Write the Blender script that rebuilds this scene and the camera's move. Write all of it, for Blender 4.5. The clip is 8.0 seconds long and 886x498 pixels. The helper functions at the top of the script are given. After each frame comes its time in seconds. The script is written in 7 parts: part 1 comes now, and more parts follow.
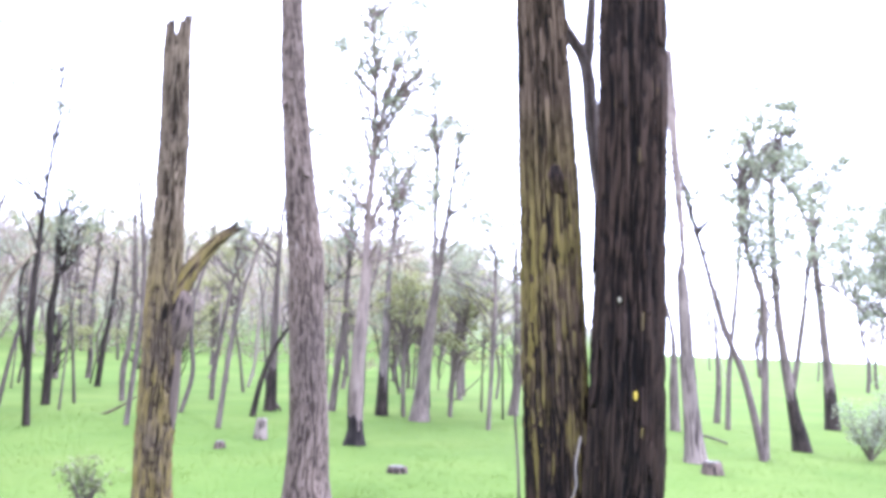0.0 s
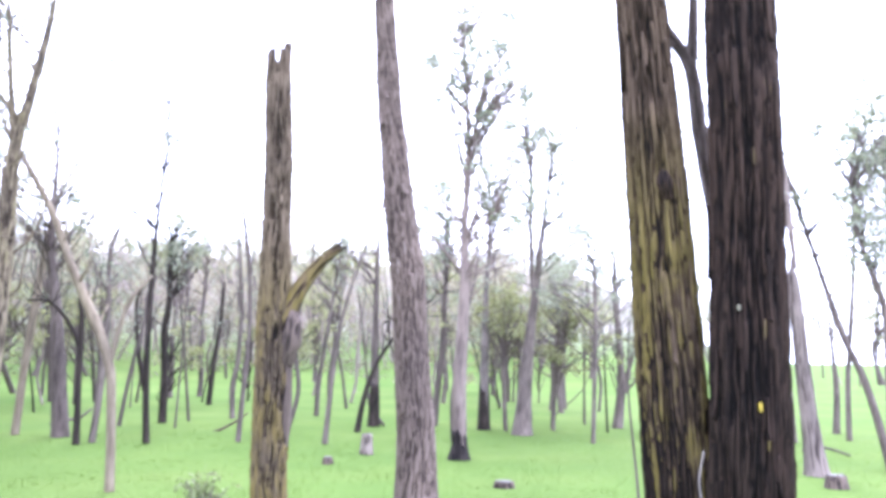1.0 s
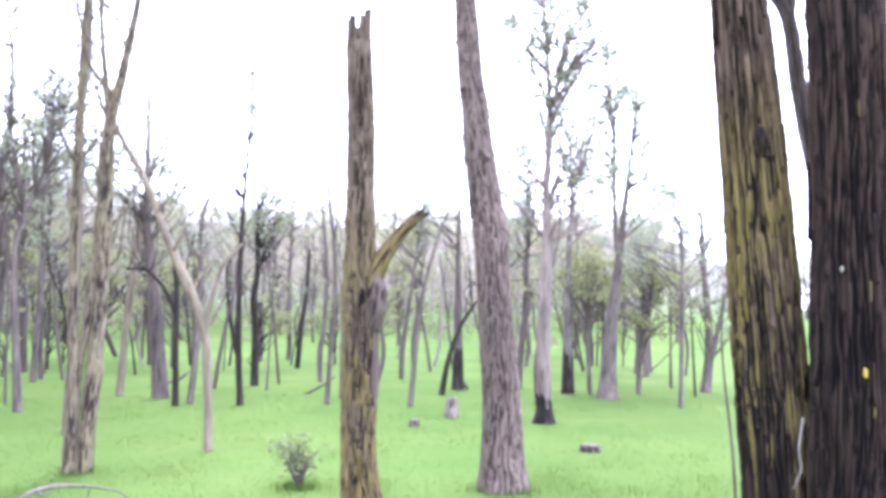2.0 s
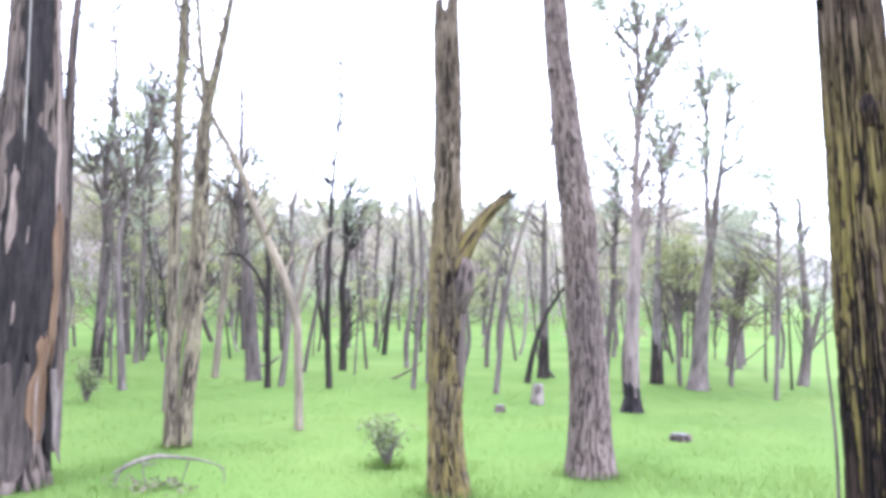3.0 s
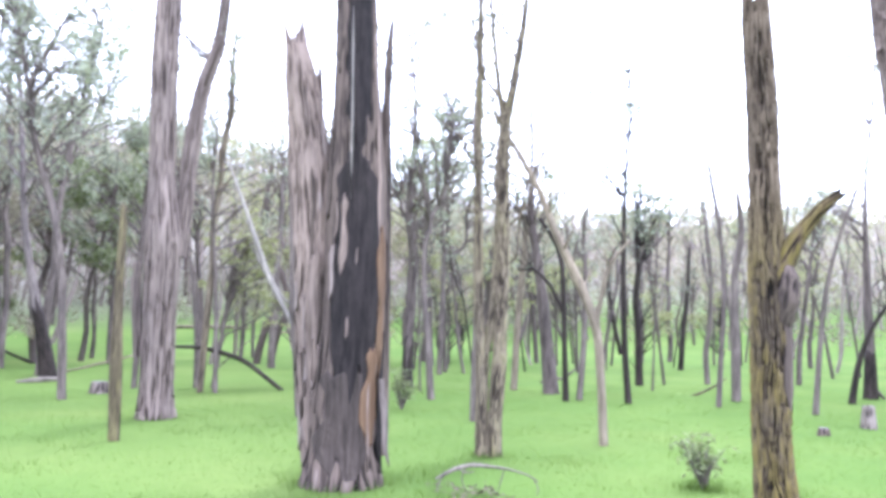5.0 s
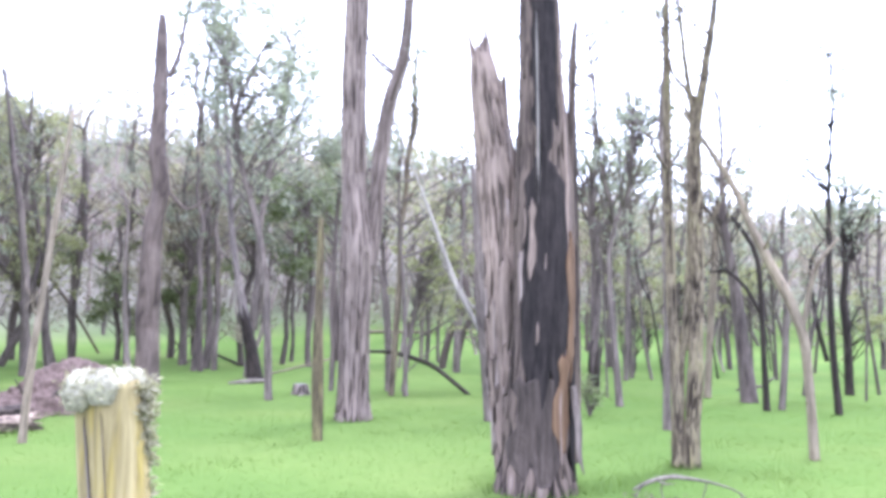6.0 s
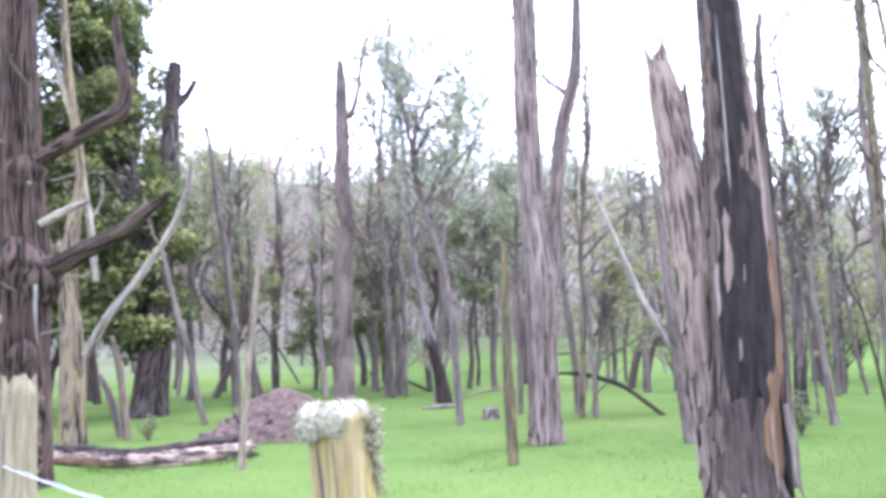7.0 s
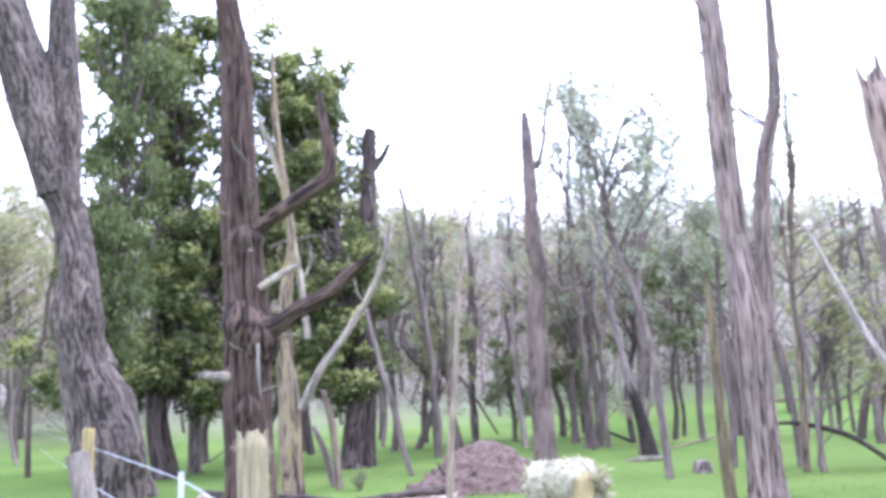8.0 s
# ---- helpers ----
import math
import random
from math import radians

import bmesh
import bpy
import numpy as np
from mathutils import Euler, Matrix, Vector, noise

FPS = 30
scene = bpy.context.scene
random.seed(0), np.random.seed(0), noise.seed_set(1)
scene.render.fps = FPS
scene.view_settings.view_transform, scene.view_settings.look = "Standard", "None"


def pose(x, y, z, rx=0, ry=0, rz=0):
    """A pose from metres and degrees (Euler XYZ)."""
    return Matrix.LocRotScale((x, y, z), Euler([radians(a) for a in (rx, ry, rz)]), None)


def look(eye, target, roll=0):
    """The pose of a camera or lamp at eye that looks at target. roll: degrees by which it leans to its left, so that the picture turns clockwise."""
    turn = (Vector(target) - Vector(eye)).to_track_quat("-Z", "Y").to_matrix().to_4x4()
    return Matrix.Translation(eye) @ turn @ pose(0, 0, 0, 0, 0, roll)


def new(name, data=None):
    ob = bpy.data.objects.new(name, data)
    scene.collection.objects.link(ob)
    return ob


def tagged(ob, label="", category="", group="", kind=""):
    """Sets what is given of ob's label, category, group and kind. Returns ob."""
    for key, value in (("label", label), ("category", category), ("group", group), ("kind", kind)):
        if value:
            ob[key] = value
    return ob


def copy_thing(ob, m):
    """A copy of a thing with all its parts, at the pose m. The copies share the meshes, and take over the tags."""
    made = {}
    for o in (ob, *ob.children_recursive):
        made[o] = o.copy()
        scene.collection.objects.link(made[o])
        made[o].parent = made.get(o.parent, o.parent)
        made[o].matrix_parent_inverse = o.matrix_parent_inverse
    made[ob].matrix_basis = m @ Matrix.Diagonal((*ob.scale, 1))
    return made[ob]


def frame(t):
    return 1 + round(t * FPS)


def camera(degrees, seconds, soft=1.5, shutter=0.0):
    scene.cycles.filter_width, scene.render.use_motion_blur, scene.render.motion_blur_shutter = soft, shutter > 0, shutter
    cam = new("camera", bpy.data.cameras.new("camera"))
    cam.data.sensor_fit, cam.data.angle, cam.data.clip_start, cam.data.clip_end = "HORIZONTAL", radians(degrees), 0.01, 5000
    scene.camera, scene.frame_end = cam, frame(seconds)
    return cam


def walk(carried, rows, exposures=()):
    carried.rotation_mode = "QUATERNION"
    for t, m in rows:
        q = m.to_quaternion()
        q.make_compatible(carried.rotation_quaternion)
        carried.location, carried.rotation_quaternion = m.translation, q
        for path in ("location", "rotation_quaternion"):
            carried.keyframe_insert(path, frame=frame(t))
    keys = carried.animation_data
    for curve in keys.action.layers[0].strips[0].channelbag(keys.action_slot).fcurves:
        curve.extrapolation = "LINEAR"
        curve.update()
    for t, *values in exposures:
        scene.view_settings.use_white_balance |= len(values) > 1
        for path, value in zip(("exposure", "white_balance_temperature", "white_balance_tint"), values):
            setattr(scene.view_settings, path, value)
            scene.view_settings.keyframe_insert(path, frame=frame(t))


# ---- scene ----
cam = camera(57.6, 8.0, soft=3.9)
# seconds, place, turn
PATH = [
    (0.0, -0.000, -0.000, 1.600, 96.83, -2.22, -0.27),
    (0.5, -0.010, 0.026, 1.602, 97.35, -2.22, 1.47),
    (1.0, -0.072, 0.013, 1.603, 97.58, -1.00, 6.53),
    (1.5, -0.090, 0.027, 1.618, 96.54, -1.47, 7.89),
    (2.0, -0.102, 0.033, 1.609, 94.96, -0.73, 12.29),
    (2.2, -0.114, 0.039, 1.589, 94.86, -1.60, 13.82),
    (3.3, -0.123, 0.043, 1.522, 94.16, -0.78, 20.42),
    (3.5, -0.147, 0.057, 1.520, 94.48, -0.80, 22.29),
    (4.0, -0.205, 0.055, 1.518, 94.45, -0.94, 27.76),
    (4.5, -0.261, 0.041, 1.521, 94.39, -1.21, 32.98),
    (4.7, -0.284, 0.027, 1.523, 94.59, -1.05, 35.00),
    (5.8, -0.390, -0.026, 1.533, 94.85, -0.89, 48.34),
    (6.0, -0.406, -0.044, 1.538, 94.91, -0.66, 50.93),
    (6.5, -0.438, -0.076, 1.542, 94.86, 0.29, 56.85),
    (7.0, -0.465, -0.115, 1.552, 96.56, 1.69, 63.67),
    (7.5, -0.477, -0.149, 1.562, 98.29, 2.52, 70.22),
    (8.0, -0.499, -0.191, 1.579, 100.48, 2.47, 77.30),
]
EXPOSURE = [(0.0, 2.9, 5250, 24), (2.2, 2.88, 5250, 23), (3.5, 2.86, 5250, 17), (6.0, 2.79, 5200, 20), (8.0, 2.75, 5150, 23)]
walk(cam, [(t, pose(x, y, z, rx, ry, rz)) for t, x, y, z, rx, ry, rz in PATH], EXPOSURE)

# ---- sky and sun: bright thin overcast ----
SUN_AZ, SUN_EL = radians(-12), radians(52)
world = bpy.data.worlds.new("sky")
scene.world = world
world.use_nodes = True
wn, wl = world.node_tree.nodes, world.node_tree.links
wn.clear()
sky = wn.new("ShaderNodeTexSky")
sky.sky_type, sky.sun_disc = "NISHITA", False
sky.sun_elevation, sky.sun_rotation = SUN_EL, SUN_AZ
sky.dust_density, sky.air_density = 4.0, 1.0
thin = wn.new("ShaderNodeMixRGB")
thin.inputs["Fac"].default_value = 0.82
thin.inputs["Color2"].default_value = (9.6, 9.5, 9.9, 1)
back = wn.new("ShaderNodeBackground")
back.inputs["Strength"].default_value = 0.12
wout = wn.new("ShaderNodeOutputWorld")
wl.new(sky.outputs[0], thin.inputs["Color1"])
wl.new(thin.outputs[0], back.inputs["Color"])
wl.new(back.outputs[0], wout.inputs[0])
sun_data = bpy.data.lights.new("sun", "SUN")
sun_data.energy, sun_data.angle, sun_data.color = 0.7, radians(18), (1.0, 0.96, 0.9)
sun = new("sun", sun_data)
sun.matrix_world = look((math.sin(SUN_AZ) * 60, math.cos(SUN_AZ) * 60, 60 * math.tan(SUN_EL)), (0, 0, 0))


# ---- materials ----
def material(name, rough=0.85, gloss=0.2):
    m = bpy.data.materials.new(name)
    m.use_nodes = True
    nodes, links = m.node_tree.nodes, m.node_tree.links
    bsdf = nodes["Principled BSDF"]
    bsdf.inputs["Roughness"].default_value = rough
    bsdf.inputs["Specular IOR Level"].default_value = gloss
    return m, nodes, links, bsdf


def noise_tex(nodes, links, scale, stretch=(1, 1, 1), detail=5.0, rough=0.6):
    co = nodes.new("ShaderNodeTexCoord")
    mp = nodes.new("ShaderNodeMapping")
    mp.inputs["Scale"].default_value = stretch
    tex = nodes.new("ShaderNodeTexNoise")
    tex.inputs["Scale"].default_value = scale
    tex.inputs["Detail"].default_value = detail
    tex.inputs["Roughness"].default_value = rough
    links.new(co.outputs["Object"], mp.inputs["Vector"])
    links.new(mp.outputs[0], tex.inputs["Vector"])
    return tex


def ramp(nodes, links, src, stops):
    r = nodes.new("ShaderNodeValToRGB")
    e = r.color_ramp.elements
    while len(e) < len(stops):
        e.new(0.5)
    for k, (pos, c) in zip(e, stops):
        k.position, k.color = pos, (*c, 1)
    links.new(src, r.inputs[0])
    return r


def mix(nodes, links, fac, a, b, mode="MIX"):
    n = nodes.new("ShaderNodeMixRGB")
    n.blend_type = mode
    for slot, v in (("Fac", fac), ("Color1", a), ("Color2", b)):
        if isinstance(v, (int, float)):
            n.inputs[slot].default_value = v
        elif isinstance(v, tuple):
            n.inputs[slot].default_value = (*v, 1)
        else:
            links.new(v, n.inputs[slot])
    return n


def bump(nodes, links, bsdf, height, strength, distance):
    b = nodes.new("ShaderNodeBump")
    b.inputs["Strength"].default_value = strength
    b.inputs["Distance"].default_value = distance
    links.new(height, b.inputs["Height"])
    links.new(b.outputs[0], bsdf.inputs["Normal"])


def bark(name, dark, mid, pale, growth=None, grown=(0.55, 0.7), fibre=26.0, stretch=0.17, band=None):
    """Bark: plates and fibres in three tones, darker in the furrows and paler on the ridges, blotches, and patches of
    lichen or moss, which thin out between the heights of the band.
    """
    dark, mid, pale = ((c[0], c[1] * 0.985, c[2] * 0.89) for c in (dark, mid, pale))
    m, nodes, links, bsdf = material(name, 0.9)
    f = noise_tex(nodes, links, fibre, (1, 1, stretch), 8.0, 0.65)
    f.inputs["Distortion"].default_value = 0.5
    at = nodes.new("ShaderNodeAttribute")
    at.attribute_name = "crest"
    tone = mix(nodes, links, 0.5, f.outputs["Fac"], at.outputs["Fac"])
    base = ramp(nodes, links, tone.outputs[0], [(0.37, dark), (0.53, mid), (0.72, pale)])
    big = noise_tex(nodes, links, 2.2, (1, 1, 0.4), 5.0)
    blot = ramp(nodes, links, big.outputs["Fac"], [(0.3, (0.62, 0.6, 0.62)), (0.7, (1.25, 1.2, 1.18))])
    col = mix(nodes, links, 1.0, base.outputs[0], blot.outputs[0], "MULTIPLY")
    if growth:
        g = noise_tex(nodes, links, 2.1, (1, 1, 0.4), 3.0, 0.6)
        s = noise_tex(nodes, links, 24.0, (1, 1, 0.12), 6.0, 0.7)
        both = mix(nodes, links, 0.5, g.outputs["Fac"], s.outputs["Fac"])
        high = mix(nodes, links, 0.25, both.outputs[0], at.outputs["Fac"])
        gm = ramp(nodes, links, high.outputs[0], [(grown[0], (0, 0, 0)), (grown[1], (1, 1, 1))])
        gc = ramp(nodes, links, f.outputs["Fac"], [(0.35, tuple(c * 0.55 for c in growth)), (0.65, growth)])
        cover = gm.outputs[0]
        if band:
            co, sep, low = nodes.new("ShaderNodeTexCoord"), nodes.new("ShaderNodeSeparateXYZ"), nodes.new("ShaderNodeMapRange")
            low.inputs["From Min"].default_value, low.inputs["From Max"].default_value = band[1], band[0]
            links.new(co.outputs["Object"], sep.inputs[0])
            links.new(sep.outputs["Z"], low.inputs["Value"])
            cover = mix(nodes, links, 1.0, cover, low.outputs[0], "MULTIPLY").outputs[0]
        col = mix(nodes, links, cover, col.outputs[0], gc.outputs[0])
    links.new(col.outputs[0], bsdf.inputs["Base Color"])
    fine = noise_tex(nodes, links, fibre * 3, (1, 1, 0.25), 6.0, 0.7)
    h = mix(nodes, links, 0.4, f.outputs["Fac"], fine.outputs["Fac"])
    bump(nodes, links, bsdf, h.outputs[0], 0.8, 0.015)
    return m


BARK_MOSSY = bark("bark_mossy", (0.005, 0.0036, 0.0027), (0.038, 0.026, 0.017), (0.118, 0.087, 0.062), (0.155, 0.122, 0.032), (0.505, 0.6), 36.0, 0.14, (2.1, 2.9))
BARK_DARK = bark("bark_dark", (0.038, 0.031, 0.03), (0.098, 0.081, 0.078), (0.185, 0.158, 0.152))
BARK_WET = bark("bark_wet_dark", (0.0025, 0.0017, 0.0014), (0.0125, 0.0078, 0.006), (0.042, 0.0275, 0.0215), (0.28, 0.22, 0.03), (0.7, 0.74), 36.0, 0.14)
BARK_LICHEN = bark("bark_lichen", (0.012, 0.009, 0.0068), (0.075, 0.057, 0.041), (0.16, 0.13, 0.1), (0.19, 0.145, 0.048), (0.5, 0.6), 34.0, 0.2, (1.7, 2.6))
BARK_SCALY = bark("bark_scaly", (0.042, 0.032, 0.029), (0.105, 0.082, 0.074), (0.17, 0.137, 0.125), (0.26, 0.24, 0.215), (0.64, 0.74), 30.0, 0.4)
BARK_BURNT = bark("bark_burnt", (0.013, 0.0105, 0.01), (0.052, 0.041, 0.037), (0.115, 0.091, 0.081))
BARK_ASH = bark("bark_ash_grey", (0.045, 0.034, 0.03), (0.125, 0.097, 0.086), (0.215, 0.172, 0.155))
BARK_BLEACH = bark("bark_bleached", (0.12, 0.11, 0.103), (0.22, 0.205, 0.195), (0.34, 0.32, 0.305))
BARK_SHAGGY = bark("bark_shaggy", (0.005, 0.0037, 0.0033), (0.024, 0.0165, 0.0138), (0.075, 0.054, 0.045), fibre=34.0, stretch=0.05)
# paler than the near barks: haze over distant trunks is put into the colour
BARK_HAZED = bark("bark_hazed_grey", (0.14, 0.115, 0.108), (0.25, 0.215, 0.205), (0.38, 0.34, 0.33))
BARK_CHAR = bark("bark_char", (0.01, 0.008, 0.0075), (0.025, 0.0198, 0.0182), (0.064, 0.052, 0.048))
BARK_GREY = bark("bark_grey", (0.045, 0.038, 0.036), (0.118, 0.099, 0.094), (0.225, 0.194, 0.185))
BARK_STRINGY = bark("bark_stringy", (0.035, 0.027, 0.025), (0.105, 0.083, 0.077), (0.195, 0.162, 0.153), fibre=34.0, stretch=0.05)
BARK_MOSSY_GREY = bark("bark_mossy_grey", (0.028, 0.022, 0.017), (0.13, 0.107, 0.08), (0.25, 0.215, 0.165), (0.2, 0.172, 0.085), (0.54, 0.65))
BARK_PALE = bark("bark_pale", (0.1, 0.082, 0.065), (0.19, 0.16, 0.125), (0.29, 0.25, 0.205), (0.24, 0.205, 0.11), (0.58, 0.72))
BARK_PINK = bark("bark_pinkish", (0.09, 0.072, 0.068), (0.18, 0.147, 0.14), (0.28, 0.24, 0.232))
BARK_TWO_TONE = bark("bark_two_tone", (0.06, 0.05, 0.052), (0.14, 0.12, 0.12), (0.3, 0.27, 0.27))
BARK_GNARLED = bark("bark_gnarled", (0.022, 0.018, 0.017), (0.055, 0.046, 0.043), (0.108, 0.092, 0.086), (0.2, 0.15, 0.11), (0.66, 0.76), 14.0, 0.45)
BARK_DEADWHITE = bark("bark_dead_white", (0.028, 0.022, 0.017), (0.09, 0.071, 0.052), (0.19, 0.158, 0.122), (0.17, 0.143, 0.042), (0.58, 0.68))
CHARCOAL = bark("charcoal", (0.004, 0.0034, 0.0034), (0.01, 0.0082, 0.0084), (0.027, 0.022, 0.0225), fibre=30.0, stretch=0.25)
BARK_FOOT = bark("bark_wet_foot", (0.002, 0.0015, 0.0013), (0.0085, 0.0057, 0.0044), (0.034, 0.023, 0.017), fibre=36.0, stretch=0.14)
BARK_POLE = bark("bark_lichened_pole", (0.025, 0.02, 0.013), (0.085, 0.07, 0.046), (0.17, 0.145, 0.105), (0.165, 0.142, 0.062), (0.5, 0.6))
RUST_BARK = bark("inner_bark_rust", (0.026, 0.016, 0.01), (0.085, 0.05, 0.028), (0.15, 0.1, 0.066), fibre=30.0, stretch=0.06)
GREY_WOOD = bark("weathered_wood", (0.06, 0.053, 0.047), (0.16, 0.143, 0.128), (0.29, 0.265, 0.24), (0.24, 0.21, 0.1), (0.58, 0.7), 34.0, 0.06)
POST_WOOD = bark("lichened_post_wood", (0.1, 0.08, 0.04), (0.3, 0.255, 0.135), (0.42, 0.38, 0.25), (0.33, 0.25, 0.045), (0.48, 0.58), 30.0, 0.06)
POST_GREY = bark("weathered_post_wood", (0.09, 0.08, 0.05), (0.21, 0.19, 0.125), (0.32, 0.295, 0.21), (0.27, 0.235, 0.1), (0.52, 0.66), 30.0, 0.08)
LOG_WOOD = bark("log_wood", (0.045, 0.035, 0.033), (0.15, 0.115, 0.1), (0.33, 0.27, 0.23), fibre=18.0, stretch=0.6)


def leaf_material(name, a, b, rough=0.6, gloss=0.08, thin=0.3):
    m, nodes, links, bsdf = material(name, rough, gloss)
    geo = nodes.new("ShaderNodeNewGeometry")
    r = ramp(nodes, links, geo.outputs["Random Per Island"], [(0.0, a), (1.0, b)])
    links.new(r.outputs[0], bsdf.inputs["Base Color"])
    tr = nodes.new("ShaderNodeBsdfTranslucent")
    lit = mix(nodes, links, 1.0, r.outputs[0], (1.1, 1.15, 0.75), "MULTIPLY")
    links.new(lit.outputs[0], tr.inputs["Color"])
    ms = nodes.new("ShaderNodeMixShader")
    ms.inputs[0].default_value = thin
    links.new(bsdf.outputs[0], ms.inputs[1])
    links.new(tr.outputs[0], ms.inputs[2])
    links.new(ms.outputs[0], nodes["Material Output"].inputs[0])
    return m


GUM_LEAF = leaf_material("gum_leaf", (0.15, 0.157, 0.132), (0.29, 0.3, 0.25), thin=0.45)
DARK_LEAF = leaf_material("broad_leaf", (0.036, 0.05, 0.02), (0.155, 0.17, 0.07), 0.45)
WEEP_LEAF = leaf_material("weeping_leaf", (0.09, 0.105, 0.05), (0.2, 0.215, 0.115))
TIP_LEAF = leaf_material("new_leaf", (0.2, 0.21, 0.07), (0.36, 0.36, 0.15), 0.45)
OLIVE_LEAF = leaf_material("olive_leaf", (0.16, 0.162, 0.085), (0.29, 0.285, 0.165), thin=0.4)
# the next two leaf colours are greyed and paled to paint in distant haze
HAZED_LEAF = leaf_material("hazed_leaf", (0.2, 0.172, 0.138), (0.34, 0.3, 0.245), thin=0.4)
HILL_HAZED_LEAF = leaf_material("hill_hazed_leaf", (0.22, 0.197, 0.155), (0.35, 0.32, 0.26))
WEEP_DARK = leaf_material("drooping_leaf", (0.052, 0.068, 0.026), (0.13, 0.15, 0.062))
BRUSH_LEAF = leaf_material("brush_leaf", (0.105, 0.098, 0.074), (0.215, 0.195, 0.158))
GRASS = leaf_material("grass_blade", (0.098, 0.15, 0.038), (0.115, 0.165, 0.045), 0.9, 0.02, 0.45)
LICHEN_TUFT = leaf_material("lichen_tuft", (0.15, 0.137, 0.09), (0.35, 0.325, 0.235), 0.9, 0.1, 0.4)


def ground_material():
    m, nodes, links, bsdf = material("pasture", 0.95, 0.02)
    a = noise_tex(nodes, links, 0.35, (1, 1, 1), 6.0)
    b = noise_tex(nodes, links, 9.0, (1, 1, 1), 8.0, 0.7)
    c = noise_tex(nodes, links, 0.06, (1, 1, 1), 3.0)
    base = ramp(nodes, links, a.outputs["Fac"], [(0.3, (0.066, 0.108, 0.026)), (0.5, (0.082, 0.124, 0.031)), (0.72, (0.104, 0.142, 0.039))])
    blade = ramp(nodes, links, b.outputs["Fac"], [(0.3, (0.92, 0.93, 0.91)), (0.65, (1.05, 1.04, 1.04))])
    col = mix(nodes, links, 1.0, base.outputs[0], blade.outputs[0], "MULTIPLY")
    far = ramp(nodes, links, c.outputs["Fac"], [(0.35, (0.92, 0.96, 0.9)), (0.65, (1.08, 1.02, 1.1))])
    col = mix(nodes, links, 1.0, col.outputs[0], far.outputs[0], "MULTIPLY")
    co = nodes.new("ShaderNodeTexCoord")
    sep = nodes.new("ShaderNodeSeparateXYZ")
    links.new(co.outputs["Object"], sep.inputs[0])
    up = nodes.new("ShaderNodeMapRange")
    up.inputs["From Min"].default_value, up.inputs["From Max"].default_value = 1.6, 4.6
    links.new(sep.outputs["Z"], up.inputs["Value"])
    aside = nodes.new("ShaderNodeMapRange")
    aside.inputs["From Min"].default_value, aside.inputs["From Max"].default_value = -34.0, -48.0
    links.new(sep.outputs["X"], aside.inputs["Value"])
    most = nodes.new("ShaderNodeMath")
    most.operation = "MAXIMUM"
    links.new(up.outputs[0], most.inputs[0])
    links.new(aside.outputs[0], most.inputs[1])
    scrub = ramp(nodes, links, b.outputs["Fac"], [(0.35, (0.11, 0.1, 0.08)), (0.65, (0.21, 0.19, 0.16))])
    col = mix(nodes, links, most.outputs[0], col.outputs[0], scrub.outputs[0])
    links.new(col.outputs[0], bsdf.inputs["Base Color"])
    bump(nodes, links, bsdf, b.outputs["Fac"], 0.18, 0.03)
    return m


def plain(name, a, b, scale, rough=0.8, metal=0.0):
    m, nodes, links, bsdf = material(name, rough)
    bsdf.inputs["Metallic"].default_value = metal
    n = noise_tex(nodes, links, scale, (1, 1, 1), 8.0, 0.7)
    r = ramp(nodes, links, n.outputs["Fac"], [(0.35, a), (0.65, b)])
    links.new(r.outputs[0], bsdf.inputs["Base Color"])
    bump(nodes, links, bsdf, n.outputs["Fac"], 0.6, 0.02)
    return m


LICHEN_YELLOW = plain("yellow_lichen", (0.26, 0.19, 0.025), (0.46, 0.36, 0.05), 60.0)
LICHEN_PALE = plain("pale_lichen", (0.1, 0.092, 0.065), (0.34, 0.315, 0.225), 26.0)
PASTURE = ground_material()
EARTH = plain("red_earth", (0.045, 0.028, 0.022), (0.15, 0.105, 0.086), 14.0)
STEEL = plain("galvanised_steel", (0.3, 0.31, 0.33), (0.5, 0.51, 0.54), 30.0, 0.5, 0.6)
CUT_WOOD = plain("cut_wood", (0.09, 0.08, 0.07), (0.19, 0.175, 0.155), 12.0)


# ---- shapes ----
def lattice(ix, iy, iz):
    h = (ix * 73856093) ^ (iy * 19349663) ^ (iz * 83492791)
    h = (h ^ (h >> 13)) * 1274126177
    return ((h ^ (h >> 16)) & 0xFFFF) / 65535.0


def vnoise(p):
    """Smooth random numbers from 0 to 1 at the points p (n x 3)."""
    i = np.floor(p).astype(np.int64)
    u = p - i
    u = u * u * (3 - 2 * u)
    out = np.zeros(len(p))
    for cx in (0, 1):
        for cy in (0, 1):
            for cz in (0, 1):
                w = (u[:, 0] if cx else 1 - u[:, 0]) * (u[:, 1] if cy else 1 - u[:, 1]) * (u[:, 2] if cz else 1 - u[:, 2])
                out += w * lattice(i[:, 0] + cx, i[:, 1] + cy, i[:, 2] + cz)
    return out


def mesh_from(name, verts, faces, mat, smooth=True, crest=None):
    me = bpy.data.meshes.new(name)
    me.from_pydata(np.asarray(verts).tolist(), [], np.asarray(faces).tolist() if isinstance(faces, np.ndarray) else faces)
    me.materials.append(mat)
    if smooth:
        me.polygons.foreach_set("use_smooth", [True] * len(me.polygons))
    if crest is not None:
        me.attributes.new("crest", "FLOAT", "POINT").data.foreach_set("value", np.asarray(crest, dtype=np.float32))
    me.update()
    return me


def part(name, mesh, parent, label=""):
    ob = new(name, mesh)
    ob.parent = parent
    return tagged(ob, label) if label else ob


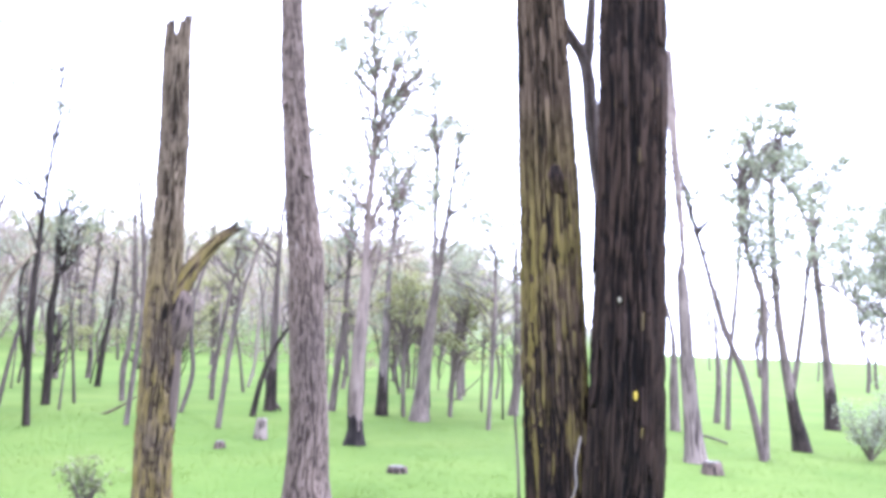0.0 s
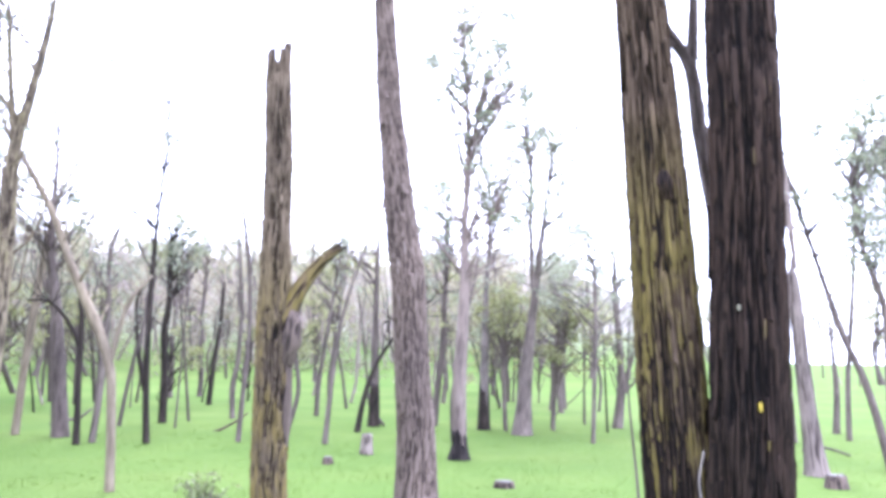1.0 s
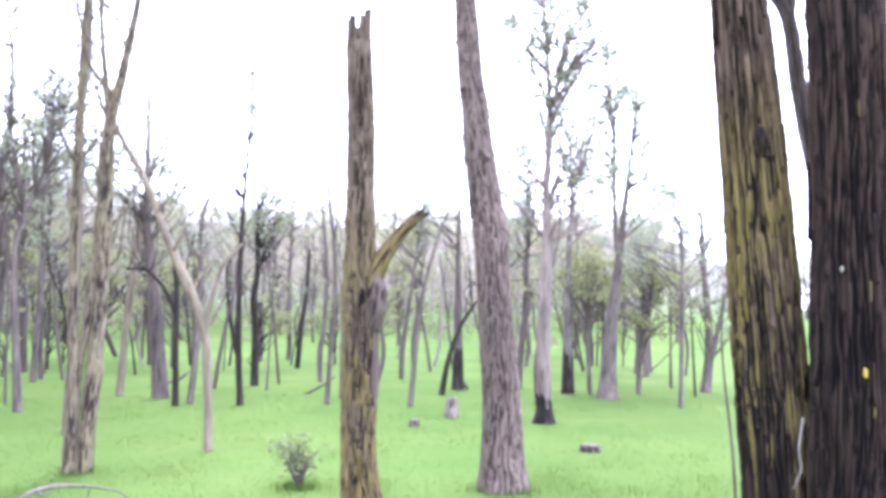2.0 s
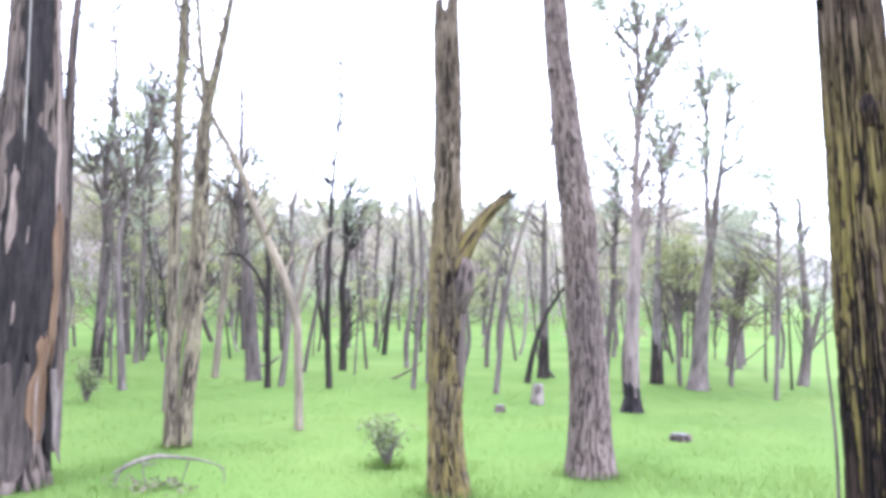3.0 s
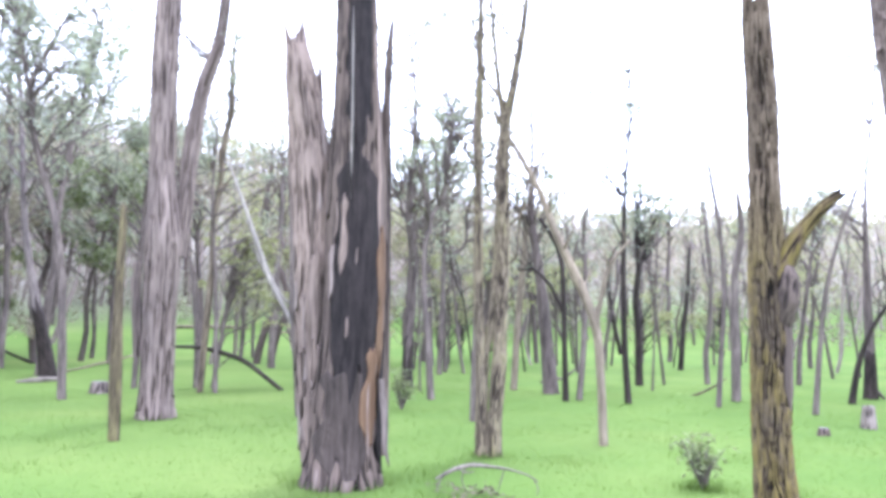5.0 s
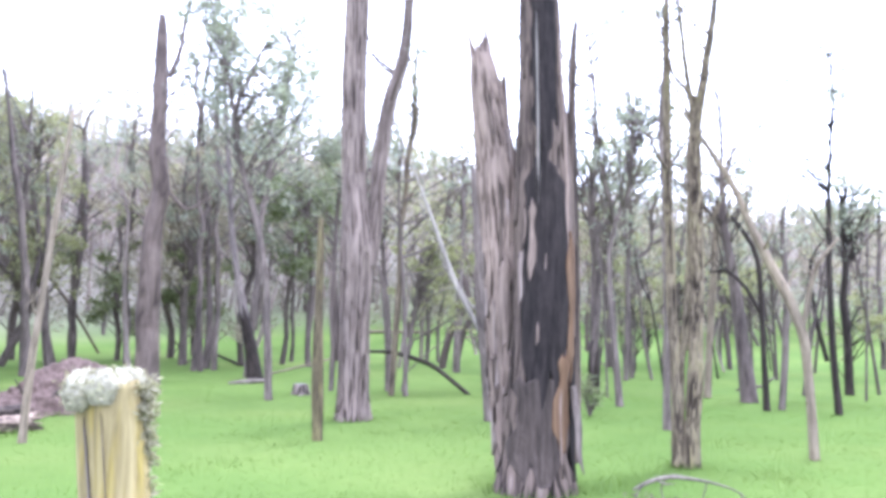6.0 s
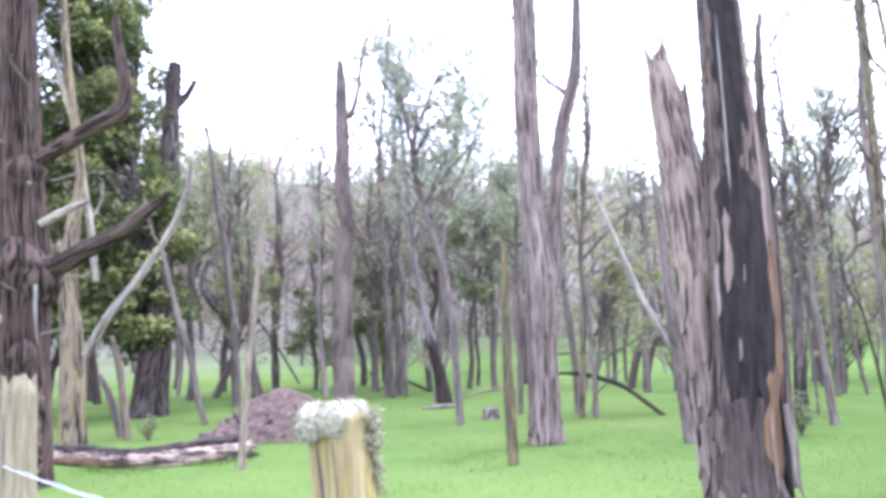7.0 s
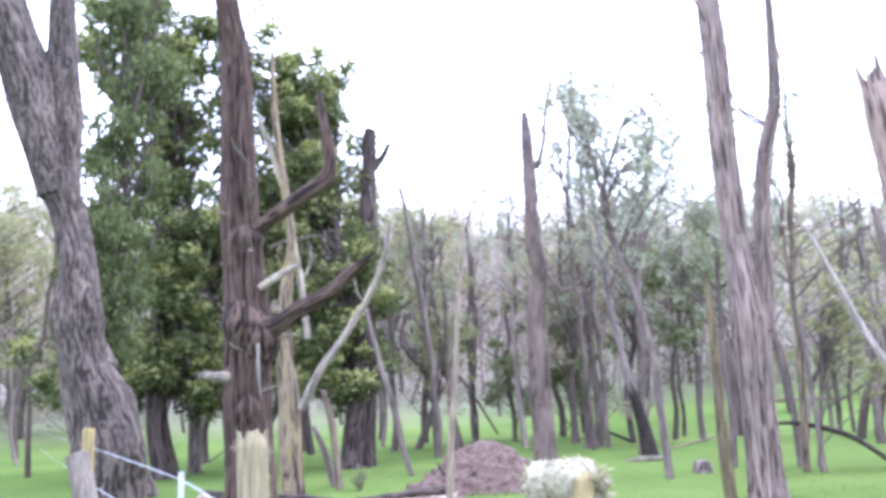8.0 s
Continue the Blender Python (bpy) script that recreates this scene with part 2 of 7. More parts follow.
def thing(name, at, label, category, group="", z=None):
    ob = new(name)
    ob.location = (at[0], at[1], terrain(at[0], at[1]) if z is None else z)
    return tagged(ob, label, category, group)


def terrain(x, y):
    d, az = math.hypot(x, y), math.degrees(math.atan2(x, y))
    m = min(max((17 - az) / 17, 0), 1)
    u = min(max((d - 28) / 130, 0), 1)
    w = min(max((-28 - az) / 38, 0), 1)
    return (18 + 13 * w * w * (3 - 2 * w)) * m * m * (3 - 2 * m) * u * u * (3 - 2 * u)


def spline(stem, step):
    """Points and radii along a stem, no further apart than step."""
    c = np.array(stem, dtype=float)
    c = np.vstack([2 * c[0] - c[1], c, 2 * c[-1] - c[-2]])
    out = []
    for i in range(1, len(c) - 2):
        n = max(1, int(np.linalg.norm(c[i + 1, :3] - c[i, :3]) / step))
        for k in range(n):
            t = k / n
            a, b, d, e = c[i - 1], c[i], c[i + 1], c[i + 2]
            q = 0.5 * (2 * b + (d - a) * t + (2 * a - 5 * b + 4 * d - e) * t * t + (3 * b - a - 3 * d + e) * t ** 3)
            q[3] = b[3] + (d[3] - b[3]) * t
            out.append(q)
    out.append(c[-2])
    return np.array(out)


def tube(stem, sides=12, step=0.2, furrow=0.0, ridges=14, length=0.4, lump=0.08, seed=0, flare=0.0, jagged=0.0, plates=False, gape=0.2):
    """A trunk or limb: verts, faces, crest height. furrow: depth of the bark's furrows in metres."""
    q = spline(stem, step)
    n = len(q)
    d = np.gradient(q[:, :3], axis=0)
    d /= np.linalg.norm(d, axis=1)[:, None] + 1e-9
    ref = np.array([1.0, 0, 0]) if abs(d[:, 2]).mean() > 0.5 else np.array([0, 0, 1.0])
    e1 = ref - d * (d @ ref)[:, None]
    e1 /= np.linalg.norm(e1, axis=1)[:, None]
    e2 = np.cross(d, e1)
    th = np.arange(sides) * 2 * math.pi / sides
    ct, st = np.cos(th), np.sin(th)
    along = np.concatenate([[0], np.cumsum(np.linalg.norm(np.diff(q[:, :3], axis=0), axis=1))])
    A = np.repeat(along, sides)
    C, S = np.tile(ct, n), np.tile(st, n)
    R = np.repeat(q[:, 3], sides)
    k = seed * 17.3
    lumps = vnoise(np.stack([C * 1.2 + k, S * 1.2, A * 1.1], 1)) - 0.5 if sides > 6 else np.zeros(len(A))
    rad = R * (1 + 2 * lump * lumps)
    crest = np.full(len(A), 0.5)
    if furrow:
        turn = np.tile(th, n) / (2 * math.pi)
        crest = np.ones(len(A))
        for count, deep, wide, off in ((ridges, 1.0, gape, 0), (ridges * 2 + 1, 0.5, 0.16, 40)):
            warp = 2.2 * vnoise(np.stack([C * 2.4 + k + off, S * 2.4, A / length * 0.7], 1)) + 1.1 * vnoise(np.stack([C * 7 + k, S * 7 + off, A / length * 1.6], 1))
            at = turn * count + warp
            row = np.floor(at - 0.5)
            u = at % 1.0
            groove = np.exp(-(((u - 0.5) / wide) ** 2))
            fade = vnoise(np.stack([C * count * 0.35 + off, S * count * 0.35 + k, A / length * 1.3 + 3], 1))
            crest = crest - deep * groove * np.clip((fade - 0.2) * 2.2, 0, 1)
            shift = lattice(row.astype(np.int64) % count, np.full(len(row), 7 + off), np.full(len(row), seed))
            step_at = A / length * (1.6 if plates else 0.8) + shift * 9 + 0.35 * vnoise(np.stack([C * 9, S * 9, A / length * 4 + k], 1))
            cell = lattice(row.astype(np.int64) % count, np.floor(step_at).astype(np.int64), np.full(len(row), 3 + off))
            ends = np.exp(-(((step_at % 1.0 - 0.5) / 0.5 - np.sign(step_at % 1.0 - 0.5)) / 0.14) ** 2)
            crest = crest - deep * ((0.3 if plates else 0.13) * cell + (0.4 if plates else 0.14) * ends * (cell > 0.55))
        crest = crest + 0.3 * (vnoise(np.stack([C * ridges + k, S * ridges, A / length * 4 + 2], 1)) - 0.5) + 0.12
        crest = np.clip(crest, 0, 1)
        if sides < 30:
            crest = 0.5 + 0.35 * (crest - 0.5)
        rad = rad + furrow * (crest - 0.75) * 1.6 * np.minimum(1, R / (R.max() * 0.4 + 1e-6))
    if flare:
        rad = rad * (1 + flare * np.exp(-A / 0.16) * (0.7 + 0.9 * vnoise(np.stack([C * 1.6 + k, S * 1.6, A * 0 + 1], 1))))
    V = np.repeat(q[:, :3], sides, 0) + (np.repeat(e1, sides, 0) * C[:, None] + np.repeat(e2, sides, 0) * S[:, None]) * rad[:, None]
    if jagged:
        top = (n - 1) * sides + np.arange(sides)
        V[top] += np.repeat(d[-1:], sides, 0) * (jagged * (vnoise(np.stack([ct * 3.1 + k, st * 3.1, th * 0], 1)) - 0.35))[:, None]
    i = np.arange(n - 1)[:, None] * sides
    j = np.arange(sides)[None]
    F = np.stack([i + j, i + (j + 1) % sides, i + sides + (j + 1) % sides, i + sides + j], -1).reshape(-1, 4)
    top = q[-1, :3] - d[-1] * (jagged * 0.5)
    V = np.vstack([V, top[None]])
    last = (n - 1) * sides
    caps = [(last + s, last + (s + 1) % sides, len(V) - 1) for s in range(sides)]
    return V, F.tolist() + caps, np.append(crest, 0.2)


def join(pieces):
    """Several (verts, faces, crest) as one."""
    V, F, C, n = [], [], [], 0
    for v, f, c in pieces:
        V.append(v)
        F += [tuple(x + n for x in face) for face in f]
        C.append(c)
        n += len(v)
    return np.vstack(V), F, np.concatenate(C)


def leaf_cloud(rng, centres, radii, count, size, droop=0.5, slim=0.3):
    """Many small pointed leaves, spread in clumps."""
    centres, radii = np.array(centres, float), np.array(radii, float)
    w = radii ** 2
    pick = rng.choice(len(centres), count, p=w / w.sum())
    g = rng.normal(size=(count, 3))
    g /= np.linalg.norm(g, axis=1)[:, None] + 1e-9
    p = centres[pick] + g * (radii[pick] * rng.random(count) ** 0.45)[:, None] * np.array([1, 1, 0.75])
    ax = rng.normal(size=(count, 3))
    ax[:, 2] = ax[:, 2] * 0.5 - droop
    ax /= np.linalg.norm(ax, axis=1)[:, None]
    sd = np.cross(ax, rng.normal(size=(count, 3)))
    sd /= np.linalg.norm(sd, axis=1)[:, None] + 1e-9
    L = (size * (0.6 + 0.8 * rng.random(count)))[:, None]
    nrm = np.cross(ax, sd)
    V = np.stack([p, p + ax * L * 0.5 + sd * L * slim * 0.5 + nrm * L * 0.06, p + ax * L, p + ax * L * 0.5 - sd * L * slim * 0.5 + nrm * L * 0.06], 1).reshape(-1, 3)
    F = (np.arange(count)[:, None] * 4 + np.arange(4)[None])
    return V, F


def wander(stem, seed, amount=0.05):
    """The stem with a slight irregular crookedness between its points."""
    rng = np.random.default_rng(seed + 900)
    s = [np.array(p, dtype=float) for p in stem]
    out = [tuple(s[0])]
    for a, b in zip(s[:-1], s[1:]):
        L = np.linalg.norm(b[:3] - a[:3])
        n = max(1, int(L / 0.7))
        for k in range(1, n):
            p = a + (b - a) * k / n
            p[:2] += rng.normal(0, amount, 2) * min(1.0, L)
            p[3] *= 0.88 + 0.24 * rng.random()
            out.append(tuple(p))
        out.append(tuple(b))
    return out


def branches(rng, stems, count, reach, thick=0.028):
    """Thin crooked branches from the upper stems, and where they end."""
    pieces, ends = [], []
    for _ in range(count):
        s = np.array(stems[rng.integers(len(stems))])
        zmax = max(x[2] for st in stems for x in st)
        t = 0.45 + 0.55 * rng.random()
        i = min(int(t * (len(s) - 1)), len(s) - 2)
        u = t * (len(s) - 1) - i
        o = s[i] * (1 - u) + s[i + 1] * u
        if o[2] < 0.35 * zmax:
            continue
        az = rng.random() * 2 * math.pi
        L = reach * (0.35 + 0.75 * rng.random())
        h = np.array([math.cos(az), math.sin(az), 0.0])
        rise = 0.85 + 1.1 * rng.random()
        r = min(o[3] * 0.5, thick)
        p1 = o[:3] + (h * 0.7 + [0, 0, 0.45 * rise]) * L * 0.35
        p2 = p1 + (h * 0.5 + rng.normal(0, 0.2, 3) + [0, 0, rise * 0.8]) * L * 0.35
        p3 = p2 + (h * 0.35 + rng.normal(0, 0.25, 3) + [0, 0, rise * 0.8]) * L * 0.4
        pieces.append(tube([(*o[:3], r), (*p1, r * 0.75), (*p2, r * 0.5), (*p3, r * 0.2)], 5, 0.25, lump=0.15, seed=int(rng.integers(99))))
        ends += [p2 * 0.5 + p3 * 0.5, p3]
        for _ in range(2):
            q = p2 + rng.normal(0, 0.35, 3) * L + [0, 0, 0.2 * L]
            pieces.append(tube([(*p2, r * 0.45), (*(p2 * 0.5 + q * 0.5 + rng.normal(0, 0.05, 3)), r * 0.3), (*q, r * 0.12)], 4, 0.3, lump=0.1))
            ends.append(q)
    return pieces, ends


def grow(name, at, stems, mat, label, category="tree", group="", seed=0, twigs=0, leaves=0, leaf=None, size=0.13, reach=None, clump=0.26, limb_mat=None, trunk_label="", crown=(), scorch=0.0, thick=0.028, **bark_shape):
    """One tree: trunk, limbs, small branches and leaves."""
    rng = np.random.default_rng(seed)
    tree = thing(name, at, label, category, group)
    height = max(x[2] for s in stems for x in s)
    for k, s in enumerate(stems):
        shape = dict(bark_shape)
        if k:
            shape["flare"] = 0.0
        else:
            s = [(s[0][0], s[0][1], -0.12, s[0][3])] + list(s[1:])
        V, F, c = tube(s, seed=seed * 3 + k, **shape)
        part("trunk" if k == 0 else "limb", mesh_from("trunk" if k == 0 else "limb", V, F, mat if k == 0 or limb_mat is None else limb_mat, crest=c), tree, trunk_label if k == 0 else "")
    if twigs:
        pieces, ends = branches(rng, stems, twigs, reach or height * 0.24, thick)
        if pieces:
            V, F, c = join(pieces)
            tagged(part("branchwork", mesh_from("branchwork", V, F, limb_mat or mat, crest=c), tree), kind="stuff")
            if leaves:
                keep = rng.permutation(len(ends))[: max(3, int(len(ends) * 0.6))]
                V, F = leaf_cloud(rng, [ends[i] for i in keep], clump * (0.6 + 0.8 * rng.random(len(keep))), int(leaves * 1.5), size * 0.8)
                part("crown", mesh_from("crown", V, F, leaf or GUM_LEAF, smooth=False), tree)
    if crown:
        leafy_crown(tree, rng, stems, crown, limb_mat or mat, leaf or GUM_LEAF, size)
    if scorch:
        s = np.array(stems[0])
        z = np.linspace(0, scorch, 5)
        ring = [tuple(np.interp(h, s[:, 2], s[:, i]) for i in (0, 1)) + (h, np.interp(h, s[:, 2], s[:, 3]) * (1.03 + 0.1 * (1 - h / scorch)) + 0.004) for h in z]
        ring[0] = (ring[0][0], ring[0][1], -0.1, ring[0][3])
        V, F, c = tube(ring, 24, 0.05, furrow=0.006, ridges=7, length=0.25, lump=0.05, seed=seed, flare=0.15, jagged=scorch * 0.5)
        part("burnt_collar", mesh_from("burnt_collar", V, F, BARK_CHAR, crest=c), bearer(tree), "blackened bark round the foot")
    return tree


def bearer(tree):
    """The trunk or shaft that carries a tree's or post's bark, cracks and lichen."""
    for c in tree.children:
        if c.name.split(".")[0] in ("trunk", "shaft"):
            return c
    return tree


def strip(tree, name, stem, z0, z1, a0, a1, mat, lift, jag, label="", seed=0, lump=0.07, face=None, flap=0.0):
    """A patch or strip of bark on a trunk, from height z0 to z1 and between the angles a0 and a1 off the side that faces the fence."""
    s = np.array(stem)
    mid = tree.location
    if face is None:
        face = math.atan2(-mid[1], -0.25 - mid[0])
    nz, na = max(6, int((z1 - z0) / 0.04)), max(4, int((a1 - a0) / 3))
    t, a = np.meshgrid(np.linspace(0, 1, nz), np.linspace(0, 1, na), indexing="ij")
    t, a = t.ravel(), a.ravel()
    rip = vnoise(np.stack([a * 4 + seed, a * 0 + z0 * 7, a * 0], 1)), vnoise(np.stack([a * 4 + seed, a * 0 + z1 * 7, a * 0 + 9], 1))
    foot, head = z0 + (z1 - z0) * 0.3 * rip[0], z1 - (z1 - z0) * 0.16 * rip[1]
    z = foot + (head - foot) * t
    k = seed * 17.3
    edge = (a1 - a0) * jag
    lo = a0 + edge * (vnoise(np.stack([z * 5 + seed, z * 0 + a0, z * 0], 1)) - 0.5) * 2
    hi = a1 + edge * (vnoise(np.stack([z * 5 + seed + 50, z * 0 + a1, z * 0], 1)) - 0.5) * 2
    taper = np.clip(np.minimum(t, (1 - t) * 2) / 0.2, 0.3, 1) ** 0.6
    c0 = (lo + hi) / 2
    th = face + np.radians(c0 + (lo - c0 + (hi - lo) * a) * taper)
    R = np.interp(z, s[:, 2], s[:, 3])
    C, S = np.cos(th), np.sin(th)
    rad = R * (1 + 2 * lump * (vnoise(np.stack([C * 1.2 + k, S * 1.2, (z + 0.12) * 1.1], 1)) - 0.5))
    bulge = np.sin(np.pi * np.clip(a, 0, 1)) * 0.4 + 0.6
    crest = vnoise(np.stack([th * 16, z * 4, z * 0 + seed], 1))
    rad = rad + lift * bulge + 0.008 * crest + flap * np.clip(1 - (z - z0) / (0.5 * (z1 - z0)), 0, 1) ** 2
    o = np.stack([np.interp(z, s[:, 2], s[:, 0]), np.interp(z, s[:, 2], s[:, 1]), z], 1)
    out = o + np.stack([C * rad, S * rad, z * 0], 1)
    back = o + np.stack([C, S, z * 0], 1) * (rad - 0.012 - lift * 0.9)[:, None]
    V = np.vstack([out, back])
    F, m = [], nz * na
    for i in range(nz - 1):
        for j in range(na - 1):
            q = [i * na + j, i * na + j + 1, (i + 1) * na + j + 1, (i + 1) * na + j]
            F += [tuple(q), tuple(x + m for x in q[::-1])]
        for j in (0, na - 1):
            F.append((i * na + j, (i + 1) * na + j, (i + 1) * na + j + m, i * na + j + m))
    for i in (0, nz - 1):
        for j in range(na - 1):
            F.append((i * na + j, i * na + j + 1, i * na + j + 1 + m, i * na + j + m))
    part(name, mesh_from(name, V, F, mat, crest=np.concatenate([crest * 0.5 + 0.5, crest * 0.2])), bearer(tree), label)


def shag(tree, stem, mat, count, seed, lump, bark_seed, between, length, broad=1.0):
    """Loose strips of bark, lifted at the lower end."""
    rng = np.random.default_rng(seed)
    top = max(x[2] for x in stem)
    for _ in range(count):
        z = 0.1 + rng.random() * (top - length - 0.3)
        a = between[0] + rng.random() * (between[1] - between[0])
        r = np.interp(z, [x[2] for x in stem], [x[3] for x in stem])
        w = math.degrees((0.02 + 0.03 * rng.random()) * broad / r)
        strip(tree, "bark_strip", stem, z, z + length * (0.5 + rng.random()), a, a + w, mat, 0.008 + 0.012 * rng.random(), 0.3, seed=bark_seed, lump=lump, flap=0.03 * rng.random())


def leafy_crown(tree, rng, stems, crown, mat, leaf, size):
    """Leaf clumps at the places given (x, y, z, radius), each on its own twig from the nearest stem."""
    pts = np.array([x for s in stems for x in spline(s, 0.3)])
    cs, rs, pieces = [], [], []
    for x, y, z, r in crown:
        for _ in range(7):
            p = np.array([x, y, z]) + rng.normal(0, 1.35 if leaf is GUM_LEAF else 1.1, 3) * r
            q = p + rng.normal(0, 0.1, 3)
            low = pts[pts[:, 2] < p[2] + 0.1]
            low = low if len(low) else pts
            o = low[np.argmin(np.linalg.norm(low[:, :3] - p - [0, 0, -0.4 - 0.9 * rng.random()], axis=1))]
            rr = min(0.6 * o[3], 0.018)
            pieces.append(tube([(*o[:3], rr), (*((o[:3] + p) / 2 + rng.normal(0, 0.1, 3) + [0, 0, 0.05]), rr * 0.7), (*p, rr * 0.25)], 5, 0.25, lump=0.1))
            cs.append(q)
            rs.append(r * (0.3 + 0.45 * rng.random()))
    V, F, c = join(pieces)
    tagged(part("twigwork", mesh_from("twigwork", V, F, mat, crest=c), tree), kind="stuff")
    V, F = leaf_cloud(rng, cs, rs, int(sum(70 + 330 * r[3] for r in crown) * (2.0 if leaf is WEEP_LEAF else 1.0 if leaf is GUM_LEAF else 1.2)), size * 0.78, 0.5, 0.34)
    part("crown", mesh_from("crown", V, F, leaf, smooth=False), tree)


# ---- ground ----
def swell(x, y):
    """Gentle hollows of the pasture."""
    return 0.075 * (vnoise(np.stack([x * 0.3, y * 0.3, x * 0], 1)) - 0.5)


def ground():
    rings = np.concatenate([[0.0], np.geomspace(0.6, 2600, 150)])
    n = 300
    th = np.arange(n) * 2 * math.pi / n
    V = [(0.0, 0.0, 0.0)]
    for r in rings[1:]:
        for a in th:
            x, y = r * math.sin(a), r * math.cos(a)
            V.append((x, y, terrain(x, y)))
    V = np.array(V)
    V[:, 2] += swell(V[:, 0], V[:, 1])
    F = [(0, 1 + k, 1 + (k + 1) % n) for k in range(n)]
    for i in range(len(rings) - 2):
        b = 1 + i * n
        F += [(b + k, b + n + k, b + n + (k + 1) % n, b + (k + 1) % n) for k in range(n)]
    ob = new("ground", mesh_from("ground", V, F, PASTURE))
    tagged(ob, "bright green grazed pasture rising to a hill", "ground", kind="structure")


ground()


# ---- kinds of tree ----
TONE = {"bark_dark": "dark-barked", "bark_grey": "grey-barked", "bark_char": "blackened", "bark_mossy_grey": "mossy", "bark_pale": "pale", "bark_two_tone": "grey and white", "bark_stringy": "fibrous-barked", "bark_pinkish": "pinkish"}


def crowned(stems, top, lean):
    """The stems with the first one carried on to its full height, tapering."""
    x, y, z, r = stems[0][-1]
    more = [(x + lean[0] * k, y + lean[1] * k, z + (top - z) * k, r * (1 - 0.85 * k)) for k in (0.35, 0.7, 1.0)]
    return [list(stems[0]) + more] + list(stems[1:]), more


def high_crown(tree, more, mat, seed, leaves):
    """Limbs and leaves at the very top."""
    rng = np.random.default_rng(seed)
    pieces, ends = branches(rng, [more], 16, 1.6)
    V, F, c = join(pieces)
    tagged(part("branchwork", mesh_from("branchwork", V, F, mat, crest=c), tree), kind="stuff")
    V, F = leaf_cloud(rng, ends, [0.35] * len(ends), leaves, 0.14)
    part("crown", mesh_from("crown", V, F, GUM_LEAF, smooth=False), tree)


def airy(stems, seed, more, top=0.0):
    """Upper stems drawn out thinner, and places for loose leaf clumps round them."""
    rng = np.random.default_rng(seed + 500)
    if top:
        a, b = np.array(stems[0][-2][:3]), np.array(stems[0][-1][:3])
        d = (b - a) / np.linalg.norm(b - a)
        r, tip = stems[0][-1][3], [tuple(stems[0][-1])]
        for k in range(1, 4):
            p = b + d * top * k / 3 + rng.normal(0, 0.12, 3) * [k, k, 0]
            tip.append((*p, r * (1 - 0.3 * k)))
        stems = [list(stems[0]) + tip[1:]] + list(stems[1:])
    clumps = []
    for s in stems:
        s = np.array(s)
        if s[-1][2] < 2:
            continue
        for _ in range(more):
            q = 0.55 + 0.45 * rng.random()
            z = s[0][2] + (s[-1][2] - s[0][2]) * q
            x, y = (np.interp(z, s[:, 2], s[:, i]) for i in (0, 1))
            clumps.append((x + rng.normal(0, 0.75), y + rng.normal(0, 0.75), z + 0.3 * rng.random(), 0.16 + 0.18 * rng.random()))
    return stems, clumps


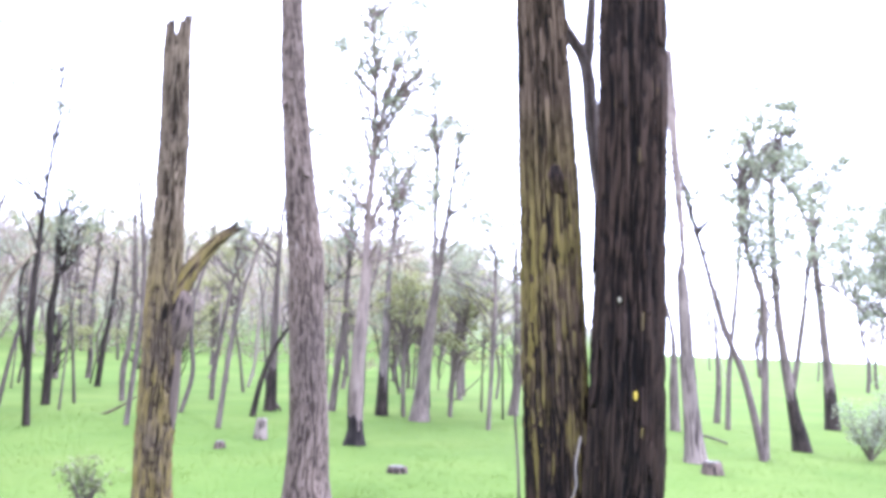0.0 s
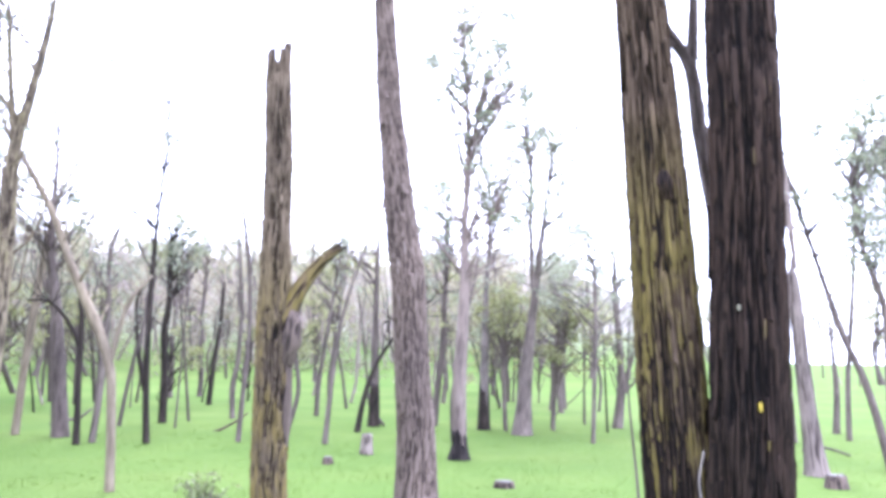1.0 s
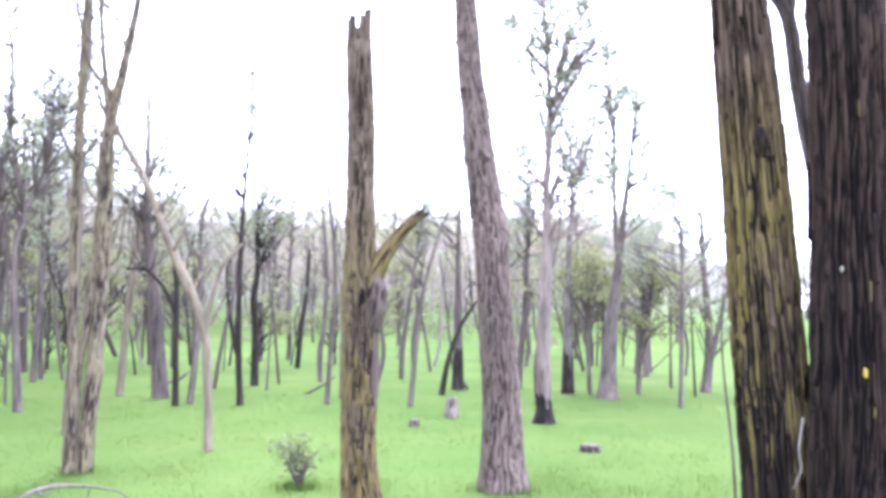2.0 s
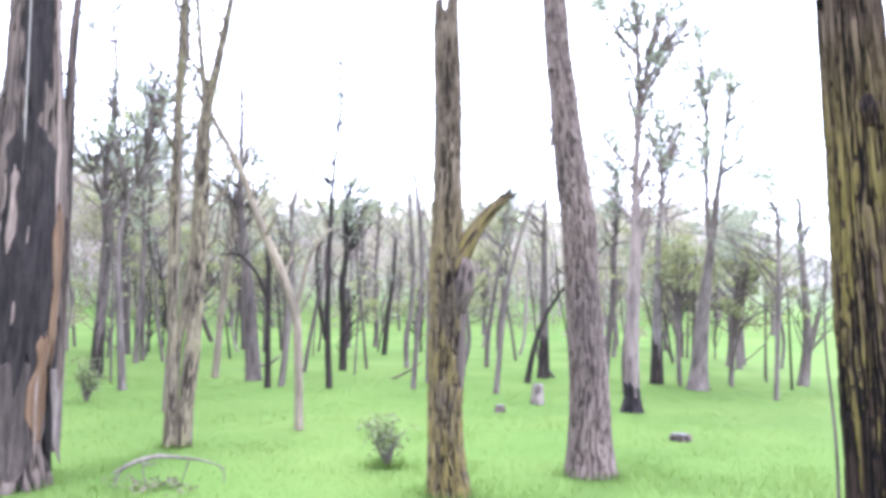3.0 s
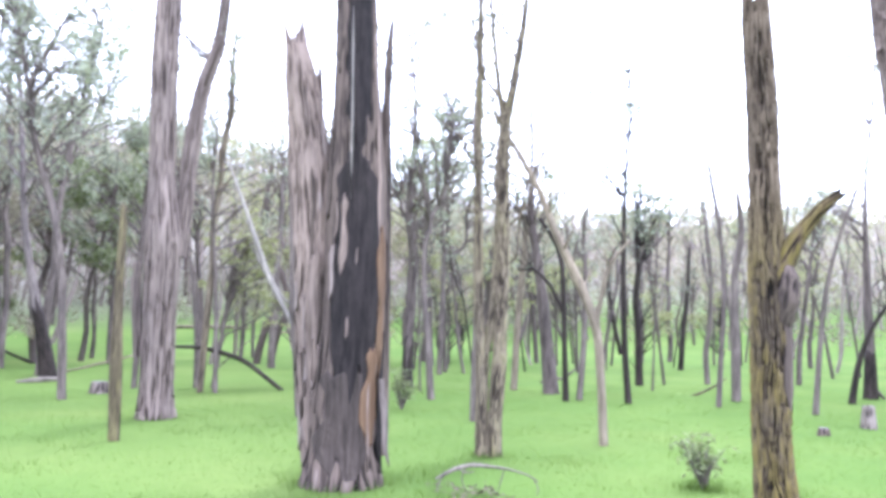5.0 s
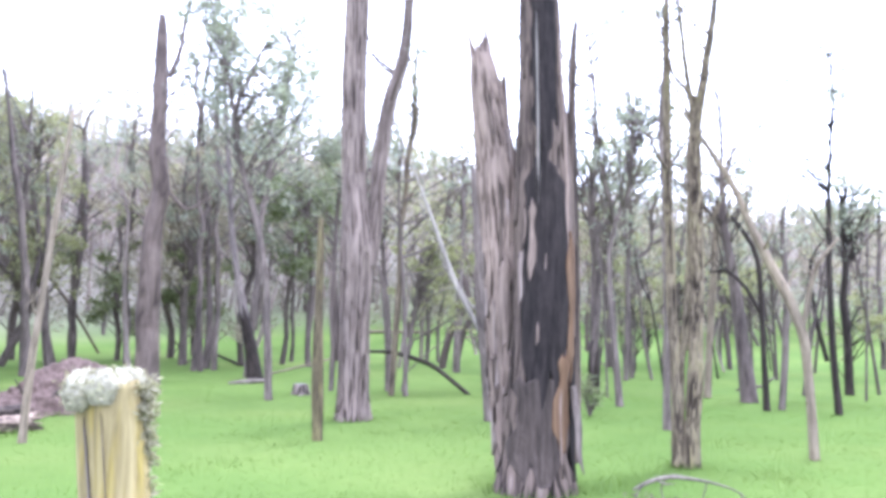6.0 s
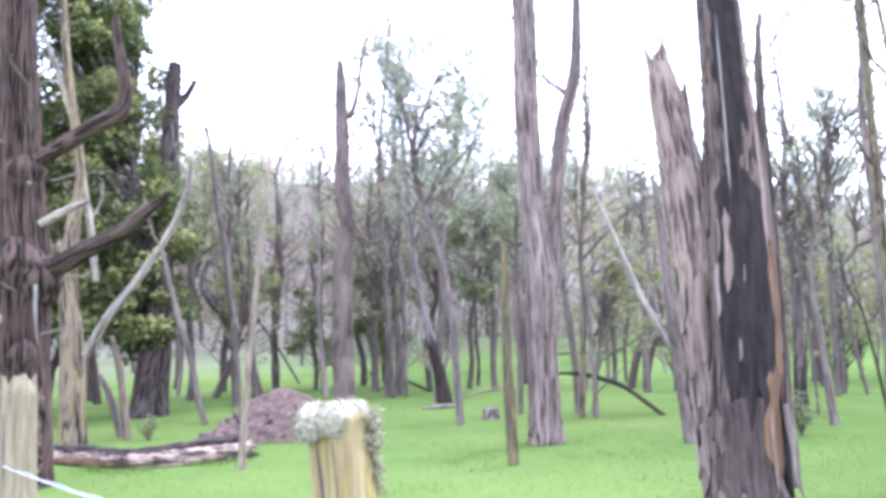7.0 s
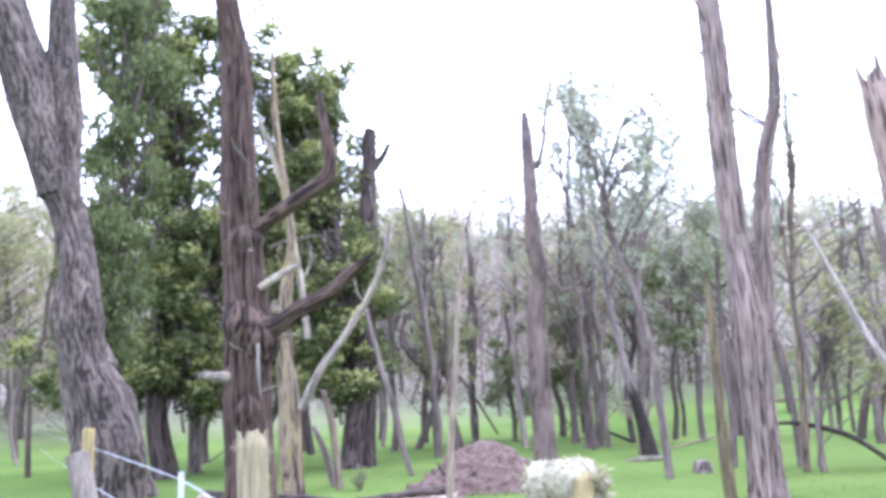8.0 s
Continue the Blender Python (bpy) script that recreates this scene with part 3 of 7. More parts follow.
def rough_tree(at, stems, mat, seed, twin):
    stems, more = crowned(stems, 9.0 if twin == "left" else 10.0, (-0.5, 0.2) if twin == "left" else (0.4, 0.1))
    label = "twin trunk with furrowed bark and yellow lichen" if twin == "left" else "twin trunk with dark wet furrowed bark"
    tree = grow("gum_tree", at, stems, mat if twin == "left" else BARK_WET, label, group="twin trunks", seed=seed, sides=320, step=0.026, furrow=0.02, ridges=46, length=0.3, lump=0.05, flare=0.2, plates=True, gape=0.27, limb_mat=BARK_GREY)
    shag(tree, stems[0], mat if twin == "left" else BARK_WET, 34, seed + 40, 0.05, seed * 3, (-150, 60), 0.3, 0.5)
    high_crown(tree, more, BARK_GREY, seed + 70, 500)
    s = np.array(stems[0])
    ring = [tuple(np.interp(h, s[:, 2], s[:, i]) for i in (0, 1)) + (h, np.interp(h, s[:, 2], s[:, 3])) for h in (-0.1, 0.4, 0.8, 1.2, 1.6, 2.0)]
    V, F, c = tube(ring, 320, 0.026, furrow=0.02, ridges=46, length=0.3, lump=0.05, seed=seed * 3, flare=0.2, plates=True, gape=0.27)
    axis = np.stack([np.interp(V[:, 2], s[:, 2], s[:, i]) for i in (0, 1)] + [V[:, 2]], 1)
    out = V - axis
    out /= np.linalg.norm(out, axis=1)[:, None] + 1e-9
    ragged = 0.6 * vnoise(np.stack([out[:, 0] * 9 + seed, out[:, 1] * 9, V[:, 2] * 2.2], 1)) + 0.4 * vnoise(np.stack([out[:, 0] * 24, out[:, 1] * 24, V[:, 2] * 6], 1))
    V = V + out * np.clip(0.06 * (ragged + 0.02 - (0.95 if twin == "left" else 0.75) * np.clip(V[:, 2] / 2.0, 0, 1)), -0.05, 0.01)[:, None]
    part("burnt_collar", mesh_from("burnt_collar", V, F, BARK_FOOT, crest=c), bearer(tree), "wet blackened bark of the foot")
    if twin == "left":
        V, F, c = tube([(-0.1, -0.12, 2.4, 0.02), (-0.12, -0.14, 2.48, 0.035), (-0.12, -0.13, 2.54, 0.02)], 30, 0.015, furrow=0.012, ridges=7, length=0.1, lump=0.3, seed=6)
        part("knot", mesh_from("knot", V, F, BARK_WET, crest=c), bearer(tree), "dark knot with a scar above it")
    else:
        strip(tree, "lichen_patch", stems[0], 1.375, 1.425, 16, 21, LICHEN_YELLOW, 0.012, 0.5, "bright yellow lichen patch", seed=seed * 3, lump=0.05)
        strip(tree, "lichen_patch", stems[0], 1.83, 1.862, -13, -10, LICHEN_PALE, 0.012, 0.5, "white lichen spot", seed=seed * 3, lump=0.05)
        V, F, c = tube([(-0.24, -0.15, 1.2, 0.005), (-0.27, -0.19, 1.07, 0.004), (-0.265, -0.2, 0.98, 0.004), (-0.3, -0.2, 0.9, 0.002)], 7, 0.03, lump=0.2, seed=3)
        part("dead_twig", mesh_from("dead_twig", V, F, BARK_BLEACH, crest=c), tree, "pale dead twig caught between the trunks")
        for z, a in ((1.2, 27), (1.7, 24), (2.5, 14)):
            strip(tree, "lichen_patch", stems[0], z, z + 0.1, a, a + 1.8, BARK_MOSSY, 0.01, 0.5, seed=seed * 3, lump=0.05)


def stub_tree(at, stems, mat, seed):
    tree = grow("broken_tree", at, stems[:1], mat, "broken-topped dead tree with yellow lichened bark and a snapped limb", seed=seed, sides=240, step=0.025, furrow=0.024, ridges=31, length=0.2, plates=True, gape=0.2, lump=0.09, flare=0.15, jagged=0.35)
    V, F, c = tube(stems[1], 40, 0.02, furrow=0.008, ridges=7, length=0.4, lump=0.12, seed=seed + 5, jagged=0.16)
    limb = part("limb", mesh_from("limb", V, F, BARK_MOSSY, crest=c), tree, "snapped limb with a dark splintered end")
    b, tip = Vector(stems[1][0][:3]), Vector(stems[1][-1][:3])
    for k, (d, r) in enumerate((((0.1, 0.02, 0.03), 0.012), ((0.05, 0.01, 0.09), 0.014))):
        V, F, c = tube([(*tip, 0.03), (*(tip + Vector(d) * 0.6), r), (*(tip + Vector(d)), 0.003)], 8, 0.02, seed=k)
        part("splinter", mesh_from("splinter", V, F, BARK_CHAR), limb)
    V, F, c = tube([(b.x + 0.08, b.y - 0.02, b.z - 0.36, 0.05), (b.x + 0.12, b.y - 0.03, b.z - 0.12, 0.1), (b.x + 0.13, b.y - 0.02, b.z + 0.05, 0.09), (b.x + 0.12, b.y, b.z + 0.16, 0.04)], 40, 0.02, furrow=0.014, ridges=10, length=0.2, lump=0.25, seed=8)
    part("burl", mesh_from("burl", V, F, BARK_BURNT, crest=c), bearer(tree), "charred swelling under the limb")
    strip(tree, "charred_strip", stems[0], 0.75, 1.7, 40, 82, BARK_BURNT, 0.012, 0.2, "dark weathered flank under the swelling", seed=seed * 3, lump=0.09)


def scaly_tree(at, stems, mat, seed):
    stems, more = crowned(stems, 10.0, (-0.5, 0.3))
    tree = grow("gum_tree", at, stems, mat, "leaning grey gum with small scaly bark plates", seed=seed, sides=170, step=0.022, furrow=0.012, ridges=26, length=0.16, lump=0.04, flare=0.2, plates=True)
    high_crown(tree, more, BARK_GREY, seed + 70, 500)
    shag(tree, stems[0], mat, 30, seed + 9, 0.04, seed * 3, (-80, 80), 0.16)


def burnt_tree(at, stems, mat, seed):
    stems, more = crowned(stems, 11.0, (0.3, 0.3))
    tree = grow("burnt_tree", at, stems[:1], mat, "huge fire-scarred gum with charred face and peeling bark", seed=seed, sides=180, step=0.03, furrow=0.022, ridges=19, length=0.42, lump=0.07, flare=0.12)
    V, F, c = tube(stems[1], 100, 0.03, furrow=0.02, ridges=15, length=0.35, lump=0.12, seed=seed + 2, jagged=0.5)
    part("limb", mesh_from("limb", V, F, BARK_ASH, crest=c), tree, "dead grey stem with a broken top")
    V, F, c = tube(stems[2], 20, 0.05, furrow=0.008, ridges=5, seed=3, jagged=0.15)
    part("limb", mesh_from("limb", V, F, BARK_ASH, crest=c), tree)
    V, F, c = tube(stems[3], 30, 0.05, furrow=0.01, ridges=6, length=0.6, seed=4, jagged=0.3)
    part("limb", mesh_from("limb", V, F, BARK_BURNT, crest=c), tree)
    high_crown(tree, more, BARK_GREY, seed + 70, 500)
    s, kw = stems[0], dict(seed=seed * 3, lump=0.07)
    strip(tree, "charred_strip", s, 0.5, 3.2, -40, 48, CHARCOAL, 0.014, 0.1, "black charred face of the trunk", **kw)
    strip(tree, "charred_strip", s, 2.4, 6.6, -24, 44, CHARCOAL, 0.013, 0.12, "scorched upper trunk", **kw)
    strip(tree, "charred_strip", s, 0.0, 1.1, -48, 36, BARK_CHAR, 0.012, 0.2, "scorched bark above the foot", **kw)
    strip(tree, "bark_strip", s, 0.25, 1.25, 27, 54, RUST_BARK, 0.022, 0.25, "rust-coloured torn inner bark", **kw)
    strip(tree, "bark_strip", s, 0.85, 2.4, 44, 68, RUST_BARK, 0.024, 0.18, "rust-coloured torn inner bark", **kw)
    strip(tree, "bark_strip", s, 1.9, 4.6, 45, 54, BARK_ASH, 0.022, 0.15, "pinkish torn inner bark", **kw)
    strip(tree, "bark_strip", s, 0.1, 0.95, 33, 37, BARK_ASH, 0.03, 0.2, "pale torn edge", **kw)
    strip(tree, "bark_strip", s, 0.0, 1.4, 58, 84, CHARCOAL, 0.018, 0.1, "black cleft", **kw)
    strip(tree, "bark_strip", s, 2.3, 4.6, -13, -10, BARK_BLEACH, 0.03, 0.12, "pale peeling strip", **kw)
    strip(tree, "bark_strip", s, 1.75, 2.7, -32, -17, BARK_ASH, 0.03, 0.25, "pale peeling strip", **kw)
    strip(tree, "bark_strip", s, 1.6, 2.2, -52, -40, BARK_PINK, 0.03, 0.25, "pale peeling strip", **kw)
    strip(tree, "bark_strip", s, 1.95, 2.15, 1, 4, BARK_ASH, 0.017, 0.4, **kw)
    strip(tree, "bark_strip", s, 1.28, 1.52, -11, -7, BARK_ASH, 0.018, 0.4, **kw)
    for a, h in ((-40, 0.18), (2, 0.2)):
        strip(tree, "bark_strip", s, -0.08, h, a, a + 4, BARK_STRINGY, 0.012, 0.7, "torn grey bark at the foot", **kw)
    strip(tree, "bark_strip", stems[1], 1.1, 2.2, -10, 22, BARK_ASH, 0.05, 0.25, "long loose flap of grey bark", seed=seed + 2, lump=0.12)
    strip(tree, "bark_strip", stems[1], 0.2, 1.5, 4, 20, BARK_ASH, 0.035, 0.1, "long loose flap of grey bark", seed=seed + 2, lump=0.12)
    V, F, c = tube([(0.36, 0.1, 0.95, 0.03), (0.4, 0.12, 0.6, 0.035), (0.42, 0.11, 0.35, 0.025), (0.46, 0.12, 0.18, 0.006)], 16, 0.03, furrow=0.006, ridges=4, lump=0.25, seed=2)
    part("bark_strip", mesh_from("bark_strip", V, F, BARK_GREY, crest=c), tree, "twisted strip of bark hanging to the grass")
    shag(tree, s, BARK_BURNT, 14, seed + 60, 0.07, seed * 3, (-85, -45), 0.8)
    shag(tree, stems[1], BARK_ASH, 16, seed + 61, 0.12, seed + 2, (-80, 60), 0.6)
    shag(tree, stems[1], BARK_PINK, 12, seed + 62, 0.12, seed + 2, (-80, 60), 0.4)
    shag(tree, stems[1], BARK_BURNT, 14, seed + 63, 0.12, seed + 2, (-80, 60), 0.5, 0.7)
    shag(tree, s, BARK_ASH, 14, seed + 64, 0.07, seed * 3, (-80, -42), 0.4)
    return tree


def forked_tree(at, stems, mat, seed, twigs, leaves):
    grow("forked_tree", at, stems, mat, "forked grey-green mossy tree with thin upright stems", seed=seed, twigs=twigs, leaves=leaves, reach=1.1, sides=60, step=0.04, furrow=0.012, ridges=9, length=0.22, lump=0.14, flare=0.15, plates=True)


def sapling(at, stems, mat, seed, twigs):
    grow("sapling", at, stems, mat, "slender pale crooked sapling in the grass", seed=seed, twigs=twigs, reach=0.6, sides=16, step=0.08, furrow=0.003, ridges=4, lump=0.12)


def great_gum(at, stems, mat, seed, twigs, leaves):
    tree = grow("gum_tree", at, stems, mat, "large forked stringybark with grey-brown fibrous bark", seed=seed, twigs=twigs, leaves=leaves, reach=1.6, sides=110, step=0.04, furrow=0.02, ridges=24, length=0.5, lump=0.06, flare=0.15)
    shag(tree, stems[0], mat, 16, seed + 9, 0.06, seed * 3, (-100, 60), 0.9)


def dead_pole(at, stems, mat, seed, twigs=0, **more):
    grow("dead_tree", at, stems, mat, "dead bare pole of a tree with lichened bark", seed=seed, twigs=twigs, reach=0.7, sides=28, step=0.06, furrow=0.008, ridges=6, length=0.25, lump=0.18, jagged=0.25, **more)


def thin_tree(at, stems, mat, seed, twigs=0, leaves=0, **more):
    stems = [wander(s, seed + k) for k, s in enumerate(stems)]
    what = f"slender {TONE[mat.name]} gum with sparse foliage in the pasture" if leaves > 100 else f"slender {TONE[mat.name]} nearly bare tree in the pasture"
    if leaves > 100 and "crown" not in more:
        stems, more["crown"] = airy(stems, seed, 3, 0.6)
    grow("thin_tree", at, stems, mat, what, group="thin trees", seed=seed, reach=1.4, twigs=int(twigs * 1.4), leaves=int(leaves * 2.2), thick=0.011, sides=12, step=0.15, furrow=0.004, ridges=3, length=0.5, lump=0.14, flare=0.1, **more)


def gum_tree(at, stems, mat, seed, twigs=0, leaves=0, **more):
    stems = [wander(s, seed + k) for k, s in enumerate(stems)]
    if "crown" not in more:
        stems, more["crown"] = airy(stems, seed, 6, 2.8)
    grow("gum_tree", at, stems, mat, f"tall thin {TONE[mat.name]} gum tree with crooked limbs", group="gums", seed=seed, reach=1.4, twigs=int(twigs * 1.5), leaves=int(leaves * 2.2), thick=0.014, sides=18, step=0.1, furrow=0.008, ridges=4, length=0.5, lump=0.12, flare=0.14, **more)


def leaning_gum(at, stems, mat, seed, twigs=0, leaves=0, **more):
    stems, clumps = airy(stems, seed, 4, 1.5)
    more["crown"] = list(more["crown"]) + clumps if "crown" in more else clumps
    grow("gum_tree", at, stems, mat, f"thin {TONE[mat.name]} gum tree leaning over the grass", group="gums", seed=seed, reach=1.4, twigs=int(twigs * 1.5), leaves=int(leaves * 2.2), thick=0.014, sides=16, step=0.1, furrow=0.006, ridges=4, length=0.5, lump=0.12, flare=0.12, **more)


def black_foot_gum(at, stems, mat, seed, twigs, leaves, **more):
    stems, clumps = airy(stems, seed, 5, 3.2)
    more["crown"] = list(more["crown"]) + clumps if "crown" in more else clumps
    tree = grow("gum_tree", at, stems, mat, "smooth pinkish gum with a blackened foot", group="gums", seed=seed, reach=1.4, twigs=int(twigs * 1.5), leaves=int(leaves * 2.2), thick=0.014, sides=24, step=0.1, furrow=0.006, ridges=4, length=0.5, lump=0.06, flare=0.2, **more)
    s = stems[0]
    V, F, c = tube([(0, 0, 0, s[0][3] + 0.015), (s[1][0], s[1][1], 0.25, s[1][3] + 0.012), (s[2][0], s[2][1], 0.42, s[2][3] + 0.008)], 30, 0.04, furrow=0.008, ridges=6, lump=0.05, seed=3, flare=0.2, jagged=0.12)
    part("burnt_collar", mesh_from("burnt_collar", V, F, CHARCOAL, crest=c), bearer(tree), "blackened bark round the foot")


def scarred_gum(at, stems, mat, seed):
    tree = grow("broken_tree", at, stems[:1], mat, "dark dead trunk with a torn pointed top", seed=seed, sides=60, step=0.05, furrow=0.014, ridges=10, length=0.5, lump=0.08, flare=0.3, jagged=0.2)
    V, F, c = tube(stems[1], 16, 0.1, furrow=0.005, ridges=3, length=0.6, lump=0.15, seed=9)
    part("limb", mesh_from("limb", V, F, BARK_PINK, crest=c), tree, "bare pinkish splinter of wood")


def leaning_giant(at, stems, mat, seed):
    tree = grow("old_gum", at, stems, mat, "massive leaning old gum with gnarled grey bark", seed=seed, sides=170, step=0.05, furrow=0.016, ridges=26, length=0.3, plates=True, lump=0.3, flare=0.1)
    s = np.array(stems[0])
    for k, (z, out, r) in enumerate(((2.5, -0.5, 0.36), (2.1, -0.35, 0.34), (3.4, 0.25, 0.26))):
        x, y, q = (np.interp(z, s[:, 2], s[:, i]) for i in (0, 1, 3))
        x, y = x + q * out, y - q * 0.6 * out - 0.1 * k
        V, F, c = tube([(x, y, z - r, r * 0.6), (x, y, z, r), (x, y, z + r, r * 0.55)], 50, 0.04, furrow=0.014, ridges=8, length=0.3, lump=0.3, seed=k + 11)
        part("burl", mesh_from("burl", V, F, mat, crest=c), bearer(tree), "knobbly swelling of the bark")
    shag(tree, stems[0], mat, 24, seed + 9, 0.3, seed * 3, (-80, 80), 0.8)


def limbed_tree(at, stems, mat, seed):
    mat = BARK_SHAGGY
    tree = grow("old_gum", at, stems[:1], mat, "dark shaggy old tree with thick upswept broken limbs", seed=seed, sides=190, step=0.04, furrow=0.028, ridges=31, length=0.45, lump=0.17, flare=0.1)
    shag(tree, stems[0], mat, 34, seed + 9, 0.17, seed * 3, (-90, 90), 1.0)
    for k, s in enumerate(stems[1:]):
        V, F, c = tube(s, 40, 0.05, furrow=0.016 if k < 2 else 0.006, ridges=7, length=0.5, lump=0.14, seed=seed + k, jagged=0.12)
        part("limb", mesh_from("limb", V, F, BARK_SHAGGY if k < 2 else GREY_WOOD, crest=c), tree, "mossy dark limb" if k < 2 else "pale dead stub")
    knots = [(0.1, -0.1, 2.62, 0.3), (0.05, 0.12, 2.45, 0.26), (0.0, -0.05, 3.75, 0.24), (0.1, 0.0, 1.55, 0.2)]
    for k, (x, y, z, r) in enumerate(knots):
        V, F, c = tube([(x, y, z - r, r * 0.7), (x + 0.05, y, z, r), (x, y, z + r * 0.9, r * 0.6)], 60, 0.03, furrow=0.012, ridges=12, length=0.3, lump=0.3, seed=k + 3)
        part("knot", mesh_from("knot", V, F, BARK_SHAGGY, crest=c), bearer(tree))
    rng = np.random.default_rng(4)
    for k in range(9):
        a, z = rng.random() * 3 - 1.5, 1.6 + 4 * rng.random()
        o = np.array([0.25 * math.cos(a), 0.25 * math.sin(a), z])
        p = o + np.array([math.cos(a), math.sin(a), 0.2]) * (0.3 + 0.4 * rng.random())
        V, F, c = tube([(*o, 0.02), (*((o + p) / 2 + rng.normal(0, 0.05, 3)), 0.013), (*p, 0.004)], 7, 0.06, lump=0.2, seed=k)
        part("dead_twig", mesh_from("dead_twig", V, F, GREY_WOOD, crest=c), tree)
    V, F, c = tube([(0.36, 0.1, 2.35, 0.02), (0.4, 0.1, 2.1, 0.022), (0.38, 0.12, 1.8, 0.012), (0.4, 0.14, 1.65, 0.004)], 8, 0.04, lump=0.3, seed=5)
    part("bark_strip", mesh_from("bark_strip", V, F, BARK_BLEACH, crest=c), tree, "pale hanging strip of bark")


def dead_white_tree(at, stems, mat, seed, twigs):
    tree = grow("dead_tree", at, stems, mat, "bleached dead tree with yellow lichen and a long bare limb", seed=seed, twigs=twigs, reach=0.8, sides=44, step=0.06, furrow=0.011, ridges=8, length=0.6, lump=0.1, flare=0.2, limb_mat=GREY_WOOD)


BROAD = []


def broad_tree(at, stems, mat, seed):
    BROAD.append(grow("blackwood_tree", at, stems, mat, "dense dark-leaved tree with a thick dark trunk", group="dense trees", seed=seed, sides=70, step=0.07, furrow=0.022, ridges=14, length=0.5, lump=0.1, flare=0.25))


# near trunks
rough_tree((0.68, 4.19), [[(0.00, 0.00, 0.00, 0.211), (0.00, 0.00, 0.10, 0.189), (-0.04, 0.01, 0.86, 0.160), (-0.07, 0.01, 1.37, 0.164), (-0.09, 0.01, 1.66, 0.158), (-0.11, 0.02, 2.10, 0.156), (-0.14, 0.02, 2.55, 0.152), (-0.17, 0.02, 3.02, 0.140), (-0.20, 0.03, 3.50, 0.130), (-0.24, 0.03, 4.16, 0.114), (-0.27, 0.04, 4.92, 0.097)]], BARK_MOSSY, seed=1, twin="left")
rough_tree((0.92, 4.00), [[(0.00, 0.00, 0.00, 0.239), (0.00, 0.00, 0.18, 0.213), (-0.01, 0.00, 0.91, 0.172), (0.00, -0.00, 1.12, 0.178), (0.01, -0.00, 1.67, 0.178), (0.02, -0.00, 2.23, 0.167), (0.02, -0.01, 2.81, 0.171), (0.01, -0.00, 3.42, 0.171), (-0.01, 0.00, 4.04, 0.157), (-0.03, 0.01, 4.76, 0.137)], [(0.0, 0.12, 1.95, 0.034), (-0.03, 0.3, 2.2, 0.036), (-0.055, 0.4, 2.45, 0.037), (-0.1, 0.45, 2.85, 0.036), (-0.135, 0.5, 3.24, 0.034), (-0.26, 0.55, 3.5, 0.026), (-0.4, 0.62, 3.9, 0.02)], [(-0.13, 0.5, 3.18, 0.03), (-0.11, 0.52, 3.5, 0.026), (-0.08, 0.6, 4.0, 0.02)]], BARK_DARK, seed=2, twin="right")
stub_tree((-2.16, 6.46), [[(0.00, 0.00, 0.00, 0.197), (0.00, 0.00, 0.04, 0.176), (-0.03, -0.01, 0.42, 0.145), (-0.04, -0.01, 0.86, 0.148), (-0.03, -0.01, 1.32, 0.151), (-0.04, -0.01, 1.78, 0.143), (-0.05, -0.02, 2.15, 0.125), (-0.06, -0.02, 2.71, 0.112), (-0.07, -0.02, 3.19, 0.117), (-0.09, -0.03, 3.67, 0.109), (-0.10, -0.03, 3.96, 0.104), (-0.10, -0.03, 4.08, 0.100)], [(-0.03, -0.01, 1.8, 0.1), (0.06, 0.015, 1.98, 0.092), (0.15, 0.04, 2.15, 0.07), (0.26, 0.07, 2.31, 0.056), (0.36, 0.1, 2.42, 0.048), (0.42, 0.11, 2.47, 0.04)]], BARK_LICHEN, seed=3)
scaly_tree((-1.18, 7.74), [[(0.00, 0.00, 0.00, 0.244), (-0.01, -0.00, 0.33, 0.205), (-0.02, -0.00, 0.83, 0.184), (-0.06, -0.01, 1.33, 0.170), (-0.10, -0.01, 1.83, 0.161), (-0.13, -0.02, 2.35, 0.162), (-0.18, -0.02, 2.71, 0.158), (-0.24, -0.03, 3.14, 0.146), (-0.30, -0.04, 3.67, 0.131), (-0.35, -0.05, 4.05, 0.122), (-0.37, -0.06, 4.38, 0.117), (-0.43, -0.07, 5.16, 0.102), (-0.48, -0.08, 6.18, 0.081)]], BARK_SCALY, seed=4)
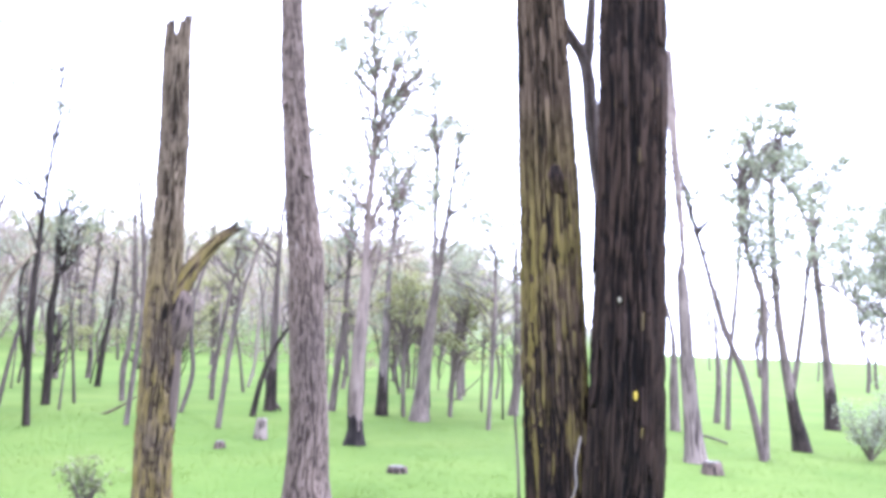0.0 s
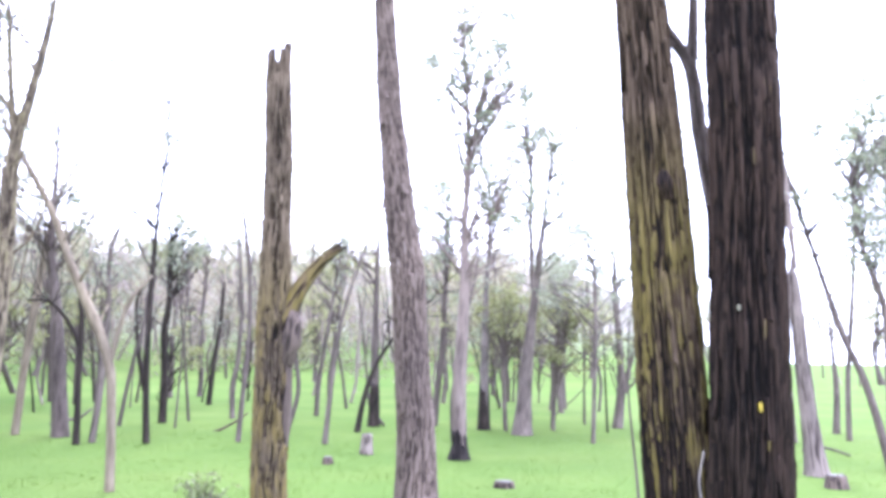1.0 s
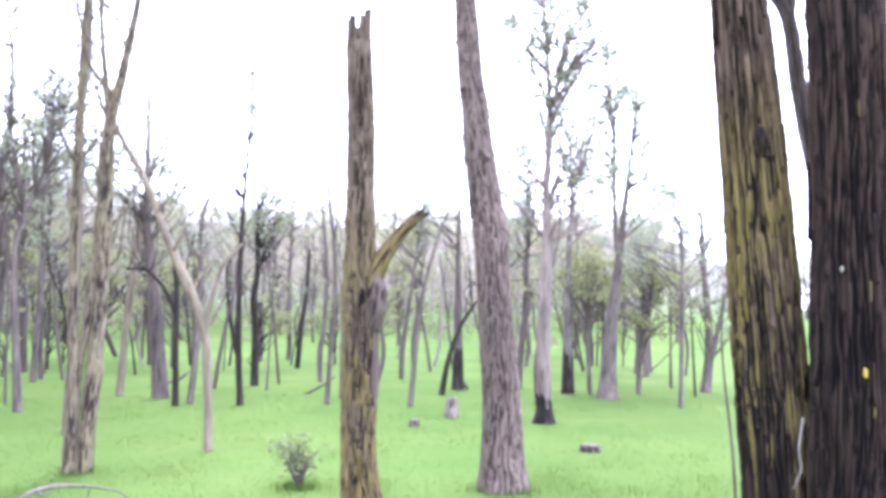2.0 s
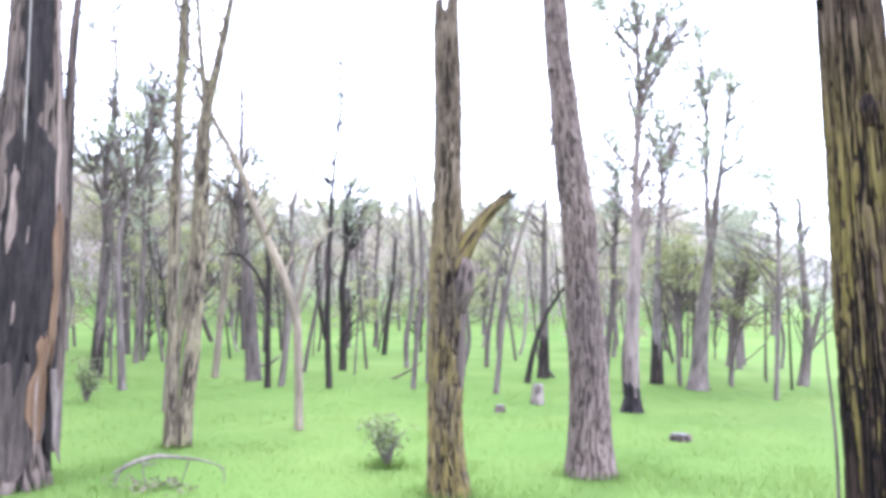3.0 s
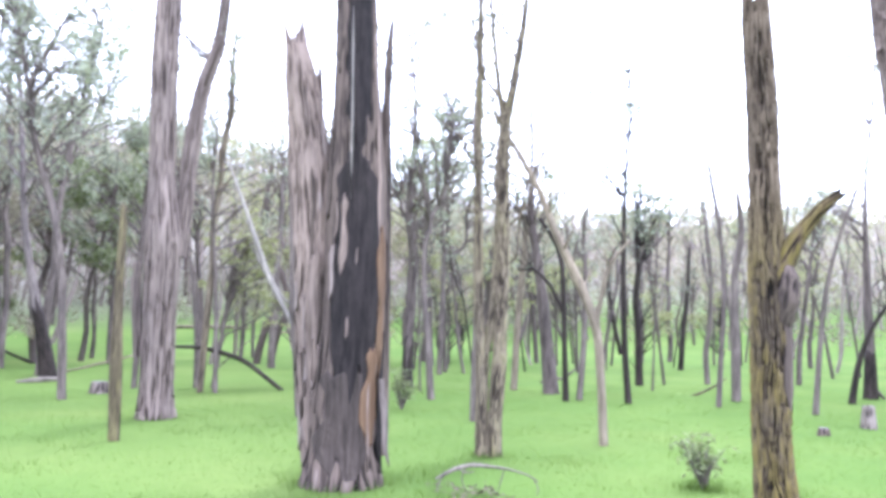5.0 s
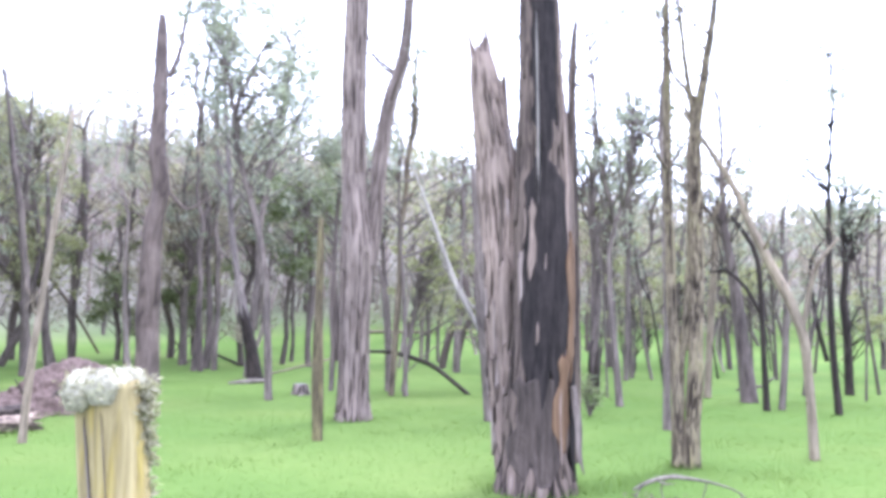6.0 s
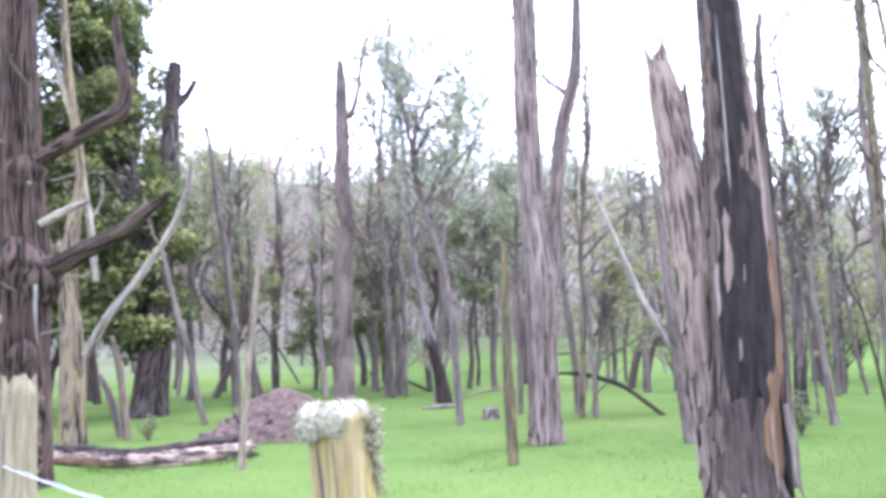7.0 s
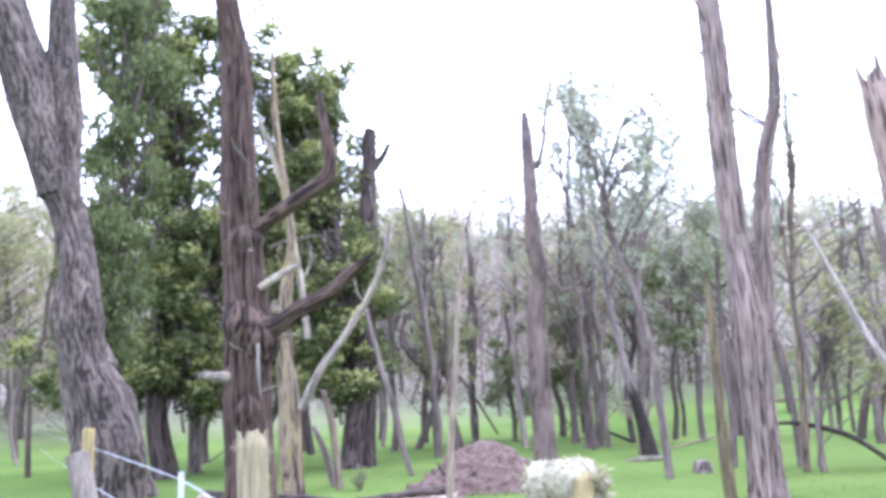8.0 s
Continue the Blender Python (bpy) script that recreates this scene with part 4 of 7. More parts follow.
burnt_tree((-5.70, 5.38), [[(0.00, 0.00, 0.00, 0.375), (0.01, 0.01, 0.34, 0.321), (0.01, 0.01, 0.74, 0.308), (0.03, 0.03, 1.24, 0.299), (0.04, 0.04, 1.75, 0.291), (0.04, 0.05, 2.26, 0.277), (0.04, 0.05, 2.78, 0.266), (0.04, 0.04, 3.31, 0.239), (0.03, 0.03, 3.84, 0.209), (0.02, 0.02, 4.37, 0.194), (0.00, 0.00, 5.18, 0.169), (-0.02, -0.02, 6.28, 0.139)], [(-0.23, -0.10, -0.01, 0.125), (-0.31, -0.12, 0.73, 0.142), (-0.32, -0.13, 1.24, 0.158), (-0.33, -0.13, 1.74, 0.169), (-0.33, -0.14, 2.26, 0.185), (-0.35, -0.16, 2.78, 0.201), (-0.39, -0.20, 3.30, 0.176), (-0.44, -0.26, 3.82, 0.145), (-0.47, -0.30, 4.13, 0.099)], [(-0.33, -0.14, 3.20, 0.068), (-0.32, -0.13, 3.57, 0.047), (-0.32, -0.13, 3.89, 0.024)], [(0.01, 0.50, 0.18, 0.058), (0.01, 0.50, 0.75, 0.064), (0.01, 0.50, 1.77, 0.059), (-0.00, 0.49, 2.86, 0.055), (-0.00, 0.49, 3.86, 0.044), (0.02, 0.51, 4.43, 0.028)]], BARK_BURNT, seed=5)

# middle trunks
forked_tree((-5.52, 7.57), [[(-0.02, -0.01, 0.00, 0.095), (0.0, 0.00, 0.45, 0.08), (0.03, 0.02, 0.95, 0.086), (0.04, 0.03, 1.46, 0.076), (0.06, 0.04, 2.09, 0.074), (0.06, 0.04, 2.81, 0.077), (0.06, 0.04, 3.59, 0.071), (0.13, 0.09, 4.12, 0.052), (0.22, 0.15, 4.80, 0.039), (0.28, 0.19, 5.41, 0.026)], [(-0.12, -0.08, -0.08, 0.085), (-0.12, -0.09, 0.57, 0.066), (-0.14, -0.10, 1.20, 0.054), (-0.16, -0.12, 1.83, 0.054), (-0.18, -0.13, 3.12, 0.048), (-0.18, -0.13, 4.10, 0.042), (-0.17, -0.13, 5.11, 0.029), (-0.18, -0.13, 5.51, 0.023)], [(-0.11, -0.08, 0.42, 0.054), (-0.10, -0.07, 1.01, 0.054), (-0.05, -0.04, 1.39, 0.045), (-0.02, -0.02, 1.77, 0.045), (-0.00, -0.00, 2.22, 0.038), (0.01, 0.00, 2.61, 0.039), (0.01, 0.01, 3.46, 0.032)], [(0.07, 0.05, 3.69, 0.045), (0.01, 0.01, 4.12, 0.033), (-0.04, -0.03, 4.71, 0.023), (-0.08, -0.06, 5.25, 0.016)]], BARK_MOSSY_GREY, seed=6, twigs=22, leaves=60)
sapling((-4.97, 9.13), [[(-0.00, 0.00, 0.00, 0.057), (-0.02, -0.01, 0.48, 0.053), (-0.05, -0.02, 1.04, 0.054), (-0.08, -0.04, 1.39, 0.057), (-0.18, -0.10, 1.75, 0.061), (-0.28, -0.15, 2.00, 0.061), (-0.41, -0.23, 2.32, 0.054), (-0.55, -0.31, 2.68, 0.047), (-0.72, -0.41, 3.18, 0.040), (-0.94, -0.56, 3.65, 0.036), (-1.18, -0.73, 4.11, 0.025)], [(-0.08, -0.04, 1.47, 0.032), (-0.01, -0.00, 1.90, 0.029), (0.08, 0.04, 2.22, 0.025), (0.28, 0.14, 2.51, 0.014)]], BARK_PALE, seed=7, twigs=10)
great_gum((-10.57, 6.53), [[(-0.00, 0.00, 0.00, 0.274), (-0.01, -0.01, 0.39, 0.233), (-0.01, -0.01, 1.22, 0.226), (-0.00, -0.00, 2.06, 0.236), (0.00, 0.00, 2.65, 0.246), (-0.02, -0.03, 3.16, 0.204), (-0.03, -0.05, 3.68, 0.145)], [(-0.02, -0.04, 2.57, 0.195), (-0.04, -0.06, 3.77, 0.179), (-0.05, -0.08, 5.07, 0.189), (-0.04, -0.06, 6.40, 0.182), (-0.05, -0.07, 7.76, 0.149), (-0.03, -0.05, 9.14, 0.106)], [(0.10, 0.15, 2.32, 0.127), (0.14, 0.21, 2.91, 0.110), (0.18, 0.27, 3.95, 0.111), (0.25, 0.38, 4.83, 0.104), (0.37, 0.54, 5.54, 0.087), (0.41, 0.60, 6.44, 0.070), (0.43, 0.63, 7.53, 0.044)], [(-0.15, -0.23, 0.89, 0.058), (-0.17, -0.27, 1.55, 0.059), (-0.18, -0.29, 2.22, 0.042)]], BARK_STRINGY, seed=8, twigs=20, leaves=260)
dead_pole((-9.24, 5.15), [[(0.00, 0.00, 0.00, 0.063), (-0.00, -0.01, 0.57, 0.070), (-0.01, -0.02, 1.27, 0.067), (-0.01, -0.02, 1.98, 0.057), (-0.01, -0.02, 2.48, 0.050), (-0.01, -0.02, 2.71, 0.032)]], BARK_POLE, seed=9)
thin_tree((-13.84, 9.53), [[(0.00, 0.00, 0.00, 0.068), (0.04, 0.06, 1.11, 0.069), (0.08, 0.12, 2.49, 0.064), (0.14, 0.19, 4.01, 0.058), (0.23, 0.32, 6.40, 0.047), (0.27, 0.37, 7.73, 0.030)]], BARK_MOSSY_GREY, seed=10, twigs=12, leaves=160)
thin_tree((-13.59, 9.71), [[(0.00, -0.00, 0.00, 0.057), (-0.01, -0.02, 0.89, 0.046), (-0.04, -0.05, 2.03, 0.040), (-0.10, -0.14, 3.41, 0.035), (-0.09, -0.12, 5.17, 0.029)]], BARK_GREY, seed=11, twigs=12, leaves=220)
dead_pole((-14.69, 10.07), [[(0.00, 0.00, 0.00, 0.073), (-0.02, -0.04, 1.08, 0.073), (-0.07, -0.10, 2.05, 0.079), (-0.14, -0.20, 2.60, 0.037)]], BARK_GREY, seed=12)
dead_pole((-9.44, 8.23), [[(-0.00, 0.00, 0.00, 0.093), (-0.04, -0.04, 0.82, 0.093), (-0.10, -0.11, 1.75, 0.086), (-0.14, -0.15, 2.78, 0.069), (-0.19, -0.21, 3.83, 0.043)], [(-0.04, -0.04, 1.14, 0.030), (-0.14, -0.15, 1.41, 0.038), (-0.36, -0.42, 2.09, 0.039), (-0.59, -0.69, 3.04, 0.030), (-0.75, -0.91, 3.73, 0.022)]], BARK_GREY, seed=13, twigs=6, limb_mat=BARK_BLEACH)
thin_tree((-18.12, 14.86), [[(0.00, 0.00, 0.00, 0.112), (0.03, 0.04, 1.60, 0.105), (0.06, 0.07, 3.55, 0.081), (0.11, 0.13, 5.86, 0.066)]], BARK_GREY, seed=14, twigs=14, leaves=220)
gum_tree((-19.11, 6.43), [[(-0.00, -0.00, 0.00, 0.306), (-0.01, -0.02, 0.76, 0.268), (-0.01, -0.01, 2.22, 0.245), (0.00, 0.00, 3.58, 0.227), (0.01, 0.04, 5.27, 0.210), (0.01, 0.04, 6.86, 0.192), (0.01, 0.03, 8.05, 0.143), (0.00, 0.01, 8.65, 0.087)], [(0.08, 0.22, 4.55, 0.056), (0.25, 0.67, 4.03, 0.041), (0.47, 1.20, 4.34, 0.034)], [(0.08, 0.22, 7.14, 0.071), (0.19, 0.51, 8.60, 0.057), (0.29, 0.75, 9.79, 0.043)]], BARK_STRINGY, seed=15, twigs=6, leaves=40, crown=[(-1.20, -0.45, 7.03, 0.419), (0.25, 0.68, 7.10, 0.255), (-1.16, -0.32, 5.50, 0.384), (0.35, 0.92, 7.81, 0.199), (-1.28, -0.71, 4.77, 0.323)])
leaning_gum((-18.67, 8.93), [[(0.00, 0.00, 0.00, 0.165), (-0.07, -0.14, 0.85, 0.138), (-0.14, -0.30, 1.60, 0.110), (-0.21, -0.44, 2.36, 0.090), (-0.28, -0.60, 3.46, 0.076), (-0.34, -0.73, 5.14, 0.063), (-0.41, -0.88, 7.26, 0.049)]], BARK_TWO_TONE, seed=16, twigs=12, leaves=140, scorch=1.5)
gum_tree((-14.25, 7.03), [[(0.00, -0.00, 0.00, 0.074), (-0.02, -0.05, 1.12, 0.069), (-0.05, -0.10, 2.18, 0.069), (-0.14, -0.27, 3.24, 0.069), (-0.25, -0.52, 4.20, 0.059), (-0.34, -0.71, 5.27, 0.054), (-0.24, -0.49, 6.06, 0.043), (-0.11, -0.23, 6.75, 0.027)], [(-0.32, -0.68, 5.17, 0.043), (-0.41, -0.88, 6.24, 0.032), (-0.46, -0.98, 6.89, 0.022)]], BARK_GREY, seed=17, twigs=22, leaves=620, size=0.17, crown=[(-0.15, -0.31, 6.24, 0.412), (-0.85, 0.53, 6.76, 0.395), (-0.28, -0.58, 5.72, 0.302), (-0.58, 1.03, 6.86, 0.398), (-0.03, -0.05, 5.65, 0.261), (-0.34, -0.70, 5.00, 0.193), (1.02, -0.20, 5.73, 0.266), (-0.44, -0.94, 6.57, 0.237), (-0.36, 1.41, 5.27, 0.257)])
thin_tree((-21.98, 8.90), [[(-0.00, 0.00, 0.00, 0.070), (-0.03, -0.08, 2.45, 0.071), (-0.09, -0.23, 5.62, 0.063), (-0.15, -0.38, 8.51, 0.048)]], BARK_DARK, seed=18, twigs=14, leaves=260)
thin_tree((-22.48, 9.49), [[(0.00, 0.00, 0.00, 0.096), (0.00, 0.01, 2.49, 0.081), (-0.02, -0.04, 5.78, 0.066), (-0.04, -0.09, 9.47, 0.050)]], BARK_GREY, seed=19, twigs=14, leaves=300)
thin_tree((-25.79, 6.03), [[(0.00, 0.00, 0.00, 0.131), (-0.06, -0.24, 1.14, 0.098), (-0.12, -0.55, 3.42, 0.074), (-0.22, -1.00, 5.20, 0.065), (-0.30, -1.42, 7.31, 0.049)]], BARK_GREY, seed=20, twigs=12, leaves=100)
thin_tree((-22.68, 4.58), [[(0.00, 0.00, 0.00, 0.084), (-0.00, -0.02, 1.47, 0.078), (-0.03, -0.14, 3.30, 0.071), (-0.02, -0.08, 5.90, 0.050)]], BARK_GREY, seed=21, twigs=14, leaves=140)
thin_tree((-28.44, 7.20), [[(0.00, 0.00, 0.00, 0.110), (-0.01, -0.03, 2.56, 0.092), (0.01, 0.03, 4.79, 0.074), (0.02, 0.08, 7.45, 0.056)]], BARK_DARK, seed=22, twigs=14, leaves=140)
sapling((-11.07, 2.21), [[(-0.00, 0.00, 0.00, 0.051), (0.01, 0.03, 0.53, 0.048), (0.02, 0.08, 1.25, 0.045), (0.04, 0.17, 2.13, 0.041), (0.06, 0.27, 3.12, 0.031), (0.09, 0.36, 4.06, 0.023)]], BARK_PALE, seed=23, twigs=4)
thin_tree((-25.36, 13.51), [[(0.00, 0.00, 0.00, 0.078), (-0.00, -0.00, 1.55, 0.068), (-0.01, -0.01, 4.09, 0.059), (0.04, 0.07, 7.69, 0.050)]], BARK_DARK, seed=24, twigs=14, leaves=420)
thin_tree((-24.82, 7.83), [[(0.00, 0.00, 0.00, 0.100), (-0.04, -0.13, 2.15, 0.084), (-0.02, -0.08, 4.51, 0.067), (-0.03, -0.09, 7.26, 0.051)]], BARK_DARK, seed=124, twigs=14, leaves=420)
thin_tree((-15.36, 9.04), [[(-0.00, 0.00, 0.00, 0.060), (0.02, 0.03, 1.08, 0.060), (0.01, 0.02, 2.65, 0.055), (0.04, 0.07, 4.37, 0.043)]], BARK_DARK, seed=125, twigs=14, leaves=700)

# trees beyond the burnt trunk
gum_tree((-11.69, 13.20), [[(-0.00, 0.00, 0.00, 0.119), (0.02, 0.02, 1.14, 0.107), (0.05, 0.04, 2.94, 0.090), (0.01, 0.01, 4.52, 0.067), (0.05, 0.04, 6.50, 0.043)], [(0.04, 0.03, 3.30, 0.042), (-0.17, -0.14, 4.03, 0.036), (-0.08, -0.06, 4.64, 0.030)]], BARK_DARK, seed=25, twigs=14, leaves=160, scorch=0.9)
gum_tree((-9.74, 11.64), [[(0.00, 0.00, 0.00, 0.071), (-0.07, -0.06, 1.10, 0.061), (-0.13, -0.10, 2.02, 0.056), (-0.13, -0.10, 2.84, 0.051), (-0.06, -0.05, 3.25, 0.046), (-0.20, -0.16, 4.09, 0.036), (-0.26, -0.21, 4.62, 0.026)], [(-0.08, -0.06, 3.25, 0.036), (0.16, 0.12, 3.98, 0.031), (0.21, 0.16, 5.34, 0.026)]], BARK_GREY, seed=26, twigs=14, leaves=120)
gum_tree((-13.52, 16.61), [[(-0.00, 0.00, 0.00, 0.072), (0.03, 0.03, 1.64, 0.065), (0.06, 0.05, 2.80, 0.065), (0.00, 0.00, 4.26, 0.051), (0.06, 0.05, 6.04, 0.044), (0.41, 0.32, 7.66, 0.029)], [(0.06, 0.05, 2.87, 0.051), (0.49, 0.38, 3.45, 0.043), (0.67, 0.51, 4.98, 0.029)]], BARK_GREY, seed=27, twigs=14, leaves=120)
thin_tree((-7.38, 9.72), [[(0.00, 0.00, 0.00, 0.063), (0.00, 0.00, 0.49, 0.056), (0.02, 0.01, 1.28, 0.056), (0.02, 0.01, 2.49, 0.057), (-0.00, -0.00, 3.73, 0.053), (0.03, 0.02, 5.24, 0.041), (0.02, 0.02, 6.18, 0.029)]], BARK_GREY, seed=28, twigs=18, leaves=80)
thin_tree((-9.78, 14.44), [[(0.00, -0.00, 0.00, 0.074), (0.05, 0.03, 1.19, 0.068), (0.13, 0.08, 2.33, 0.069), (0.21, 0.14, 3.48, 0.063), (0.32, 0.20, 4.40, 0.052), (0.51, 0.32, 5.09, 0.035)]], BARK_PALE, seed=29, twigs=12, leaves=60)
gum_tree((-8.74, 14.25), [[(-0.00, 0.00, 0.00, 0.171), (-0.07, -0.04, 0.78, 0.140), (-0.15, -0.09, 1.64, 0.119), (-0.24, -0.14, 2.51, 0.098), (-0.35, -0.21, 3.40, 0.077), (-0.37, -0.22, 4.29, 0.050)]], BARK_DARK, seed=30, twigs=12, leaves=120)
thin_tree((-7.75, 13.09), [[(0.00, 0.00, 0.00, 0.063), (-0.03, -0.02, 1.06, 0.049), (-0.05, -0.03, 1.83, 0.049), (-0.09, -0.05, 2.62, 0.044), (-0.23, -0.13, 3.02, 0.040), (-0.44, -0.26, 3.38, 0.030)], [(-0.05, -0.03, 1.64, 0.034), (-0.26, -0.15, 2.13, 0.030), (-0.54, -0.32, 2.43, 0.025), (-0.78, -0.47, 2.41, 0.015)]], BARK_CHAR, seed=31, twigs=8)
thin_tree((-7.70, 13.46), [[(0.00, 0.00, 0.00, 0.064), (0.08, 0.04, 1.05, 0.059), (0.11, 0.06, 2.23, 0.050), (0.08, 0.04, 3.23, 0.035), (0.22, 0.11, 3.93, 0.025)]], BARK_GREY, seed=32, twigs=12, leaves=90)
gum_tree((-6.72, 13.51), [[(0.00, -0.00, 0.00, 0.065), (-0.06, -0.03, 1.09, 0.061), (-0.08, -0.04, 2.21, 0.052), (-0.07, -0.03, 3.35, 0.043), (-0.02, -0.01, 4.46, 0.029)]], BARK_CHAR, seed=33, twigs=6)
gum_tree((-8.45, 17.72), [[(0.00, -0.00, 0.00, 0.097), (-0.02, -0.01, 1.20, 0.085), (-0.01, -0.00, 2.78, 0.067), (-0.03, -0.01, 3.90, 0.049), (0.07, 0.03, 4.51, 0.031)], [(-0.38, -0.18, 0.70, 0.055), (-0.56, -0.26, 1.68, 0.049), (-0.63, -0.30, 2.80, 0.037), (-0.36, -0.17, 3.41, 0.025)]], BARK_CHAR, seed=34, twigs=10, leaves=240, crown=[(0.36, 0.16, 4.43, 0.318), (0.57, 0.25, 4.54, 0.219), (0.06, 0.03, 4.26, 0.271), (0.25, 0.11, 3.88, 0.244), (0.66, 0.28, 4.22, 0.169)])
thin_tree((-13.98, 17.46), [[(0.00, 0.00, 0.00, 0.061), (-0.05, -0.04, 1.63, 0.061), (-0.04, -0.03, 3.16, 0.054), (-0.03, -0.03, 4.87, 0.039)]], BARK_DARK, seed=35, twigs=12, leaves=130)
thin_tree((-13.33, 17.46), [[(-0.00, 0.00, 0.00, 0.045), (-0.14, -0.11, 0.89, 0.045), (-0.23, -0.18, 1.94, 0.038), (-0.29, -0.22, 3.44, 0.030)]], BARK_GREY, seed=36, twigs=8, leaves=60)

# trees before the hill
thin_tree((-9.93, 23.85), [[(-0.00, 0.00, 0.00, 0.089), (0.09, 0.04, 1.24, 0.080), (0.21, 0.09, 2.49, 0.063), (0.27, 0.11, 3.75, 0.045)]], BARK_CHAR, seed=37, twigs=8, leaves=70)
thin_tree((-12.07, 28.15), [[(0.00, 0.00, 0.00, 0.085), (-0.00, -0.00, 2.22, 0.085), (0.02, 0.01, 4.35, 0.064), (0.05, 0.02, 5.86, 0.043)]], BARK_DARK, seed=38, twigs=10, leaves=120)
thin_tree((-5.39, 14.29), [[(0.00, -0.00, 0.00, 0.052), (0.05, 0.02, 0.85, 0.047), (0.11, 0.04, 1.89, 0.042), (0.05, 0.02, 3.16, 0.037), (-0.12, -0.05, 4.44, 0.032), (-0.19, -0.07, 5.42, 0.021)]], BARK_DARK, seed=39, twigs=14, leaves=40)
thin_tree((-7.59, 19.77), [[(0.00, 0.00, 0.00, 0.073), (0.06, 0.02, 1.45, 0.066), (0.08, 0.03, 2.76, 0.059), (-0.07, -0.03, 4.53, 0.044)]], BARK_GREY, seed=40, twigs=10, leaves=60)
thin_tree((-5.49, 15.53), [[(0.00, 0.00, 0.00, 0.095), (-0.00, -0.00, 1.02, 0.090), (0.01, 0.00, 2.38, 0.068), (0.07, 0.02, 3.98, 0.046)]], BARK_GREY, seed=41, twigs=8, leaves=60)
thin_tree((-3.85, 14.50), [[(0.00, -0.00, 0.00, 0.055), (0.09, 0.02, 1.10, 0.045), (0.21, 0.05, 2.11, 0.040), (0.43, 0.10, 3.02, 0.030), (0.72, 0.16, 3.83, 0.020)]], BARK_GREY, seed=42, twigs=5)
thin_tree((-5.86, 21.26), [[(0.00, 0.00, 0.00, 0.067), (0.11, 0.03, 1.48, 0.060), (0.29, 0.07, 2.83, 0.045), (0.40, 0.10, 3.88, 0.030)]], BARK_DARK, seed=43, twigs=10, leaves=170)
gum_tree((-3.79, 16.83), [[(-0.00, 0.00, 0.00, 0.069), (0.14, 0.03, 0.71, 0.057), (0.34, 0.07, 1.34, 0.046), (0.64, 0.12, 1.86, 0.034), (0.91, 0.17, 2.20, 0.023)]], BARK_CHAR, seed=44, twigs=5)
gum_tree((-3.71, 18.27), [[(-0.00, 0.00, 0.00, 0.123), (-0.00, -0.00, 1.02, 0.099), (-0.02, -0.00, 2.25, 0.081), (-0.02, -0.00, 3.50, 0.056), (0.02, 0.00, 4.64, 0.038)], [(0.11, 0.02, 0.16, 0.049), (0.24, 0.04, 0.02, 0.025)]], BARK_DARK, seed=45, twigs=10, leaves=110, scorch=0.9)
black_foot_gum((-1.26, 12.91), [[(0.00, -0.00, 0.00, 0.148), (-0.00, -0.00, 0.39, 0.111), (-0.02, -0.00, 1.21, 0.112), (0.02, 0.00, 2.03, 0.096), (0.04, 0.00, 2.87, 0.075), (0.03, 0.00, 3.71, 0.059), (0.08, 0.01, 4.82, 0.051), (0.05, 0.00, 5.60, 0.038)], [(0.05, 0.00, 3.46, 0.038), (0.24, 0.02, 3.83, 0.025), (0.54, 0.03, 3.94, 0.017)], [(0.08, 0.01, 4.99, 0.034), (0.22, 0.02, 5.50, 0.030), (0.31, 0.02, 6.09, 0.017)]], BARK_PINK, seed=46, twigs=14, leaves=180, size=0.14, crown=[(-0.3, 0.0, 6.6, 0.26), (0.5, 0.1, 6.9, 0.3), (0.9, 0.0, 6.3, 0.24), (1.2, 0.2, 7.3, 0.28), (-0.5, 0.1, 7.4, 0.28), (0.2, 0.0, 7.9, 0.32), (0.9, 0.1, 8.3, 0.3), (1.4, 0.1, 6.6, 0.28), (1.5, 0.0, 7.9, 0.3), (1.1, 0.0, 5.6, 0.2), (0.5, 0.0, 4.6, 0.2)])
gum_tree((-1.22, 18.18), [[(0.00, 0.00, 0.00, 0.132), (0.00, 0.00, 0.86, 0.109), (0.02, 0.00, 2.01, 0.092), (0.02, 0.00, 3.17, 0.064), (0.09, 0.00, 4.58, 0.041)]], BARK_TWO_TONE, seed=47, twigs=16, leaves=330, scorch=0.9)
gum_tree((-0.36, 17.30), [[(-0.00, 0.00, 0.00, 0.223), (0.03, 0.00, 0.61, 0.154), (0.10, 0.00, 1.57, 0.128), (0.20, 0.00, 2.42, 0.102), (0.30, 0.00, 3.28, 0.075), (0.43, -0.00, 4.35, 0.048), (0.56, -0.00, 5.43, 0.032)], [(0.25, 0.00, 2.74, 0.059), (0.18, 0.00, 3.72, 0.054), (0.17, 0.00, 4.92, 0.049), (0.09, 0.00, 6.37, 0.038), (0.03, 0.00, 7.39, 0.022)]], BARK_GREY, seed=48, twigs=18, leaves=230)
thin_tree((0.42, 26.00), [[(0.00, 0.00, 0.00, 0.094), (0.04, -0.00, 1.60, 0.079), (0.16, -0.00, 3.66, 0.056)]], BARK_GREY, seed=49, twigs=12, leaves=300)
thin_tree((1.02, 16.04), [[(0.00, 0.00, 0.00, 0.043), (0.02, -0.00, 0.87, 0.043), (0.06, -0.00, 2.15, 0.043), (0.04, -0.00, 3.45, 0.033)]], BARK_GREY, seed=50, twigs=14, leaves=300)
